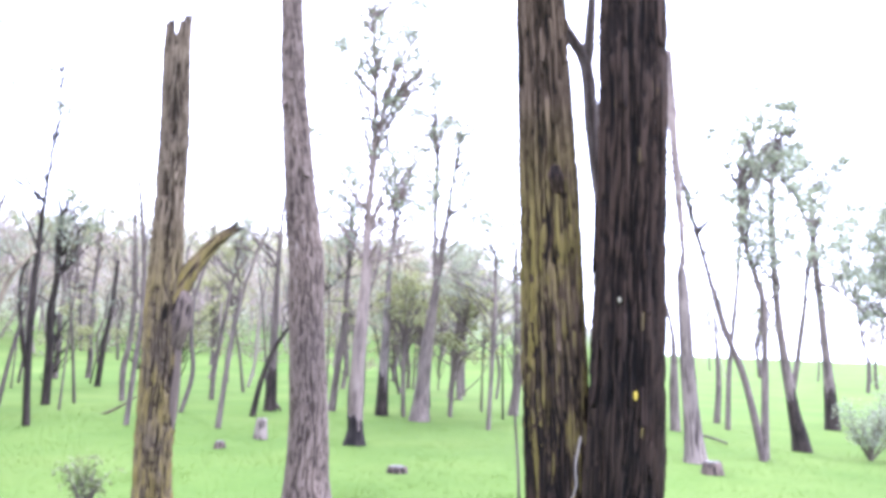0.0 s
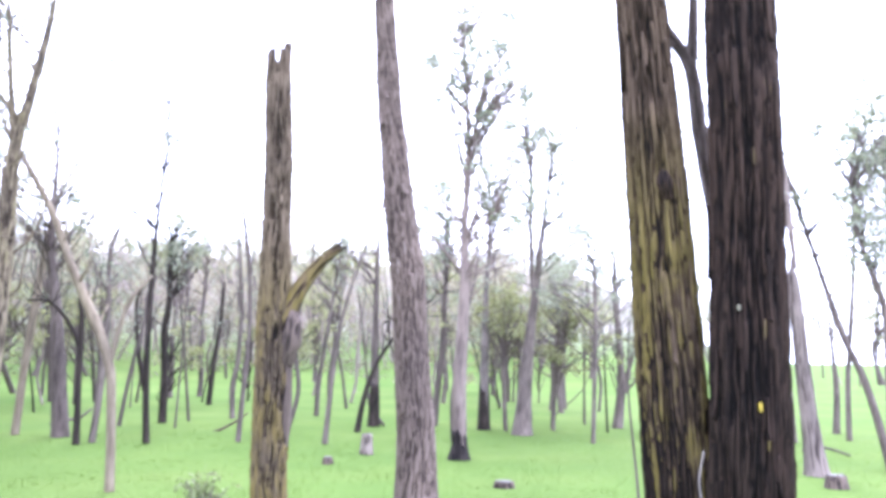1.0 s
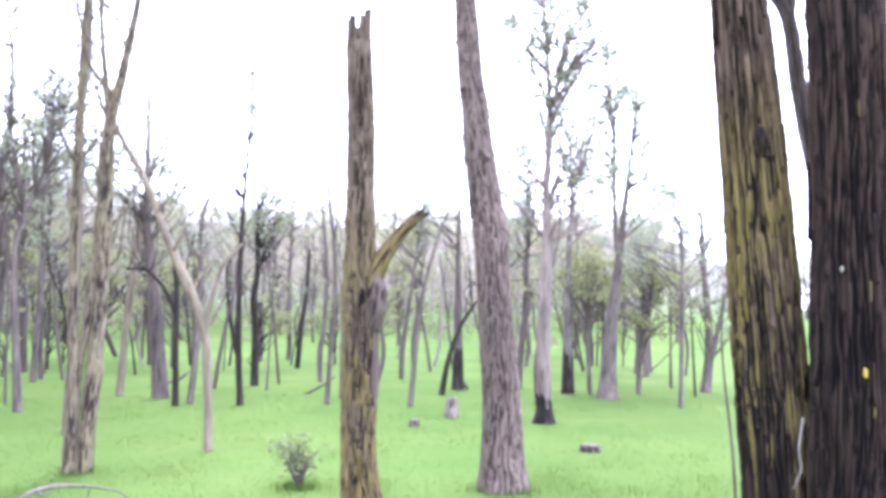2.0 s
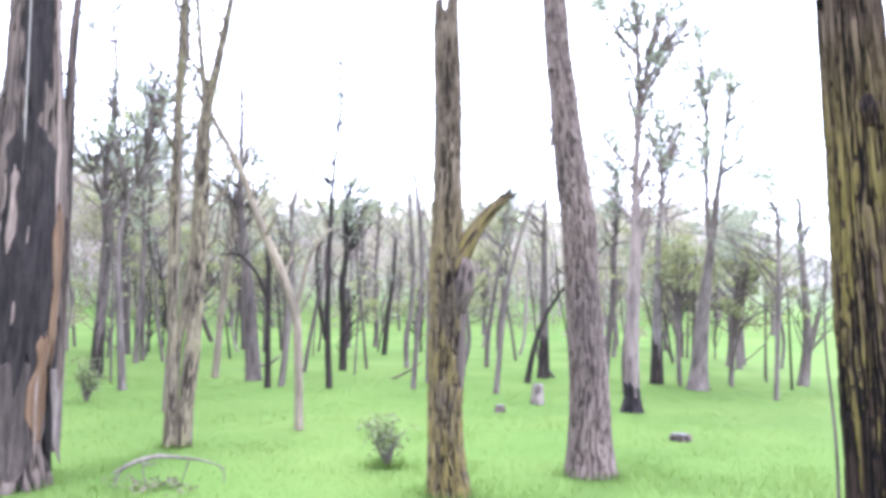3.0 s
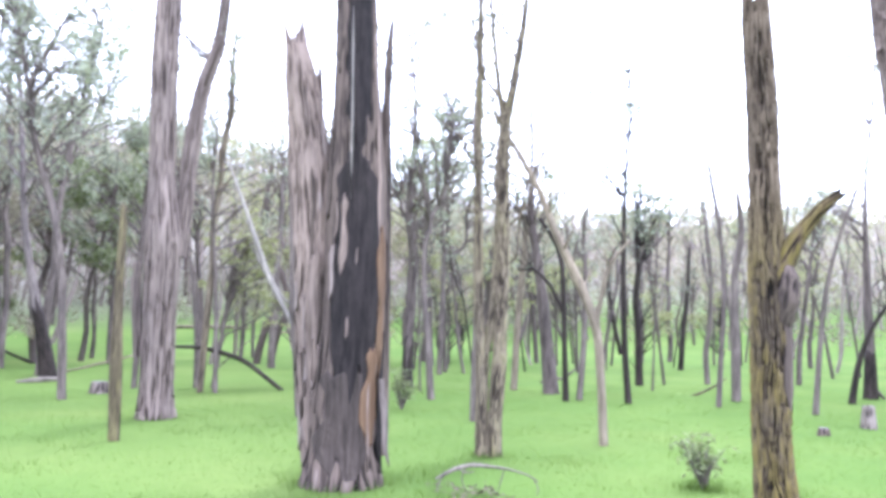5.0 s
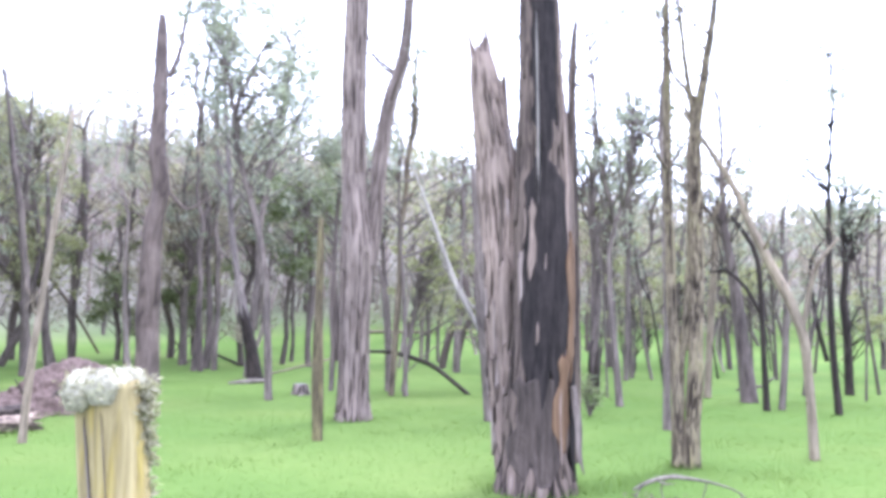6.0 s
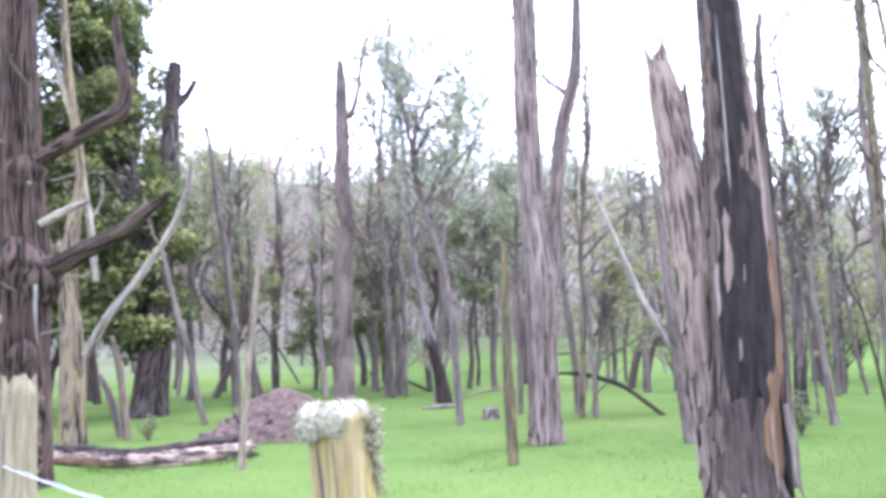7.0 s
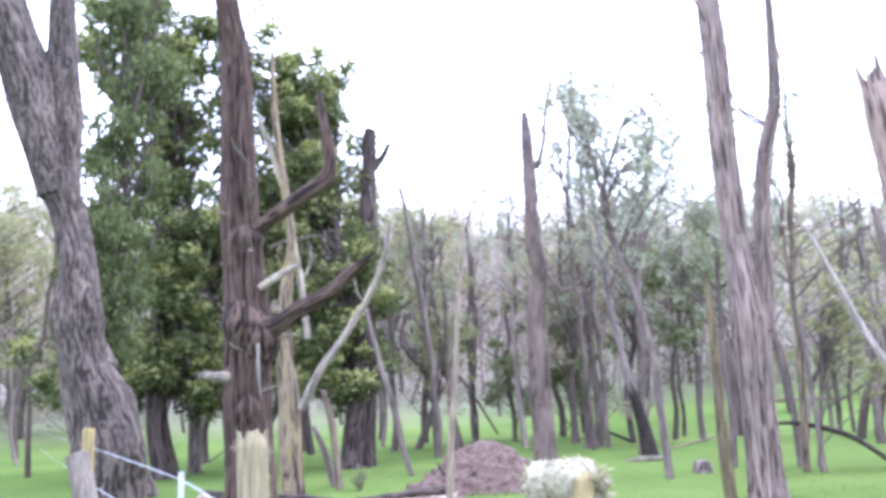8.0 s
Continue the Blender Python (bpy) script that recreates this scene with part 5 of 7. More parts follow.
thin_tree((1.82, 19.69), [[(0.00, 0.00, 0.00, 0.117), (0.10, -0.01, 0.97, 0.098), (0.04, -0.00, 2.54, 0.072), (-0.04, 0.00, 4.13, 0.046)], [(0.13, -0.01, 0.71, 0.072), (0.32, -0.03, 1.50, 0.059), (0.49, -0.05, 2.28, 0.039)]], BARK_GREY, seed=51, twigs=14, leaves=220)
thin_tree((0.67, 24.42), [[(-0.00, -0.00, 0.00, 0.099), (0.03, -0.00, 1.44, 0.091), (0.11, -0.00, 3.09, 0.066)]], BARK_GREY, seed=52, twigs=14, leaves=420)
thin_tree((-2.43, 18.89), [[(-0.00, 0.00, 0.00, 0.092), (0.12, 0.01, 1.18, 0.072), (0.21, 0.02, 2.76, 0.060), (0.24, 0.03, 4.77, 0.040)]], BARK_DARK, seed=53, twigs=14, leaves=620)
thin_tree((0.29, 18.80), [[(-0.00, 0.00, 0.00, 0.045), (0.05, -0.00, 1.13, 0.046), (0.15, -0.00, 2.27, 0.034)]], BARK_GREY, seed=54, twigs=10, leaves=170)

# trees on the open side
scarred_gum((3.96, 12.49), [[(-0.00, 0.00, 0.00, 0.163), (-0.06, 0.02, 0.65, 0.125), (-0.13, 0.04, 1.50, 0.105), (-0.17, 0.05, 2.20, 0.097), (-0.21, 0.07, 2.81, 0.080), (-0.22, 0.07, 3.08, 0.022)], [(-0.17, 0.05, 2.99, 0.035), (-0.22, 0.07, 3.62, 0.053), (-0.28, 0.09, 4.35, 0.063), (-0.36, 0.11, 5.46, 0.073), (-0.41, 0.12, 6.50, 0.046)]], BARK_DARK, seed=55)
thin_tree((5.11, 17.52), [[(0.00, 0.00, 0.00, 0.109), (-0.03, 0.01, 0.98, 0.097), (-0.05, 0.02, 1.94, 0.061), (-0.19, 0.06, 2.67, 0.037)]], BARK_GREY, seed=56, twigs=5)
leaning_gum((5.22, 13.05), [[(0.00, 0.00, 0.00, 0.063), (-0.14, 0.05, 0.69, 0.059), (-0.31, 0.12, 1.40, 0.055), (-0.53, 0.20, 1.99, 0.051), (-0.78, 0.29, 2.91, 0.042), (-1.04, 0.37, 3.96, 0.038), (-1.28, 0.44, 4.94, 0.029)]], BARK_DARK, seed=57, twigs=4)
gum_tree((5.33, 13.32), [[(0.00, 0.00, 0.00, 0.082), (0.01, -0.01, 0.82, 0.064), (0.02, -0.01, 1.73, 0.060), (0.01, -0.00, 2.48, 0.056), (-0.16, 0.06, 3.13, 0.047), (-0.31, 0.12, 3.80, 0.038), (-0.34, 0.13, 4.78, 0.029)], [(0.01, -0.00, 2.43, 0.028), (0.24, -0.10, 2.85, 0.019), (-0.12, 0.05, 3.04, 0.014)]], BARK_GREY, seed=58, twigs=18, leaves=330, size=0.17, crown=[(-0.24, 0.09, 5.27, 0.212), (-0.41, 0.16, 4.88, 0.154), (-0.03, 0.01, 5.35, 0.153), (-0.32, 0.12, 4.58, 0.134)])
gum_tree((6.57, 14.70), [[(-0.00, 0.00, 0.00, 0.151), (-0.11, 0.05, 0.56, 0.102), (-0.24, 0.11, 1.46, 0.087), (-0.35, 0.15, 2.38, 0.073), (-0.42, 0.18, 3.43, 0.063), (-0.44, 0.19, 4.60, 0.053), (-0.40, 0.17, 5.57, 0.037)], [(-0.44, 0.19, 4.82, 0.037), (-0.68, 0.28, 5.26, 0.027), (-0.96, 0.39, 5.94, 0.022)]], BARK_GREY, seed=59, twigs=20, leaves=420, size=0.17, scorch=0.9, crown=[(-0.40, 0.17, 5.90, 0.278), (-0.58, 0.25, 5.59, 0.193), (-0.12, 0.05, 6.05, 0.170), (-0.35, 0.15, 6.28, 0.150)])
gum_tree((9.15, 18.90), [[(-0.00, 0.00, 0.00, 0.156), (-0.06, 0.03, 1.06, 0.118), (-0.15, 0.07, 2.24, 0.099), (-0.22, 0.11, 3.17, 0.087), (-0.32, 0.15, 4.38, 0.067), (-0.36, 0.17, 5.62, 0.048)], [(-0.32, 0.15, 4.52, 0.047), (-0.64, 0.30, 5.49, 0.034), (-0.81, 0.37, 5.92, 0.028)], [(-0.25, 0.12, 3.43, 0.040), (0.21, -0.10, 3.17, 0.033), (0.62, -0.31, 2.72, 0.026)]], BARK_GREY, seed=60, twigs=20, leaves=420, size=0.2, scorch=0.9, crown=[(-0.41, 0.19, 6.17, 0.328), (-0.81, 0.37, 5.92, 0.248), (0.26, -0.13, 6.27, 0.296), (0.09, -0.04, 5.73, 0.215), (-0.75, 0.34, 6.41, 0.221)])
thin_tree((10.23, 23.63), [[(0.00, -0.00, 0.00, 0.098), (0.18, -0.08, 1.54, 0.090), (0.37, -0.16, 3.19, 0.074), (0.55, -0.24, 4.68, 0.058), (0.75, -0.34, 5.84, 0.033)]], BARK_GREY, seed=61, twigs=14, leaves=260)
thin_tree((6.82, 19.97), [[(0.00, 0.00, 0.00, 0.083), (0.05, -0.02, 0.93, 0.069), (0.00, -0.00, 2.03, 0.049), (-0.03, 0.01, 2.58, 0.035)]], BARK_GREY, seed=62, twigs=10, leaves=90)
thin_tree((6.50, 18.28), [[(0.00, 0.00, 0.00, 0.063), (0.03, -0.01, 1.25, 0.057), (0.14, -0.05, 2.52, 0.051), (0.26, -0.10, 4.19, 0.039), (0.29, -0.11, 5.89, 0.026)]], BARK_GREY, seed=63, twigs=12, leaves=170)
thin_tree((11.32, 20.08), [[(0.00, 0.00, 0.00, 0.097), (-0.02, 0.01, 1.51, 0.084), (0.08, -0.04, 3.61, 0.063), (0.22, -0.13, 5.32, 0.043)]], BARK_GREY, seed=64, twigs=22, leaves=620, size=0.22, crown=[(-0.55, 0.30, 5.35, 0.435), (-0.24, 0.13, 4.04, 0.485), (-1.05, 0.55, 3.17, 0.290), (-0.48, 0.27, 2.75, 0.371), (-0.90, 0.48, 5.07, 0.350), (-0.04, 0.02, 3.04, 0.508)])
thin_tree((13.82, 23.37), [[(0.00, 0.00, 0.00, 0.113), (0.17, -0.10, 2.33, 0.097), (0.37, -0.22, 5.28, 0.066)]], BARK_GREY, seed=65, twigs=22, leaves=520)

# far left group
leaning_giant((-16.80, -2.74), [[(0.00, 0.00, 0.00, 0.708), (0.00, 0.00, 0.18, 0.632), (0.03, -0.19, 1.08, 0.573), (0.09, -0.50, 2.12, 0.513), (0.12, -0.68, 2.96, 0.442), (0.14, -0.79, 4.02, 0.362), (0.18, -0.95, 5.10, 0.322), (0.24, -1.24, 6.07, 0.344)], [(0.22, -1.15, 5.7, 0.33), (0.31, -1.48, 7.05, 0.4), (0.4, -1.8, 8.13, 0.4), (0.5, -2.12, 9.22, 0.38), (0.63, -2.5, 10.52, 0.34)], [(0.19, -1.00, 5.54, 0.215), (0.19, -1.06, 6.77, 0.3), (0.21, -1.14, 8.15, 0.3), (0.24, -1.22, 9.68, 0.247), (0.26, -1.31, 11.13, 0.205)]], BARK_GNARLED, seed=66)
limbed_tree((-11.30, -0.29), [[(0.00, 0.00, 0.00, 0.380), (0.00, 0.00, 0.30, 0.339), (0.00, -0.01, 1.02, 0.293), (0.00, -0.04, 1.72, 0.282), (0.00, -0.02, 2.45, 0.279), (0.00, -0.03, 2.74, 0.295), (0.00, -0.09, 3.34, 0.238), (0.00, -0.13, 3.95, 0.225), (0.00, -0.17, 5.12, 0.203), (0.00, -0.20, 6.34, 0.179), (0.01, -0.33, 7.17, 0.158), (0.01, -0.39, 8.20, 0.136)], [(0.10, 0.06, 2.55, 0.146), (0.30, 0.34, 2.59, 0.123), (0.51, 0.61, 2.76, 0.107), (0.74, 0.95, 2.92, 0.092), (0.97, 1.25, 3.18, 0.070), (1.10, 1.47, 3.36, 0.028)], [(0.10, 0.06, 3.85, 0.097), (0.20, 0.35, 4.06, 0.101), (0.31, 0.64, 4.26, 0.104), (0.43, 0.94, 4.45, 0.104), (0.49, 1.03, 4.69, 0.082), (0.54, 0.97, 5.10, 0.067), (0.53, 0.90, 5.61, 0.038)], [(0.10, -0.19, 1.96, 0.079), (0.21, -0.39, 1.96, 0.071), (0.32, -0.57, 1.98, 0.049)], [(0.20, 0.13, 3.08, 0.051), (0.30, 0.34, 3.21, 0.055), (0.41, 0.59, 3.34, 0.029)]], BARK_STRINGY, seed=67)
dead_white_tree((-15.54, 0.40), [[(0.00, -0.00, 0.00, 0.210), (-0.00, -0.03, 0.96, 0.192), (-0.00, -0.06, 1.75, 0.173), (-0.00, -0.13, 2.77, 0.144), (-0.00, -0.07, 3.81, 0.115), (0.00, 0.02, 4.56, 0.085), (-0.00, -0.09, 5.54, 0.080), (-0.01, -0.22, 6.54, 0.070), (-0.01, -0.29, 7.45, 0.060), (-0.01, -0.31, 8.38, 0.033)], [(0.31, 0.14, 1.49, 0.070), (0.43, 0.47, 2.12, 0.075), (0.57, 0.92, 2.75, 0.066), (0.72, 1.37, 3.48, 0.061), (0.86, 1.65, 4.18, 0.051), (0.88, 1.75, 4.75, 0.036)], [(-0.00, -0.14, 5.65, 0.053), (-0.01, -0.34, 6.31, 0.048), (-0.01, -0.60, 7.04, 0.032)], [(0.01, 0.30, 2.76, 0.062), (0.01, 0.18, 3.81, 0.058), (0.00, 0.01, 4.88, 0.048)]], BARK_DEADWHITE, seed=68, twigs=4)
broad_tree((-20.86, 2.17), [[(0.00, 0.00, 0.00, 0.457), (0.01, 0.07, 0.78, 0.390), (0.02, 0.18, 1.74, 0.352), (0.03, 0.27, 3.71, 0.287), (0.05, 0.40, 6.05, 0.234), (0.07, 0.54, 8.65, 0.165)], [(0.08, 0.59, 7.56, 0.104), (0.11, 0.83, 7.87, 0.089), (0.14, 1.02, 8.25, 0.060)]], BARK_CHAR, seed=69)
broad_tree((-21.38, -2.39), [[(0.00, 0.00, 0.00, 0.333), (0.00, 0.00, 0.21, 0.297), (0.02, -0.18, 1.41, 0.245), (0.02, -0.19, 3.31, 0.194), (0.01, -0.11, 6.15, 0.156), (0.00, -0.03, 9.14, 0.117)]], BARK_CHAR, seed=70)
thin_tree((-22.24, -1.73), [[(0.00, 0.00, 0.00, 0.170), (0.00, -0.02, 1.36, 0.158), (0.01, -0.09, 3.94, 0.132), (0.02, -0.30, 7.10, 0.105), (0.05, -0.64, 10.25, 0.077)]], BARK_GREY, seed=71, twigs=18, leaves=420)
thin_tree((-15.93, 1.28), [[(0.00, 0.00, 0.00, 0.067), (-0.01, -0.07, 0.69, 0.068), (-0.01, -0.15, 1.31, 0.063), (-0.02, -0.28, 1.83, 0.037)]], BARK_MOSSY_GREY, seed=72)
thin_tree((-16.58, 1.26), [[(0.00, -0.00, 0.00, 0.065), (-0.02, -0.20, 0.66, 0.065), (-0.03, -0.41, 1.15, 0.044)]], BARK_DARK, seed=73)
thin_tree((-17.51, 2.95), [[(0.00, 0.00, 0.00, 0.059), (-0.03, -0.18, 0.52, 0.071), (-0.06, -0.33, 1.34, 0.065), (-0.09, -0.54, 2.05, 0.060), (-0.12, -0.75, 2.89, 0.054), (-0.14, -0.91, 3.62, 0.036)]], BARK_GREY, seed=74)
thin_tree((-25.63, 3.86), [[(-0.00, 0.00, 0.00, 0.121), (0.00, 0.02, 1.74, 0.105), (0.00, 0.01, 4.19, 0.089), (-0.03, -0.18, 6.75, 0.064)]], BARK_DARK, seed=75, twigs=12, leaves=100)
thin_tree((-22.20, 4.49), [[(-0.00, 0.00, 0.00, 0.106), (-0.01, -0.04, 1.67, 0.099), (-0.03, -0.14, 3.20, 0.093), (-0.08, -0.41, 5.09, 0.071), (-0.15, -0.74, 7.54, 0.048)]], BARK_GREY, seed=76, twigs=10, leaves=40)
thin_tree((-24.41, 5.61), [[(0.00, 0.00, 0.00, 0.134), (-0.04, -0.15, 0.99, 0.101), (-0.05, -0.23, 3.01, 0.077), (-0.07, -0.30, 5.44, 0.061)]], BARK_GREY, seed=77, twigs=12, leaves=90)
thin_tree((-28.10, 7.12), [[(0.00, 0.00, 0.00, 0.117), (0.01, 0.05, 2.60, 0.099), (0.04, 0.14, 5.60, 0.081), (0.04, 0.16, 8.08, 0.051)]], BARK_DARK, seed=78, twigs=12, leaves=160)
thin_tree((-23.25, 9.56), [[(0.00, 0.00, 0.00, 0.116), (0.03, 0.07, 1.47, 0.101), (-0.01, -0.03, 4.00, 0.086), (-0.12, -0.29, 5.94, 0.078), (-0.12, -0.28, 8.46, 0.062), (0.01, 0.02, 11.81, 0.045)]], BARK_DARK, seed=79, twigs=14, leaves=240)
thin_tree((-22.41, 8.86), [[(0.00, 0.00, 0.00, 0.095), (0.04, 0.10, 1.80, 0.081), (0.06, 0.15, 4.40, 0.066)]], BARK_DARK, seed=80, twigs=14, leaves=240)
thin_tree((-23.42, -7.32), [[(0.00, 0.00, 0.00, 0.476), (0.00, 0.00, 0.77, 0.425), (0.09, -0.27, 3.60, 0.360), (0.25, -0.75, 8.03, 0.296)]], BARK_GREY, seed=81, twigs=10, leaves=200)

# leafy young gums
thin_tree((-3.27, 28.09), [[(0.00, -0.00, 0.00, 0.082), (-0.01, -0.00, 1.54, 0.073), (-0.03, -0.00, 3.01, 0.064), (-0.04, -0.00, 4.49, 0.046)]], BARK_GREY, seed=90, leaf=OLIVE_LEAF, size=0.16, crown=[(-0.11, -0.01, 4.64, 0.518), (0.19, 0.02, 3.93, 0.552), (-0.21, -0.02, 3.48, 0.443), (0.24, 0.03, 2.97, 0.367), (-0.14, -0.02, 2.64, 0.368)])
thin_tree((-0.80, 19.40), [[(0.00, 0.00, 0.00, 0.048), (-0.01, -0.00, 1.08, 0.048), (0.05, 0.00, 2.05, 0.036), (0.11, 0.00, 2.90, 0.024)]], BARK_GREY, seed=91, leaf=OLIVE_LEAF, size=0.15, crown=[(-0.33, -0.01, 2.66, 0.271), (0.22, 0.01, 2.72, 0.340), (0.42, 0.01, 2.23, 0.265), (-0.01, -0.00, 2.05, 0.244), (-0.16, -0.01, 3.03, 0.196)])
thin_tree((-0.72, 18.02), [[(0.00, 0.00, 0.00, 0.049), (-0.06, -0.00, 1.22, 0.049), (0.01, 0.00, 2.21, 0.037), (0.07, 0.00, 3.08, 0.025)]], BARK_GREY, seed=92, leaf=OLIVE_LEAF, size=0.16, crown=[(-0.40, -0.02, 2.64, 0.299), (0.07, 0.00, 2.89, 0.348), (0.01, 0.00, 2.21, 0.298), (-0.30, -0.01, 2.20, 0.224)])
thin_tree((0.30, 18.43), [[(0.00, 0.00, 0.00, 0.043), (0.07, -0.00, 0.99, 0.044), (0.26, -0.01, 1.98, 0.037), (0.33, -0.01, 2.85, 0.025)]], BARK_GREY, seed=93, leaf=OLIVE_LEAF, size=0.17, crown=[(0.20, -0.01, 2.35, 0.350), (-0.22, 0.00, 2.48, 0.277), (0.62, -0.02, 2.23, 0.298), (0.91, -0.04, 1.74, 0.345), (0.39, -0.01, 2.85, 0.225)])
thin_tree((-22.34, 12.46), [[(0.00, 0.00, 0.00, 0.104), (0.01, 0.01, 1.55, 0.096), (-0.00, -0.00, 3.47, 0.079), (-0.04, -0.07, 5.41, 0.053)]], BARK_DARK, seed=94, leaf=WEEP_LEAF, size=0.2, crown=[(-0.11, -0.20, 5.59, 0.669), (0.17, 0.30, 4.90, 0.635), (-0.44, -0.80, 5.20, 0.595), (-0.80, -1.53, 5.26, 0.452), (0.08, 0.14, 4.00, 0.597), (-0.26, -0.47, 4.34, 0.630), (-0.04, -0.07, 3.29, 0.420), (0.33, 0.55, 5.62, 0.354)])
thin_tree((-27.87, 8.45), [[(0.00, 0.00, 0.00, 0.093), (-0.01, -0.04, 1.48, 0.084), (-0.02, -0.07, 2.97, 0.065), (-0.02, -0.07, 4.47, 0.047)]], BARK_DARK, seed=95, leaf=WEEP_LEAF, size=0.22, crown=[(-0.06, -0.20, 2.96, 0.597), (0.03, 0.08, 2.04, 0.561), (0.10, 0.32, 4.50, 0.454), (-0.15, -0.50, 2.21, 0.445), (0.11, 0.35, 1.48, 0.449)])
thin_tree((-26.97, 10.27), [[(0.00, -0.00, 0.00, 0.085), (-0.01, -0.02, 1.50, 0.085), (-0.01, -0.02, 3.02, 0.057)]], BARK_DARK, seed=96, leaf=WEEP_LEAF, size=0.22, crown=[(0.03, 0.07, 2.93, 0.610), (-0.16, -0.42, 2.25, 0.529), (0.17, 0.43, 2.27, 0.534), (-0.02, -0.06, 1.69, 0.455), (0.41, 0.99, 3.24, 0.424)])
thin_tree((-23.16, 17.70), [[(0.00, 0.00, 0.00, 0.080), (0.02, 0.03, 1.60, 0.081), (0.03, 0.04, 4.03, 0.061)]], BARK_DARK, seed=97, leaf=OLIVE_LEAF, size=0.2, crown=[(0.03, 0.04, 3.42, 0.567), (0.41, 0.51, 4.24, 0.528), (-0.14, -0.18, 2.40, 0.525), (0.55, 0.68, 2.82, 0.445), (0.15, 0.19, 5.25, 0.407), (0.73, 0.89, 5.26, 0.367)])
thin_tree((-14.47, 10.28), [[(0.00, 0.00, 0.00, 0.049), (0.11, 0.15, 1.30, 0.044), (0.21, 0.29, 2.86, 0.039)]], BARK_GREY, seed=98, leaf=OLIVE_LEAF, size=0.2, crown=[(0.21, 0.29, 2.75, 0.312), (0.38, 0.51, 3.33, 0.293), (0.53, 0.70, 2.66, 0.294), (0.11, 0.15, 2.19, 0.243), (0.64, 0.84, 1.99, 0.249)])
thin_tree((-38.05, -9.97), [[(0.00, 0.00, 0.00, 0.235), (-0.00, 0.01, 1.62, 0.213), (-0.01, 0.05, 3.50, 0.144)]], BARK_DARK, seed=99, leaf=DARK_LEAF, size=0.2, crown=[(0.04, -0.15, 3.27, 1.051), (-0.21, 0.83, 2.29, 0.818), (0.13, -0.50, 2.10, 0.803), (-0.11, 0.44, 3.97, 0.725), (-0.27, 1.10, 3.48, 0.583)])
thin_tree((-12.71, 27.18), [[(0.00, 0.00, 0.00, 0.094), (0.01, 0.00, 1.31, 0.085), (-0.06, -0.03, 3.58, 0.076)]], BARK_GREY, seed=100, leaf=OLIVE_LEAF, size=0.2, crown=[(0.22, 0.10, 5.74, 0.425), (0.96, 0.43, 5.63, 0.352), (-1.18, -0.58, 5.76, 0.377), (-0.21, -0.10, 5.11, 0.459), (0.61, 0.28, 4.81, 0.349)])
thin_tree((-2.12, 40.29), [[(0.00, 0.00, 0.00, 0.112), (0.03, 0.00, 2.51, 0.113), (0.09, 0.00, 4.21, 0.085)]], BARK_GREY, seed=101, leaf=OLIVE_LEAF, size=0.2, crown=[(-0.42, -0.02, 3.05, 0.620), (0.38, 0.02, 3.94, 0.735), (-0.09, -0.00, 1.95, 0.506)])
thin_tree((2.80, 42.86), [[(0.00, 0.00, 0.00, 0.119), (-0.02, 0.00, 2.67, 0.120), (-0.22, 0.01, 5.07, 0.091)]], BARK_GREY, seed=102, leaf=OLIVE_LEAF, size=0.2, crown=[(-0.37, 0.02, 2.36, 0.719), (0.34, -0.02, 3.28, 0.720), (-0.64, 0.04, 1.45, 0.598), (0.01, -0.00, 4.47, 0.422)])
thin_tree((0.86, 26.94), [[(0.00, 0.00, 0.00, 0.093), (-0.03, 0.00, 1.85, 0.084), (-0.16, 0.00, 3.35, 0.066)]], BARK_GREY, seed=103, leaf=OLIVE_LEAF, size=0.18, crown=[(-0.48, 0.01, 2.96, 0.415), (0.17, -0.01, 3.17, 0.377), (-0.23, 0.01, 3.72, 0.303)])


# ---- crowns of the dense trees ----
def dense_crown(tree, seed, domes, clumps, leaves, mat=DARK_LEAF, tips=True, size=0.17, droop=0.4):
    """A deep crown of many clumps with gaps, filling some domes (centre, radii), on thin limbs."""
    rng = np.random.default_rng(seed)
    cs, rs, pieces = [], [], []
    weight = np.array([d[3] * d[4] * d[5] for d in domes])
    for k in rng.choice(len(domes), clumps, p=weight / weight.sum()):
        g = rng.normal(size=3)
        g /= np.linalg.norm(g)
        c = np.array(domes[k][:3]) + g * np.array(domes[k][3:]) * rng.random() ** 0.36
        if c[2] < 1.2:
            continue
        cs.append(c)
        rs.append(0.22 + 0.36 * rng.random())
        o = np.array([domes[k][0] * 0.4, domes[k][1] * 0.4, min(c[2] * 0.8, domes[k][2])])
        m = (o + c) / 2 + rng.normal(0, 0.15, 3)
        pieces.append(tube([(*o, 0.045), (*m, 0.025), (*c, 0.008)], 6, 0.3, lump=0.1))
    V, F, c = join(pieces)
    tagged(part("branchwork", mesh_from("branchwork", V, F, BARK_DARK, crest=c), tree), kind="stuff")
    V, F = leaf_cloud(rng, cs, rs, leaves, size, droop, 0.42)
    part("crown", mesh_from("crown", V, F, mat, smooth=False), tree)
    if tips:
        keep = [i for i in range(len(cs)) if rng.random() < 0.55]
        V, F = leaf_cloud(rng, [cs[i] + np.array([0.12, 0, 0.12]) for i in keep], [rs[i] * 0.7 for i in keep], leaves // 3, size * 0.8, -0.3, 0.5)
        part("new_growth", mesh_from("new_growth", V, F, TIP_LEAF, smooth=False), tree, "yellow-green new growth at the tips")


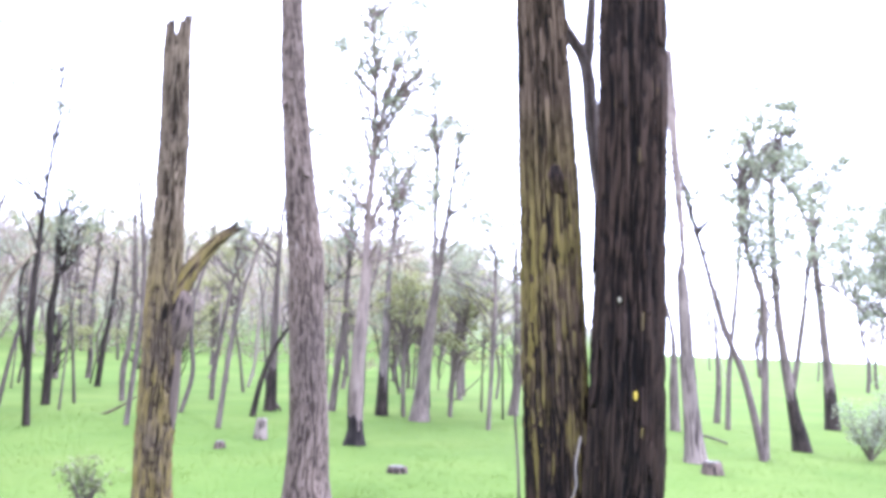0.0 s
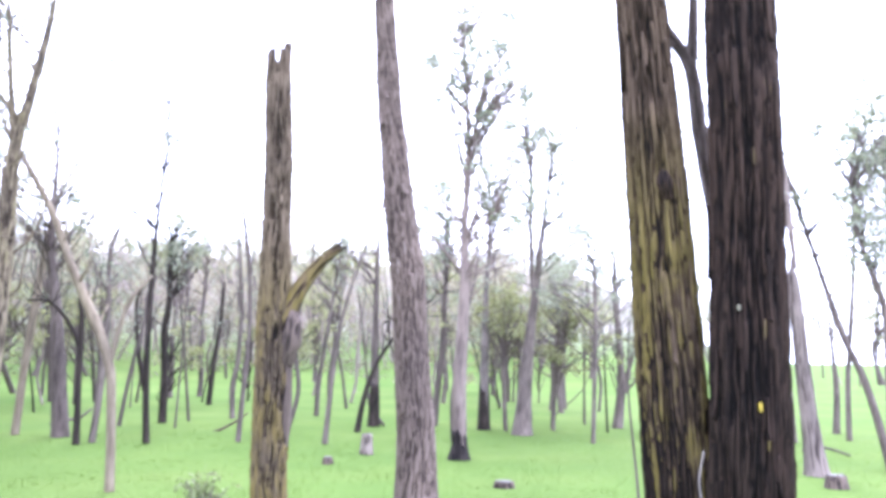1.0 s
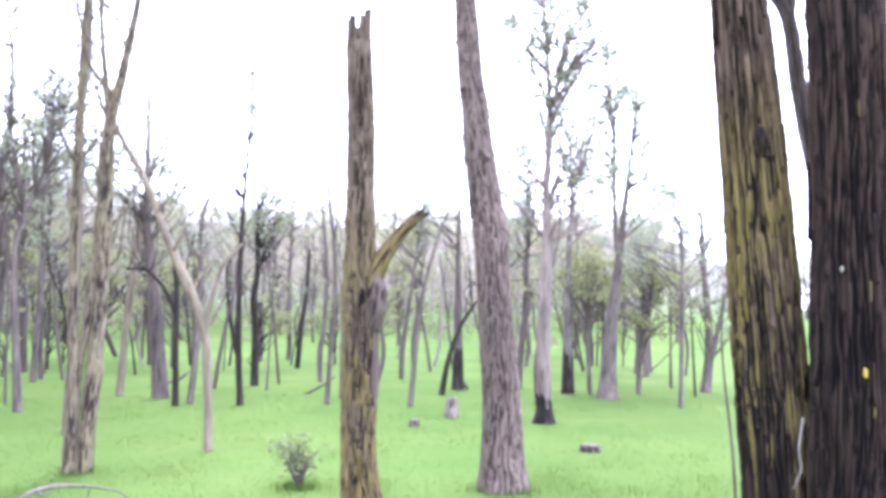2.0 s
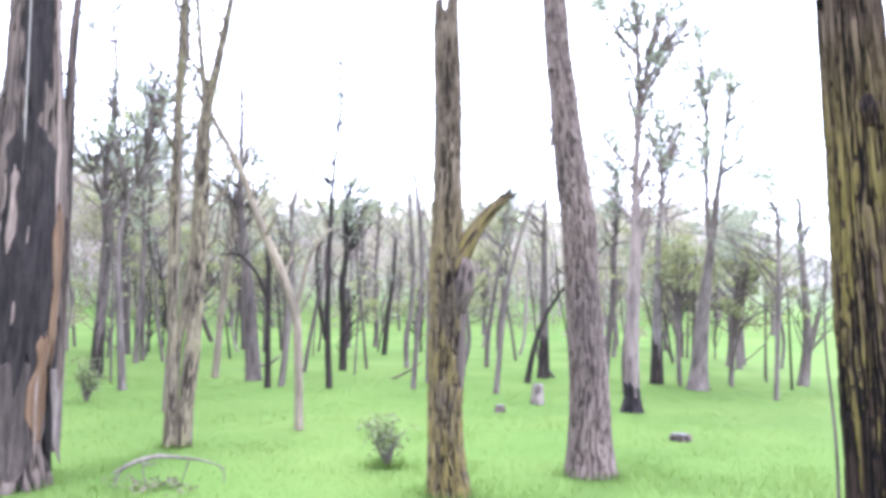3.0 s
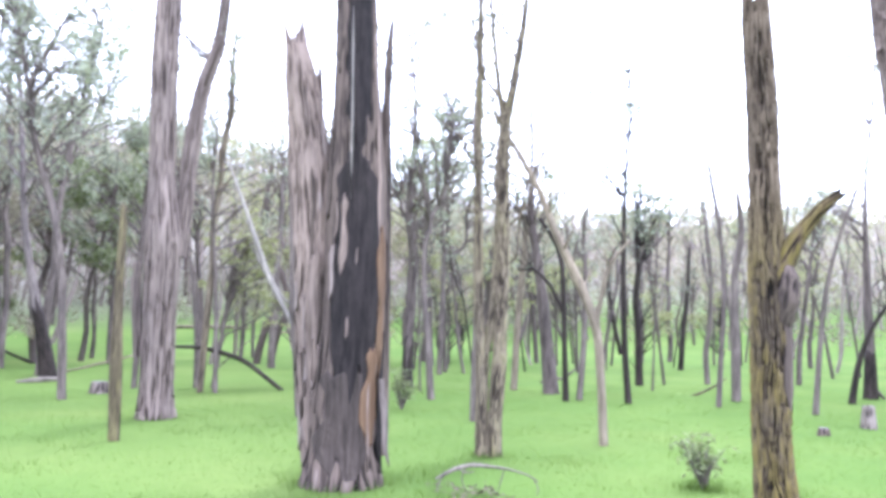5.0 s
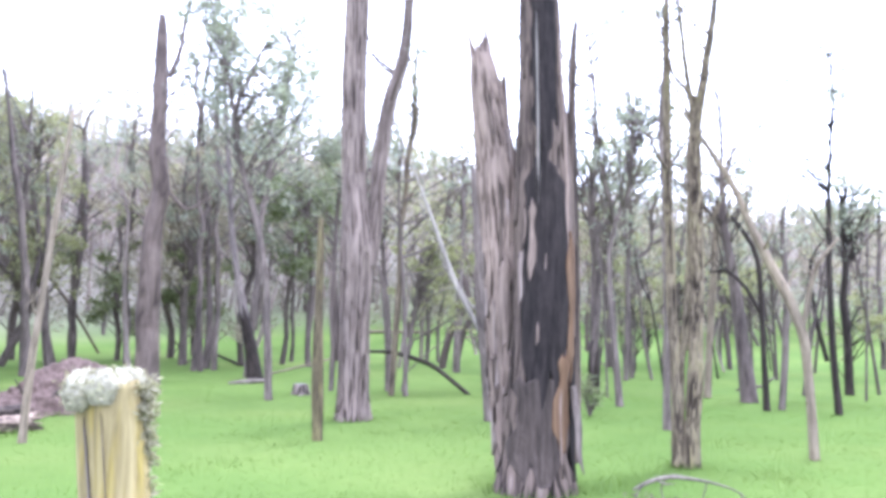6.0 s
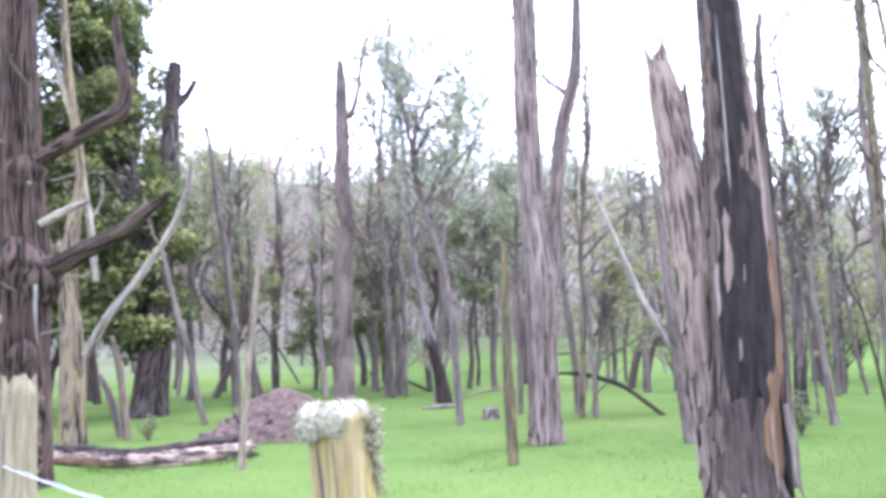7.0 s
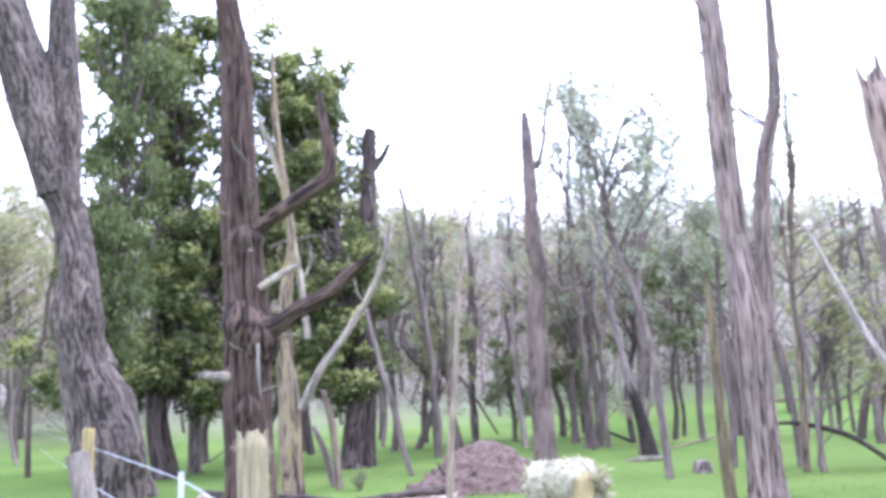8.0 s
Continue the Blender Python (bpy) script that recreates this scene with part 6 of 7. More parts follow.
dense_crown(BROAD[0], 201, [(-0.5, -0.4, 4.6, 1.6, 1.5, 3.2), (-0.5, -0.9, 8.8, 1.5, 1.4, 2.8), (-0.3, -0.4, 2.7, 1.3, 1.6, 1.1), (-0.4, -2.2, 10.0, 1.3, 1.3, 2.4)], 215, 28000)
dense_crown(BROAD[1], 202, [(0.0, 0.6, 5.4, 1.6, 1.9, 3.9), (0.0, 0.3, 9.4, 1.4, 1.6, 2.4), (-0.2, 2.4, 3.4, 1.2, 1.4, 1.9), (-0.6, -1.6, 2.9, 1.4, 2.0, 1.3), (-0.5, 2.6, 7.6, 1.2, 1.3, 3.0), (0.0, 1.4, 2.4, 1.4, 2.8, 1.0), (0.0, -0.6, 11.0, 1.4, 2.0, 2.0)], 360, 47000)


def weeping_tree():
    tree = grow("weeping_tree", (-18.3, -3.1), [[(0, 0, 0, 0.1), (0.05, 0.1, 2.0, 0.08), (0.1, 0.15, 5.0, 0.06), (0, 0.1, 8.0, 0.045), (0, 0.3, 11.5, 0.015)]], BARK_GREY, "slender weeping tree with fine drooping green foliage", seed=77, sides=16, step=0.15, furrow=0.005, ridges=4, lump=0.1)
    dense_crown(tree, 203, [(0.0, 0.0, 5.4, 1.0, 1.0, 2.9), (0.0, 0.3, 9.6, 0.7, 0.9, 2.2)], 165, 21000, WEEP_DARK, False, 0.13, 2.4)


weeping_tree()


gum_tree((-19.3, 9.0), [[(0.0, 0.0, 0.0, 0.11), (0.05, 0.1, 1.8, 0.09), (0.0, 0.25, 4.0, 0.075), (0.2, 0.5, 6.2, 0.055), (0.35, 0.9, 8.4, 0.03)], [(0.1, 0.4, 5.0, 0.045), (0.2, 1.0, 6.4, 0.035), (0.3, 1.4, 7.6, 0.018)]], BARK_GREY, seed=104, twigs=12, leaves=260, size=0.18, crown=[(0.3, 0.9, 8.3, 0.5), (0.5, 1.4, 8.9, 0.42), (0.2, 0.2, 7.6, 0.45), (0.5, 1.6, 7.4, 0.4), (0.3, -0.5, 8.2, 0.4), (0.4, 0.5, 9.3, 0.35)])


# ---- fence ----
def post(name, at, height, r, lean, seed, mat, label, tuft=0, over=(0.0, 0.0), cap=True):
    ob = thing(name, at, label, "fence post", "fence posts")
    lx, ly = lean
    V, F, c = tube([(0, 0, -0.1, r * 0.98), (lx * 0.4, ly * 0.4, height * 0.4, r), (lx * 0.8, ly * 0.8, height * 0.8, r), (lx, ly, height, r)], 80, 0.015, lump=0.16, seed=seed, jagged=0.02 if cap else 0.2)
    part("shaft", mesh_from("shaft", V, F, mat, crest=c), ob)
    if tuft:
        rng = np.random.default_rng(seed)
        ox, oy = over
        knobs = [(lx + ox * k + (rng.random() - 0.5) * r * 1.5, ly + oy * k + (rng.random() - 0.5) * r * 1.5, height + 0.012 - 0.03 * abs(k)) for k in rng.random(36) * 1.6 - 0.3]
        size = [0.02 + 0.034 * rng.random() ** 1.5 for _ in knobs]
        lump = [tube([(x, y, z - q, q * 0.7), (x, y, z, q), (x, y, z + q * 0.8, q * 0.5)], 10, 0.012, lump=0.3, seed=k) for k, ((x, y, z), q) in enumerate(zip(knobs, size))]
        V, F, c = join(lump)
        if cap:
            crust = tagged(part("lichen_cap", mesh_from("lichen_cap", V, F, LICHEN_PALE, crest=c), ob, "thick pale lichen crust on the top"), kind="stuff")
        V, F = leaf_cloud(rng, knobs, [q * 1.35 for q in size], tuft, 0.02, 0.1, 0.3)
        tagged(part("lichen_fringe", mesh_from("lichen_fringe", V, F, LICHEN_TUFT, smooth=False), crust if cap else bearer(ob), "curly pale lichen fringe"), kind="stuff")
        away = math.atan2(-oy, -ox) if ox or oy else 0.6
        cs = [(lx * 0.9 + r * 1.02 * math.cos(away + w), ly * 0.9 + r * 1.02 * math.sin(away + w), height - 0.75 * k ** 1.2) for k, w in zip(rng.random(90), rng.normal(0, 0.3, 90))]
        V, F = leaf_cloud(rng, cs, [0.018 + 0.02 * rng.random() for _ in cs], tuft, 0.022, 0.4, 0.3)
        tagged(part("lichen_beard", mesh_from("lichen_beard", V, F, LICHEN_TUFT, smooth=False), bearer(ob), "pale lichen hanging down one side"), kind="stuff")
    stem = [(0, 0, 0, r), (lx, ly, height, r)]
    strip(ob, "crack", stem, height - 0.5, height - 0.08, -48, -45, BARK_DARK, 0.001, 0.6, seed=seed, lump=0.16)
    strip(ob, "crack", stem, height - 0.34, height - 0.06, -12, -10, BARK_DARK, 0.001, 0.6, seed=seed, lump=0.16)
    return ob


post("fence_post", (-2.74, 0.8), 1.335, 0.096, (-0.09, -0.115), 5, POST_WOOD, "yellow-lichened split fence post capped with pale lichen", 3000, (-0.025, -0.05))
post("fence_post", (-5.83, -0.2), 1.325, 0.1, (-0.06, -0.03), 6, POST_GREY, "weathered pale split fence post with lichened edge", 300, (-0.02, -0.05), False)
post("fence_post", (-8.0, -1.43), 1.23, 0.1, (-0.25, -0.3), 7, GREY_WOOD, "leaning bleached split fence post")
post("fence_post", (-14.2, -2.75), 1.35, 0.09, (0.0, 0.0), 8, POST_WOOD, "lichened wooden fence post beyond the leaning one")


def picket(at):
    ob = thing("steel_picket", at, "galvanised steel picket holding the fence wire", "fence picket")
    bm = bmesh.new()
    for a in (0, 120, 240):
        bmesh.ops.create_cube(bm, size=1, matrix=Matrix.Rotation(radians(a), 4, "Z") @ Matrix.Translation((0.014, 0, 0.5)) @ Matrix.Diagonal((0.028, 0.005, 1.08, 1)))
    me = bpy.data.meshes.new("picket_bar")
    bm.to_mesh(me)
    me.materials.append(STEEL)
    part("bar", me, ob)


picket((-8.15, -0.85))


def wire(name, pts, label):
    V, F, c = tube([(*p, 0.004) for p in pts], 6, 0.2, lump=0.0)
    V2, F2, c2 = tube([(x + 0.0, y + 0.004, z + 0.006 * (-1) ** k, 0.0025) for k, (x, y, z) in enumerate((tuple(np.array(pts[i]) * (1 - u) + np.array(pts[i + 1]) * u) for i in range(len(pts) - 1) for u in np.linspace(0, 1, 14)[:-1]))], 5, 0.2, lump=0.0)
    ob = new(name, mesh_from(name, *join([(V, F, c), (V2, F2, c2)])[:2], STEEL))
    tagged(ob, label, "fence wire", "fence wires")


wire("fence_wire", [(-2.7, 0.645, 0.9), (-2.78, 0.62, 0.9), (-5.86, -0.31, 0.92), (-8.15, -0.87, 0.98), (-14.2, -2.68, 1.05), (-30, -7.2, 1.05)], "twisted galvanised fence wire strung from post to post")
wire("fence_wire", [(-2.7, 0.645, 0.45), (-2.78, 0.62, 0.45), (-5.86, -0.31, 0.46), (-8.15, -0.87, 0.49), (-14.2, -2.68, 0.5), (-30, -7.2, 0.5)], "lower galvanised fence wire strung from post to post")


# ---- fallen wood, earth and small things ----
def fallen(name, at, stem, mat, label, category="log", z=0.0, **shape):
    ob = thing(name, at, label, category, z=z)
    V, F, c = tube(stem, **shape)
    part("wood", mesh_from("wood", V, F, mat, crest=c), ob)
    return ob


log = fallen("fallen_log", (-12.4, 0.6), [(-2.6, -1.7, 0.08, 0.12), (-1.25, -0.8, 0.08, 0.13), (-0.28, -0.12, 0.09, 0.14), (0.34, 0.4, 0.09, 0.15), (0.45, 1.15, 0.1, 0.14), (0.3, 1.95, 0.12, 0.13)], LOG_WOOD, "long fallen log with charred top and torn bark", sides=60, step=0.05, furrow=0.022, ridges=7, length=0.22, plates=True, lump=0.26, seed=31, jagged=0.3)
V, F, c = tube([(-2.6, -1.7, 0.15, 0.08), (-1.25, -0.8, 0.17, 0.09), (-0.28, -0.12, 0.19, 0.085), (0.32, 0.4, 0.2, 0.09), (0.43, 1.1, 0.21, 0.095), (0.28, 1.85, 0.24, 0.1)], 30, 0.06, furrow=0.022, ridges=8, length=0.2, plates=True, lump=0.4, seed=33, jagged=0.2)
part("charred_crust", mesh_from("charred_crust", V, F, BARK_CHAR, crest=c), log, "blackened peeling crust")
V, F, c = tube([(-0.6, -0.5, 0.08, 0.05), (0.1, 0.0, 0.1, 0.08), (0.5, 0.45, 0.07, 0.04)], 20, 0.05, furrow=0.02, ridges=5, lump=0.3, seed=34)
part("torn_bark", mesh_from("torn_bark", V, F, RUST_BARK, crest=c), log, "orange torn inner bark")


def mound():
    ob = thing("earth_mound", (-14.15, 3.6), "heap of reddish earth and roots of a fallen tree", "mound")
    n, m = 110, 50
    V = []
    for i in range(m + 1):
        for j in range(n):
            a, r = j / n * 2 * math.pi, 1 - i / m
            V.append((0.85 * r * math.cos(a), (1.15 if math.sin(a) > 0 else 1.5) * r * math.sin(a), 0.95 * (1 - r ** 1.15) - 0.03))
    V = np.array(V)
    k = vnoise(V * 3.1 + 7) - 0.5 + 0.6 * (vnoise(V * 8 + 3) - 0.5)
    k = k + 0.7 * (vnoise(V * 19 + 5) - 0.5)
    V[:, 2] += 0.13 * k * (V[:, 2] > 0)
    V[:, :2] *= (1 + 0.18 * k)[:, None]
    F = [(i * n + j, i * n + (j + 1) % n, (i + 1) * n + (j + 1) % n, (i + 1) * n + j) for i in range(m) for j in range(n)]
    part("earth", mesh_from("earth", V, F, EARTH), ob)
    rng = np.random.default_rng(9)
    for k in range(7):
        a = rng.random() * 6.3
        p = np.array([0.55 * math.cos(a), 0.75 * math.sin(a), 0.2 + 0.2 * rng.random()])
        q = p + rng.normal(0, 0.16, 3) + [0.1 * math.cos(a), 0.15 * math.sin(a), 0.05]
        V, F, c = tube([(*(p * 0.7), 0.03), (*p, 0.025), (*q, 0.006)], 8, 0.05, lump=0.2, seed=k)
        part("root", mesh_from("root", V, F, BARK_GREY), ob)


mound()
fallen("fallen_branch", (-13.13, 10.92), [(-1.24, -1.63, 0.84, 0.03), (-0.91, -1.15, 0.81, 0.045), (-0.49, -0.59, 0.59, 0.052), (-0.19, -0.22, 0.25, 0.052), (0.05, 0.05, -0.04, 0.047)], BARK_CHAR, "arched dark fallen branch with one end in the grass", "branch", sides=14, step=0.06, furrow=0.005, ridges=4, lump=0.15, seed=41)
fallen("fallen_branch", (-19.74, 9.81), [(-0.05, -0.1, 0.0, 0.022), (0.37, 0.70, 0.22, 0.028), (0.89, 1.58, 0.49, 0.026)], BARK_PALE, "long pale dead branch lying low over the grass", "branch", sides=8, step=0.1, lump=0.15, seed=42)
fallen("fallen_branch", (-31.0, 8.9), [(0.0, 0.0, -0.05, 0.044), (-0.31, -1.10, 1.89, 0.05), (-0.55, -2.13, 3.24, 0.05), (-0.77, -3.18, 3.99, 0.04), (-0.92, -4.03, 4.45, 0.03)], BARK_DEADWHITE, "long white dead branch leaning among the trees", "branch", sides=8, step=0.2, lump=0.12, seed=43)
fallen("fallen_branch", (-23.78, 11.0), [(-0.42, -0.93, 0.53, 0.024), (-0.30, -0.65, 0.31, 0.04), (0.02, 0.02, -0.03, 0.05)], BARK_CHAR, "blackened forked branch in the grass", "branch", sides=10, step=0.06, lump=0.2, seed=44)
fallen("fallen_log", (-17.53, 8.2), [(-0.2, -0.4, 0.02, 0.03), (0.0, 0.0, 0.06, 0.06), (0.18, 0.36, 0.06, 0.04)], GREY_WOOD, "short grey log lying in the grass", sides=12, step=0.05, furrow=0.006, ridges=4, lump=0.15, seed=45)
fallen("fallen_branch", (5.16, 15.3), [(-0.5, 0.15, 0.04, 0.02), (-0.25, 0.08, 0.12, 0.022), (0.0, 0.0, 0.08, 0.024), (0.25, -0.08, 0.0, 0.018)], BARK_DARK, "crooked dark branch on the grass", "branch", sides=8, step=0.06, lump=0.2, seed=46)
fallen("fallen_branch", (-6.39, 16.0), [(-0.25, -0.1, -0.02, 0.02), (0.0, 0.0, 0.06, 0.03), (0.3, 0.12, 0.24, 0.022), (0.5, 0.2, 0.4, 0.01)], BARK_DEADWHITE, "bleached stick propped in the grass", "branch", sides=8, step=0.06, lump=0.2, seed=47)
fallen("fallen_branch", (-9.9, 16.7), [(-0.42, -0.3, 0.02, 0.025), (-0.2, -0.21, 0.12, 0.03), (0.0, 0.0, 0.12, 0.035), (0.16, 0.05, 0.24, 0.03), (0.22, 0.2, 0.34, 0.015)], BARK_GREY, "grey crooked branch in the grass", "branch", sides=10, step=0.06, lump=0.25, seed=48)
fallen("fallen_log", (-27.0, 23.5), [(-1.0, -0.8, 0.5, 0.05), (0.2, 0.1, 0.42, 0.06), (1.6, 1.3, 0.2, 0.045)], BARK_PALE, "pale fallen pole propped on the slope", sides=8, step=0.3, lump=0.1, seed=54, z=float(terrain(-27.0, 23.5)))
fallen("fallen_log", (-33.0, 23.4), [(-1.2, -1.7, 0.1, 0.07), (0.0, 0.0, 0.12, 0.08), (1.1, 1.5, 0.1, 0.06)], BARK_PALE, "pale fallen pole at the edge of the wood", sides=8, step=0.3, lump=0.1, seed=49, z=float(terrain(-33.0, 23.4)))
fallen("fallen_branch", (0.45, 4.1), [(0.0, 0.0, -0.05, 0.008), (-0.02, 0.0, 0.5, 0.008), (-0.03, 0.01, 0.95, 0.007), (-0.07, 0.02, 1.45, 0.005), (-0.06, 0.03, 1.8, 0.003)], BARK_DARK, "thin dead upright stem beside the twin trunks", "twig", sides=6, step=0.06, lump=0.3, seed=50)

# propped stick with its legs
stick = fallen("fallen_branch", (-4.46, 5.92), [(-0.36, -0.27, 0.1, 0.01), (-0.29, -0.22, 0.15, 0.017), (-0.2, -0.15, 0.2, 0.019), (-0.1, -0.07, 0.225, 0.02), (0.0, 0.0, 0.22, 0.016), (0.14, 0.1, 0.2, 0.011), (0.28, 0.19, 0.16, 0.008), (0.38, 0.25, 0.1, 0.004)], GREY_WOOD, "arched grey stick standing on its side twigs", "branch", sides=14, step=0.03, furrow=0.003, ridges=4, lump=0.25, seed=51)
for k, s in enumerate(([(-0.15, -0.11, 0.2, 0.007), (-0.18, -0.13, 0.11, 0.006), (-0.13, -0.1, -0.04, 0.005)], [(0.12, 0.09, 0.2, 0.006), (0.1, 0.07, 0.1, 0.006), (0.07, 0.04, -0.04, 0.004)], [(-0.2, -0.15, 0.19, 0.008), (-0.12, -0.14, 0.17, 0.008), (-0.04, -0.13, 0.19, 0.003)], [(0.34, 0.22, 0.13, 0.005), (0.38, 0.23, 0.05, 0.005), (0.37, 0.22, -0.04, 0.004)], [(-0.3, -0.22, 0.14, 0.007), (-0.34, -0.27, 0.05, 0.007), (-0.33, -0.26, -0.04, 0.005)])):
    V, F, c = tube(s, 8, 0.03, lump=0.2, seed=k)
    part("side_twig", mesh_from("side_twig", V, F, GREY_WOOD, crest=c), stick)


def litter(name, at, count, spread, seed, label):
    """Dead leaves and bits of bark lying together."""
    rng = np.random.default_rng(seed)
    p = [(spread * rng.normal(), spread * 0.6 * rng.normal(), 0.03) for _ in range(40)]
    V, F = leaf_cloud(rng, p, [0.05] * 40, count, 0.07, 0.0, 0.4)
    V[:, 2] = np.abs(V[:, 2]) * 0.7 + 0.01
    ob = new(name, mesh_from(name, V, F, BARK_PALE, smooth=False))
    ob.location = (*at, 0)
    tagged(ob, label, "litter", kind="stuff")


litter("leaf_litter", (-4.5, 5.75), 110, 0.2, 3, "dry brown leaf litter under the stick")


def stump(at, r, h, seed, mat, label, lean=0.0):
    ob = thing("tree_stump", at, label, "stump", "stumps")
    V, F, c = tube([(0, 0, -0.08, r * 1.15), (lean * 0.5, 0, h * 0.5, r), (lean, 0, h, r * 0.92)], 36, 0.025, furrow=0.008, ridges=9, length=0.3, lump=0.14, seed=seed, flare=0.2, jagged=h * 0.25)
    part("side", mesh_from("side", V, F, mat, crest=c), ob)
    V, F, c = tube([(lean, 0, h - 0.03, r * 0.8), (lean, 0, h + 0.012, r * 0.78)], 28, 0.02, lump=0.1, seed=seed)
    part("cut_face", mesh_from("cut_face", V, F, CUT_WOOD, smooth=False), ob, "weathered grey cut face")


stump((-2.81, 13.25), 0.09, 0.3, 61, BARK_GREY, "upright grey stump in the grass")
stump((-3.15, 12.05), 0.07, 0.08, 62, BARK_BURNT, "small low dark stump in the grass")
stump((-0.46, 10.15), 0.11, 0.1, 63, BARK_BURNT, "low dark sawn stump in the grass")
stump((-14.81, 8.01), 0.15, 0.19, 64, BARK_DARK, "dark squat stump near the wood")
stump((3.81, 11.33), 0.13, 0.15, 65, BARK_BURNT, "low dark stump in the open grass")


def shrub(at, h, spread, stems, leaves, seed, leaf, label):
    ob = thing("shrub", at, label, "shrub", "shrubs")
    rng = np.random.default_rng(seed)
    tips = []
    for k in range(stems):
        a = rng.random() * 6.28
        q = np.array([math.cos(a), math.sin(a), 0]) * spread * (0.3 + 0.7 * rng.random()) + [0, 0, h * (0.55 + 0.5 * rng.random())]
        m = q * 0.5 + rng.normal(0, 0.06, 3) * h
        V, F, c = tube([(0.02 * k / stems, 0, -0.05, 0.014), (*m, 0.01), (*q, 0.003)], 6, 0.06, lump=0.2, seed=k)
        part("stem", mesh_from("stem", V, F, BARK_GREY, crest=c), ob)
        tips += [q, m * 0.5 + q * 0.5, m]
    V, F = leaf_cloud(rng, tips, [0.13 * h + 0.05] * len(tips), leaves, 0.07, 0.1, 0.35)
    part("foliage", mesh_from("foliage", V, F, leaf, smooth=False), ob)


shrub((-3.09, 7.41), 0.46, 0.22, 10, 330, 71, WEEP_LEAF, "small grey-green twiggy shrub in long grass")
shrub((7.29, 13.8), 1.0, 0.65, 16, 1700, 72, GUM_LEAF, "bushy grey-green shrub among the far trees")
shrub((-9.14, 10.11), 0.6, 0.22, 8, 420, 73, WEEP_LEAF, "small green seedling in the grass")
shrub((8.6, 15.2), 1.3, 0.5, 10, 900, 74, GUM_LEAF, "grey-green shrub on the open side")
shrub((-15.6, 1.6), 0.35, 0.3, 7, 200, 75, WEEP_LEAF, "twiggy undergrowth behind the log")


# ---- young trees among the others ----
def young_tree(seed):
    rng = np.random.default_rng(seed)
    h, r = 2.4 + 2.4 * rng.random(), 0.02 + 0.022 * rng.random()
    lean = rng.normal(0, 0.09, 2) * h
    stem = wander([(0, 0, 0, r * 1.25), (lean[0] * 0.3, lean[1] * 0.3, h * 0.35, r), (lean[0] * 0.6, lean[1] * 0.7, h * 0.7, r * 0.75), (lean[0], lean[1], h, r * 0.35)], seed, 0.06)
    o = stem[len(stem) // 2]
    fork = wander([o, (o[0] + rng.normal(0, 0.25), o[1] + rng.normal(0, 0.25), o[2] + h * 0.22, r * 0.6), (o[0] + rng.normal(0, 0.45), o[1] + rng.normal(0, 0.45), o[2] + h * 0.42, r * 0.25)], seed + 1, 0.05)
    mat = (BARK_DARK, BARK_GREY, BARK_CHAR, BARK_DARK)[seed % 4]
    if seed % 3 == 1:
        tuft = [(lean[0] + rng.normal(0, 0.35), lean[1] + rng.normal(0, 0.35), h * (0.6 + 0.45 * rng.random()), 0.2 + 0.16 * rng.random()) for _ in range(4)]
        return grow("young_tree", (0, 90 + seed), [stem, fork], mat, "thin young gum with olive leaves in the pasture", group="young trees", seed=seed, leaf=OLIVE_LEAF, size=0.14, crown=tuft, sides=8, step=0.2, lump=0.12)
    return grow("young_tree", (0, 90 + seed), [stem, fork], mat, "thin dark young tree nearly bare of leaves", group="young trees", seed=seed, twigs=9, leaves=70, size=0.13, reach=0.8, thick=0.009, sides=8, step=0.2, lump=0.12)


def young_trees():
    rng = np.random.default_rng(33)
    taken = [tuple(o.location[:2]) for o in scene.collection.objects if o.parent is None and o.get("category") == "tree"]
    kinds, used, placed = [young_tree(700 + k) for k in range(8)], set(), 0
    while placed < 56:
        d, az = 15.5 + 16 * rng.random(), radians(-50 + 57 * rng.random())
        x, y = d * math.sin(az), d * math.cos(az)
        if any((x - a) ** 2 + (y - b) ** 2 < 0.7 for a, b in taken):
            continue
        taken.append((x, y))
        k = int(rng.integers(8))
        m = Matrix.Translation((x, y, terrain(x, y) - 0.02)) @ Matrix.Rotation(rng.random() * 6.28, 4, "Z")
        if k in used:
            copy_thing(kinds[k], m)
        else:
            used.add(k)
            kinds[k].matrix_basis = m
        placed += 1


young_trees()


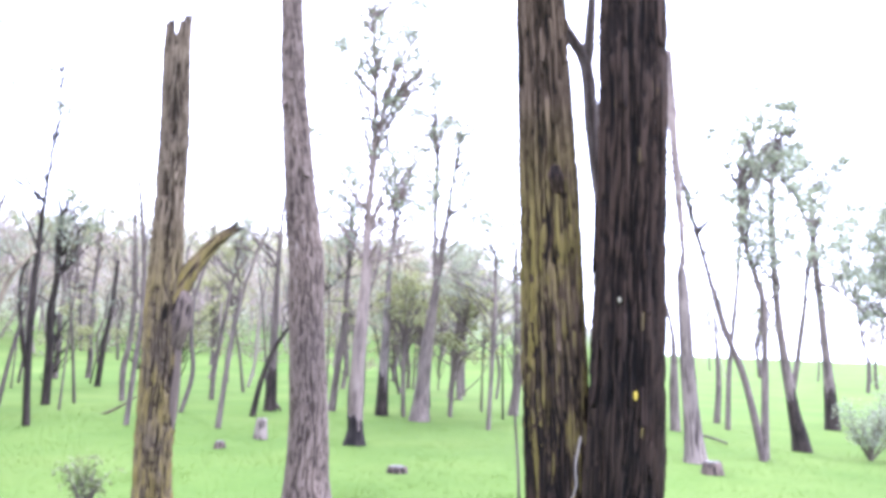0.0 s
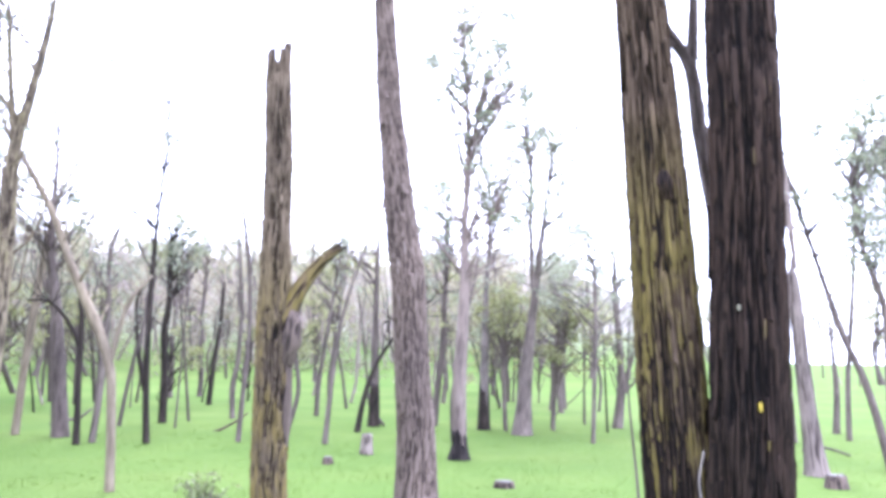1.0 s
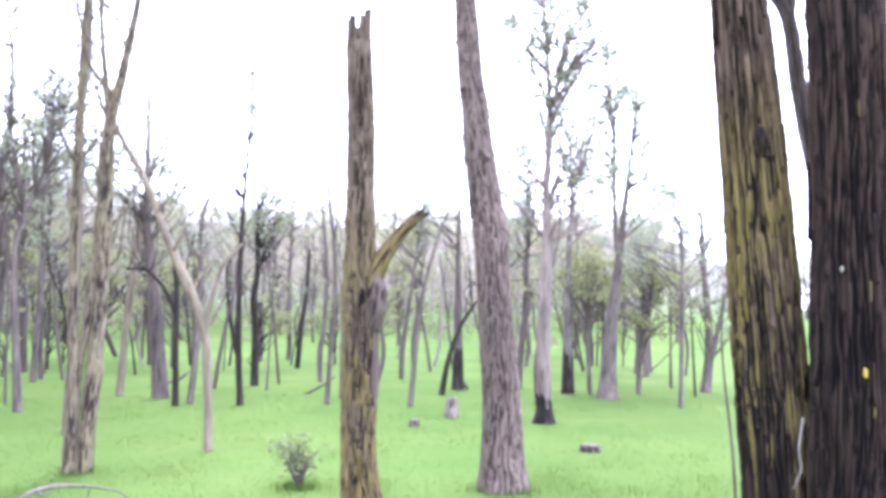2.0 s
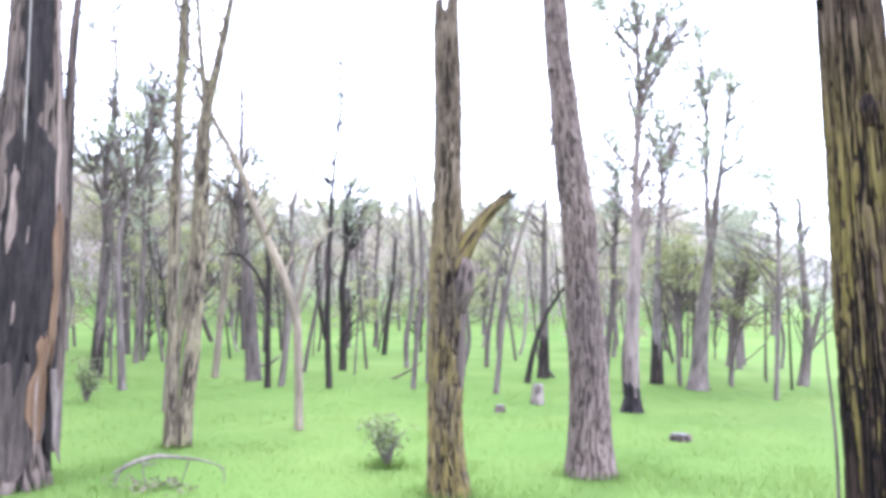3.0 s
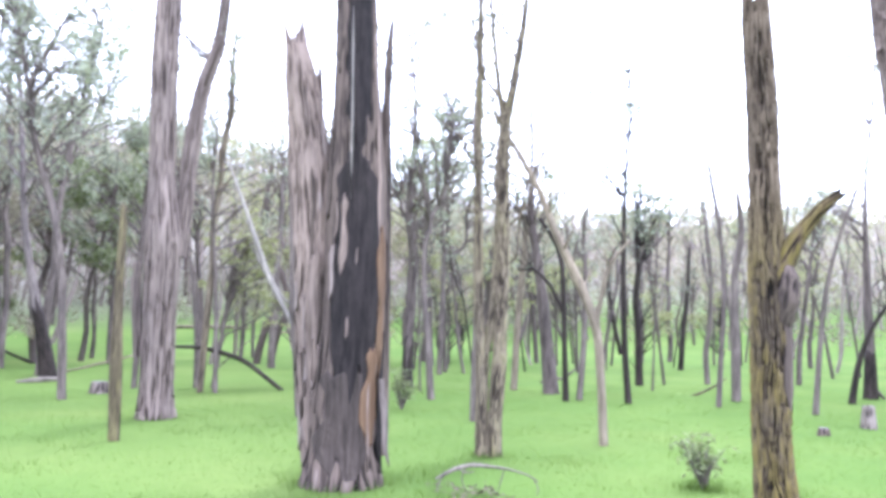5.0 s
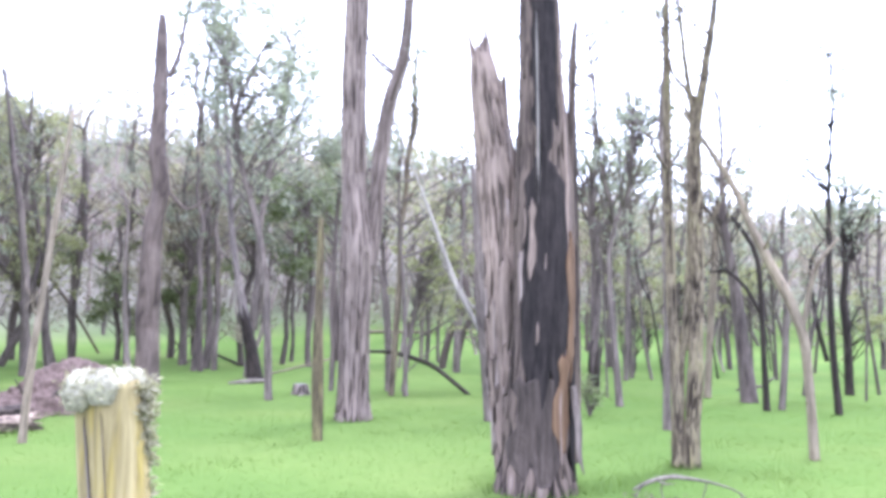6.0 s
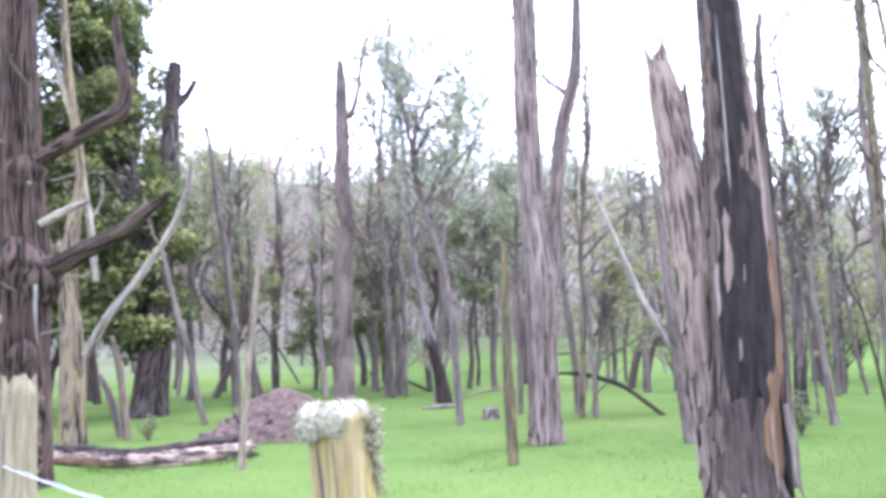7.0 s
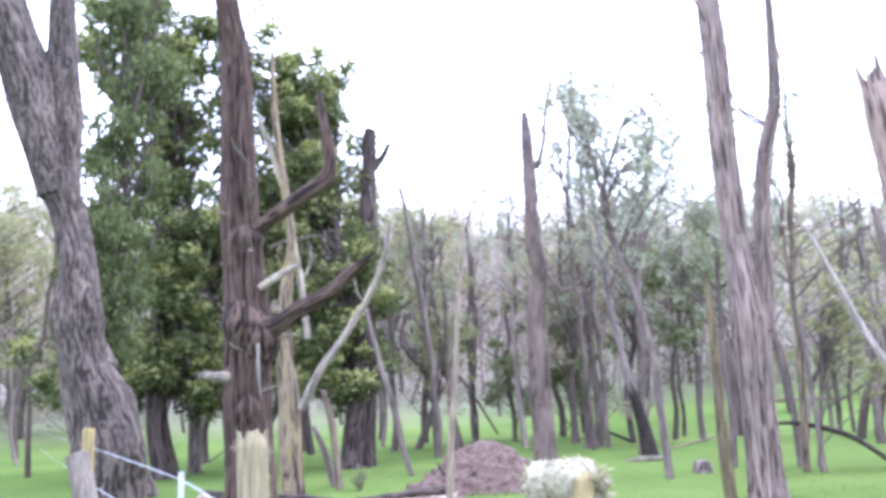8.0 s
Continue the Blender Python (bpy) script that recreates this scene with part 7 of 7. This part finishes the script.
# ---- the wood behind ----
def wood_tree(seed, leafy):
    rng = np.random.default_rng(seed)
    h = 4.2 + 3.2 * rng.random()
    lean, bend = rng.normal(0, 0.1, 2) * h, rng.normal(0, 0.2, 2)
    r = 0.034 + 0.05 * rng.random()
    s = [(0, 0, 0, r * 1.3), (lean[0] * 0.2 + bend[0], lean[1] * 0.2 + bend[1], h * 0.3, r), (lean[0] * 0.55 - bend[0], lean[1] * 0.55, h * 0.62, r * 0.7), (lean[0], lean[1], h, r * 0.25)]
    fork = [(s[2][0], s[2][1], s[2][2] * 0.8, r * 0.6), (s[2][0] + rng.normal(0, 0.3), s[2][1] + rng.normal(0, 0.3), h * 0.75, r * 0.4), (s[3][0] + rng.normal(0, 0.7), s[3][1] + rng.normal(0, 0.7), h * 0.95, r * 0.15)]
    s, fork = wander(s, seed, 0.09), wander(fork, seed + 1, 0.09)
    mat = (BARK_DARK, BARK_GREY, BARK_GREY, BARK_HAZED, BARK_STRINGY)[seed % 5]
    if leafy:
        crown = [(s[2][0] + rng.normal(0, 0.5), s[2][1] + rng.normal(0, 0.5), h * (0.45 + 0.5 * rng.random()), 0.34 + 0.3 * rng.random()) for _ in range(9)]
        return grow("wood_tree", (0, 60 + seed), [s, fork], mat, "slender leafy gum in the wood behind the pasture", group="wood", seed=seed, leaf=(OLIVE_LEAF, GUM_LEAF, HAZED_LEAF)[seed % 3], size=0.17, crown=crown, sides=8, step=0.4, lump=0.1)
    return grow("wood_tree", (0, 60 + seed), [s, fork], mat, "slender sparse gum in the wood behind the pasture", group="wood", seed=seed, twigs=22, leaves=430, leaf=(HAZED_LEAF, OLIVE_LEAF)[seed % 2], size=0.15, reach=1.2, clump=0.42, thick=0.01, sides=8, step=0.4, lump=0.1)


def wood():
    rng = np.random.default_rng(5)
    kinds = [wood_tree(300 + k, k % 5 < 2) for k in range(15)]
    taken, placed = [], 0
    used = set()
    for _ in range(4000):
        if placed >= 280:
            break
        d, az = 25 + 55 * rng.random() ** 1.3, radians(-112 + 117 * rng.random())
        if az > radians(-1) and d < 45:
            continue
        x, y = d * math.sin(az), d * math.cos(az)
        if any((x - a) ** 2 + (y - b) ** 2 < 1.2 for a, b in taken):
            continue
        taken.append((x, y))
        k = int(rng.integers(15))
        m = Matrix.Translation((x, y, terrain(x, y) - 0.02)) @ Matrix.Rotation(rng.random() * 6.28, 4, "Z")
        s = (0.62 + 0.4 * rng.random()) * (1 + 0.8 * min(max((-28 - math.degrees(az)) / 30, 0), 1))
        if k in used:
            copy_thing(kinds[k], m).scale = (s, s, s)
        else:
            used.add(k)
            kinds[k].matrix_basis, kinds[k].scale = m, (s, s, s)
        placed += 1
    for _ in range(16):
        d, az = 38 + 60 * rng.random(), radians(6 + 24 * rng.random())
        x, y = d * math.sin(az), d * math.cos(az)
        copy_thing(kinds[int(rng.integers(15))], Matrix.Translation((x, y, terrain(x, y) - 0.02)) @ Matrix.Rotation(rng.random() * 6.28, 4, "Z"))


wood()


def woods(name, count, near, depth, limbs, tufts, leaf_count, leaf_size, seed, what, leaf, tall):
    """Countless trees behind and up the hill, with haze put into their colours."""
    rng = np.random.default_rng(seed)
    trunks, cs, rs = [], [], []
    for _ in range(count):
        d, az = near + depth * rng.random() ** 1.2, radians(-125 + 128 * rng.random())
        x, y = d * math.sin(az), d * math.cos(az)
        z, h = terrain(x, y), (2.6 + tall * rng.random()) * (1 + 0.9 * min(max((-28 - math.degrees(az)) / 30, 0), 1))
        lx, ly = rng.normal(0, 0.4, 2)
        trunks.append(tube([(x, y, z - 0.2, 0.09), (x + lx, y + ly, z + h * 0.6, 0.06), (x + 2 * lx, y + ly, z + h, 0.02)], 4, 9))
        for _ in range(limbs):
            a, b, c = rng.normal(0, 0.8, 3)
            o = 0.35 + 0.4 * rng.random()
            trunks.append(tube([(x + lx * o, y + ly * o, z + h * o, 0.04), (x + lx + a, y + ly + b, z + h * (o + 0.3) + 0.4 * c, 0.012)], 3, 9))
        for _ in range(tufts):
            cs.append((x + lx + rng.normal(0, 0.8), y + ly + rng.normal(0, 0.8), z + h * (0.3 + 0.7 * rng.random())))
            rs.append(0.5 + 0.5 * rng.random())
    V, F, c = join(trunks)
    tagged(new(name + "_trunks", mesh_from("trunks", V, F, BARK_HAZED, crest=c)), f"grey trunks of the {what}", "woods", kind="stuff")
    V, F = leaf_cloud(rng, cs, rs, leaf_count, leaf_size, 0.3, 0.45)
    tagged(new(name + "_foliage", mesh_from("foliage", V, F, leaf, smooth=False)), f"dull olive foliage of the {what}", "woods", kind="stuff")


woods("back_wood", 800, 46, 42, 9, 6, 46000, 0.22, 12, "dense wood behind the pasture", HAZED_LEAF, 2.4)
woods("hill_wood", 2600, 76, 120, 3, 5, 120000, 0.34, 11, "far woods on the hill", HILL_HAZED_LEAF, 1.6)


def undergrowth():
    """Low dark bushes along the foot of the wood."""
    rng = np.random.default_rng(14)
    cs, rs = [], []
    for k in range(1500):
        deep = rng.random() < 0.75
        d, az = 40 + 32 * rng.random(), radians(-118 + 78 * rng.random() if deep else -42 + 38 * rng.random())
        x, y = d * math.sin(az), d * math.cos(az)
        cs.append((x, y, terrain(x, y) + 0.3 + (2.2 if deep else 1.0) * rng.random() ** 1.6))
        rs.append(0.5 + 0.7 * rng.random())
    V, F = leaf_cloud(rng, cs, rs, 105000, 0.18, 0.1, 0.45)
    tagged(new("undergrowth", mesh_from("undergrowth", V, F, BRUSH_LEAF, smooth=False)), "low dull bushes at the foot of the wood", "undergrowth", kind="stuff")


undergrowth()


# ---- grass ----
def grass():
    rng = np.random.default_rng(21)
    n = 430000
    d = 27 * rng.random(n) ** 0.8
    az = np.radians(np.where(np.arange(n) < n * 0.72, rng.normal(-36, 42, n), 360 * rng.random(n)))
    x, y = d * np.sin(az), d * np.cos(az)
    patch = vnoise(np.stack([x * 1.3, y * 1.3, x * 0], 1))
    h = (0.02 + 0.04 * rng.random(n)) * (0.5 + 0.6 * patch + 1.5 * np.clip(patch - 0.55, 0, 1) * np.clip((12 - d) / 6, 0, 1) * 4) * np.clip((28 - d) / 12, 0.15, 1)
    ring = []
    for bx, by, r, m in ((-1.18, 7.74, 0.24, 600), (-2.16, 6.46, 0.2, 450), (-5.71, 5.37, 0.36, 1100), (-5.58, 7.52, 0.16, 260), (-3.09, 7.41, 0.12, 700), (-10.57, 6.53, 0.26, 400), (-2.81, 0.7, 0.1, 500), (-5.9, -0.2, 0.1, 500), (-12.1, 0.9, 0.4, 1200), (-12.0, 2.0, 0.35, 900), (-14.15, 3.6, 0.95, 1300)):
        a = rng.random(m) * 6.283
        q = r * 0.85 + (0.05 + 0.35 * r) * rng.exponential(1.0, m) * (0.4 + 1.2 * vnoise(np.stack([np.cos(a) * 2 + bx, np.sin(a) * 2 + by, a * 0], 1)))
        ring.append(np.stack([bx + q * np.cos(a), by + q * np.sin(a), (0.03 + 0.1 * rng.random(m)) * np.exp(-(q - r) / (0.1 + r))], 1))
    ring = np.vstack(ring)
    x, y, h = np.concatenate([x, ring[:, 0]]), np.concatenate([y, ring[:, 1]]), np.concatenate([h, ring[:, 2]])
    n = len(x)
    t = rng.random(n) * 6.283
    w = 0.0016 + 0.0022 * rng.random(n) + 0.00006 * np.hypot(x, y)
    p = np.stack([x, y, swell(x, y) - 0.01], 1)
    side = np.stack([np.cos(t), np.sin(t), t * 0], 1) * w[:, None]
    lay = np.where(np.arange(n) < 430000, 0.55, 0.4)
    bend = np.stack([rng.normal(0, 1, n) * lay, rng.normal(0, 1, n) * lay, np.ones(n)], 1) * (h * np.where(lay > 0.5, 0.95, 1.0) + 0.008)[:, None]
    down = np.cross(2 * side, bend)[:, 2] < 0
    side[down] *= -1
    V = np.stack([p - side, p + side, p + bend], 1).reshape(-1, 3)
    F = np.arange(n * 3).reshape(-1, 3)
    blades = mesh_from("grass", V, F, GRASS, smooth=False)
    blades.normals_split_custom_set_from_vertices(np.tile([0.0, 0.0, 1.0], (len(V), 1)).tolist())
    tagged(new("grass", blades), "short fresh green pasture grass with longer tufts", "grass", kind="stuff")


grass()
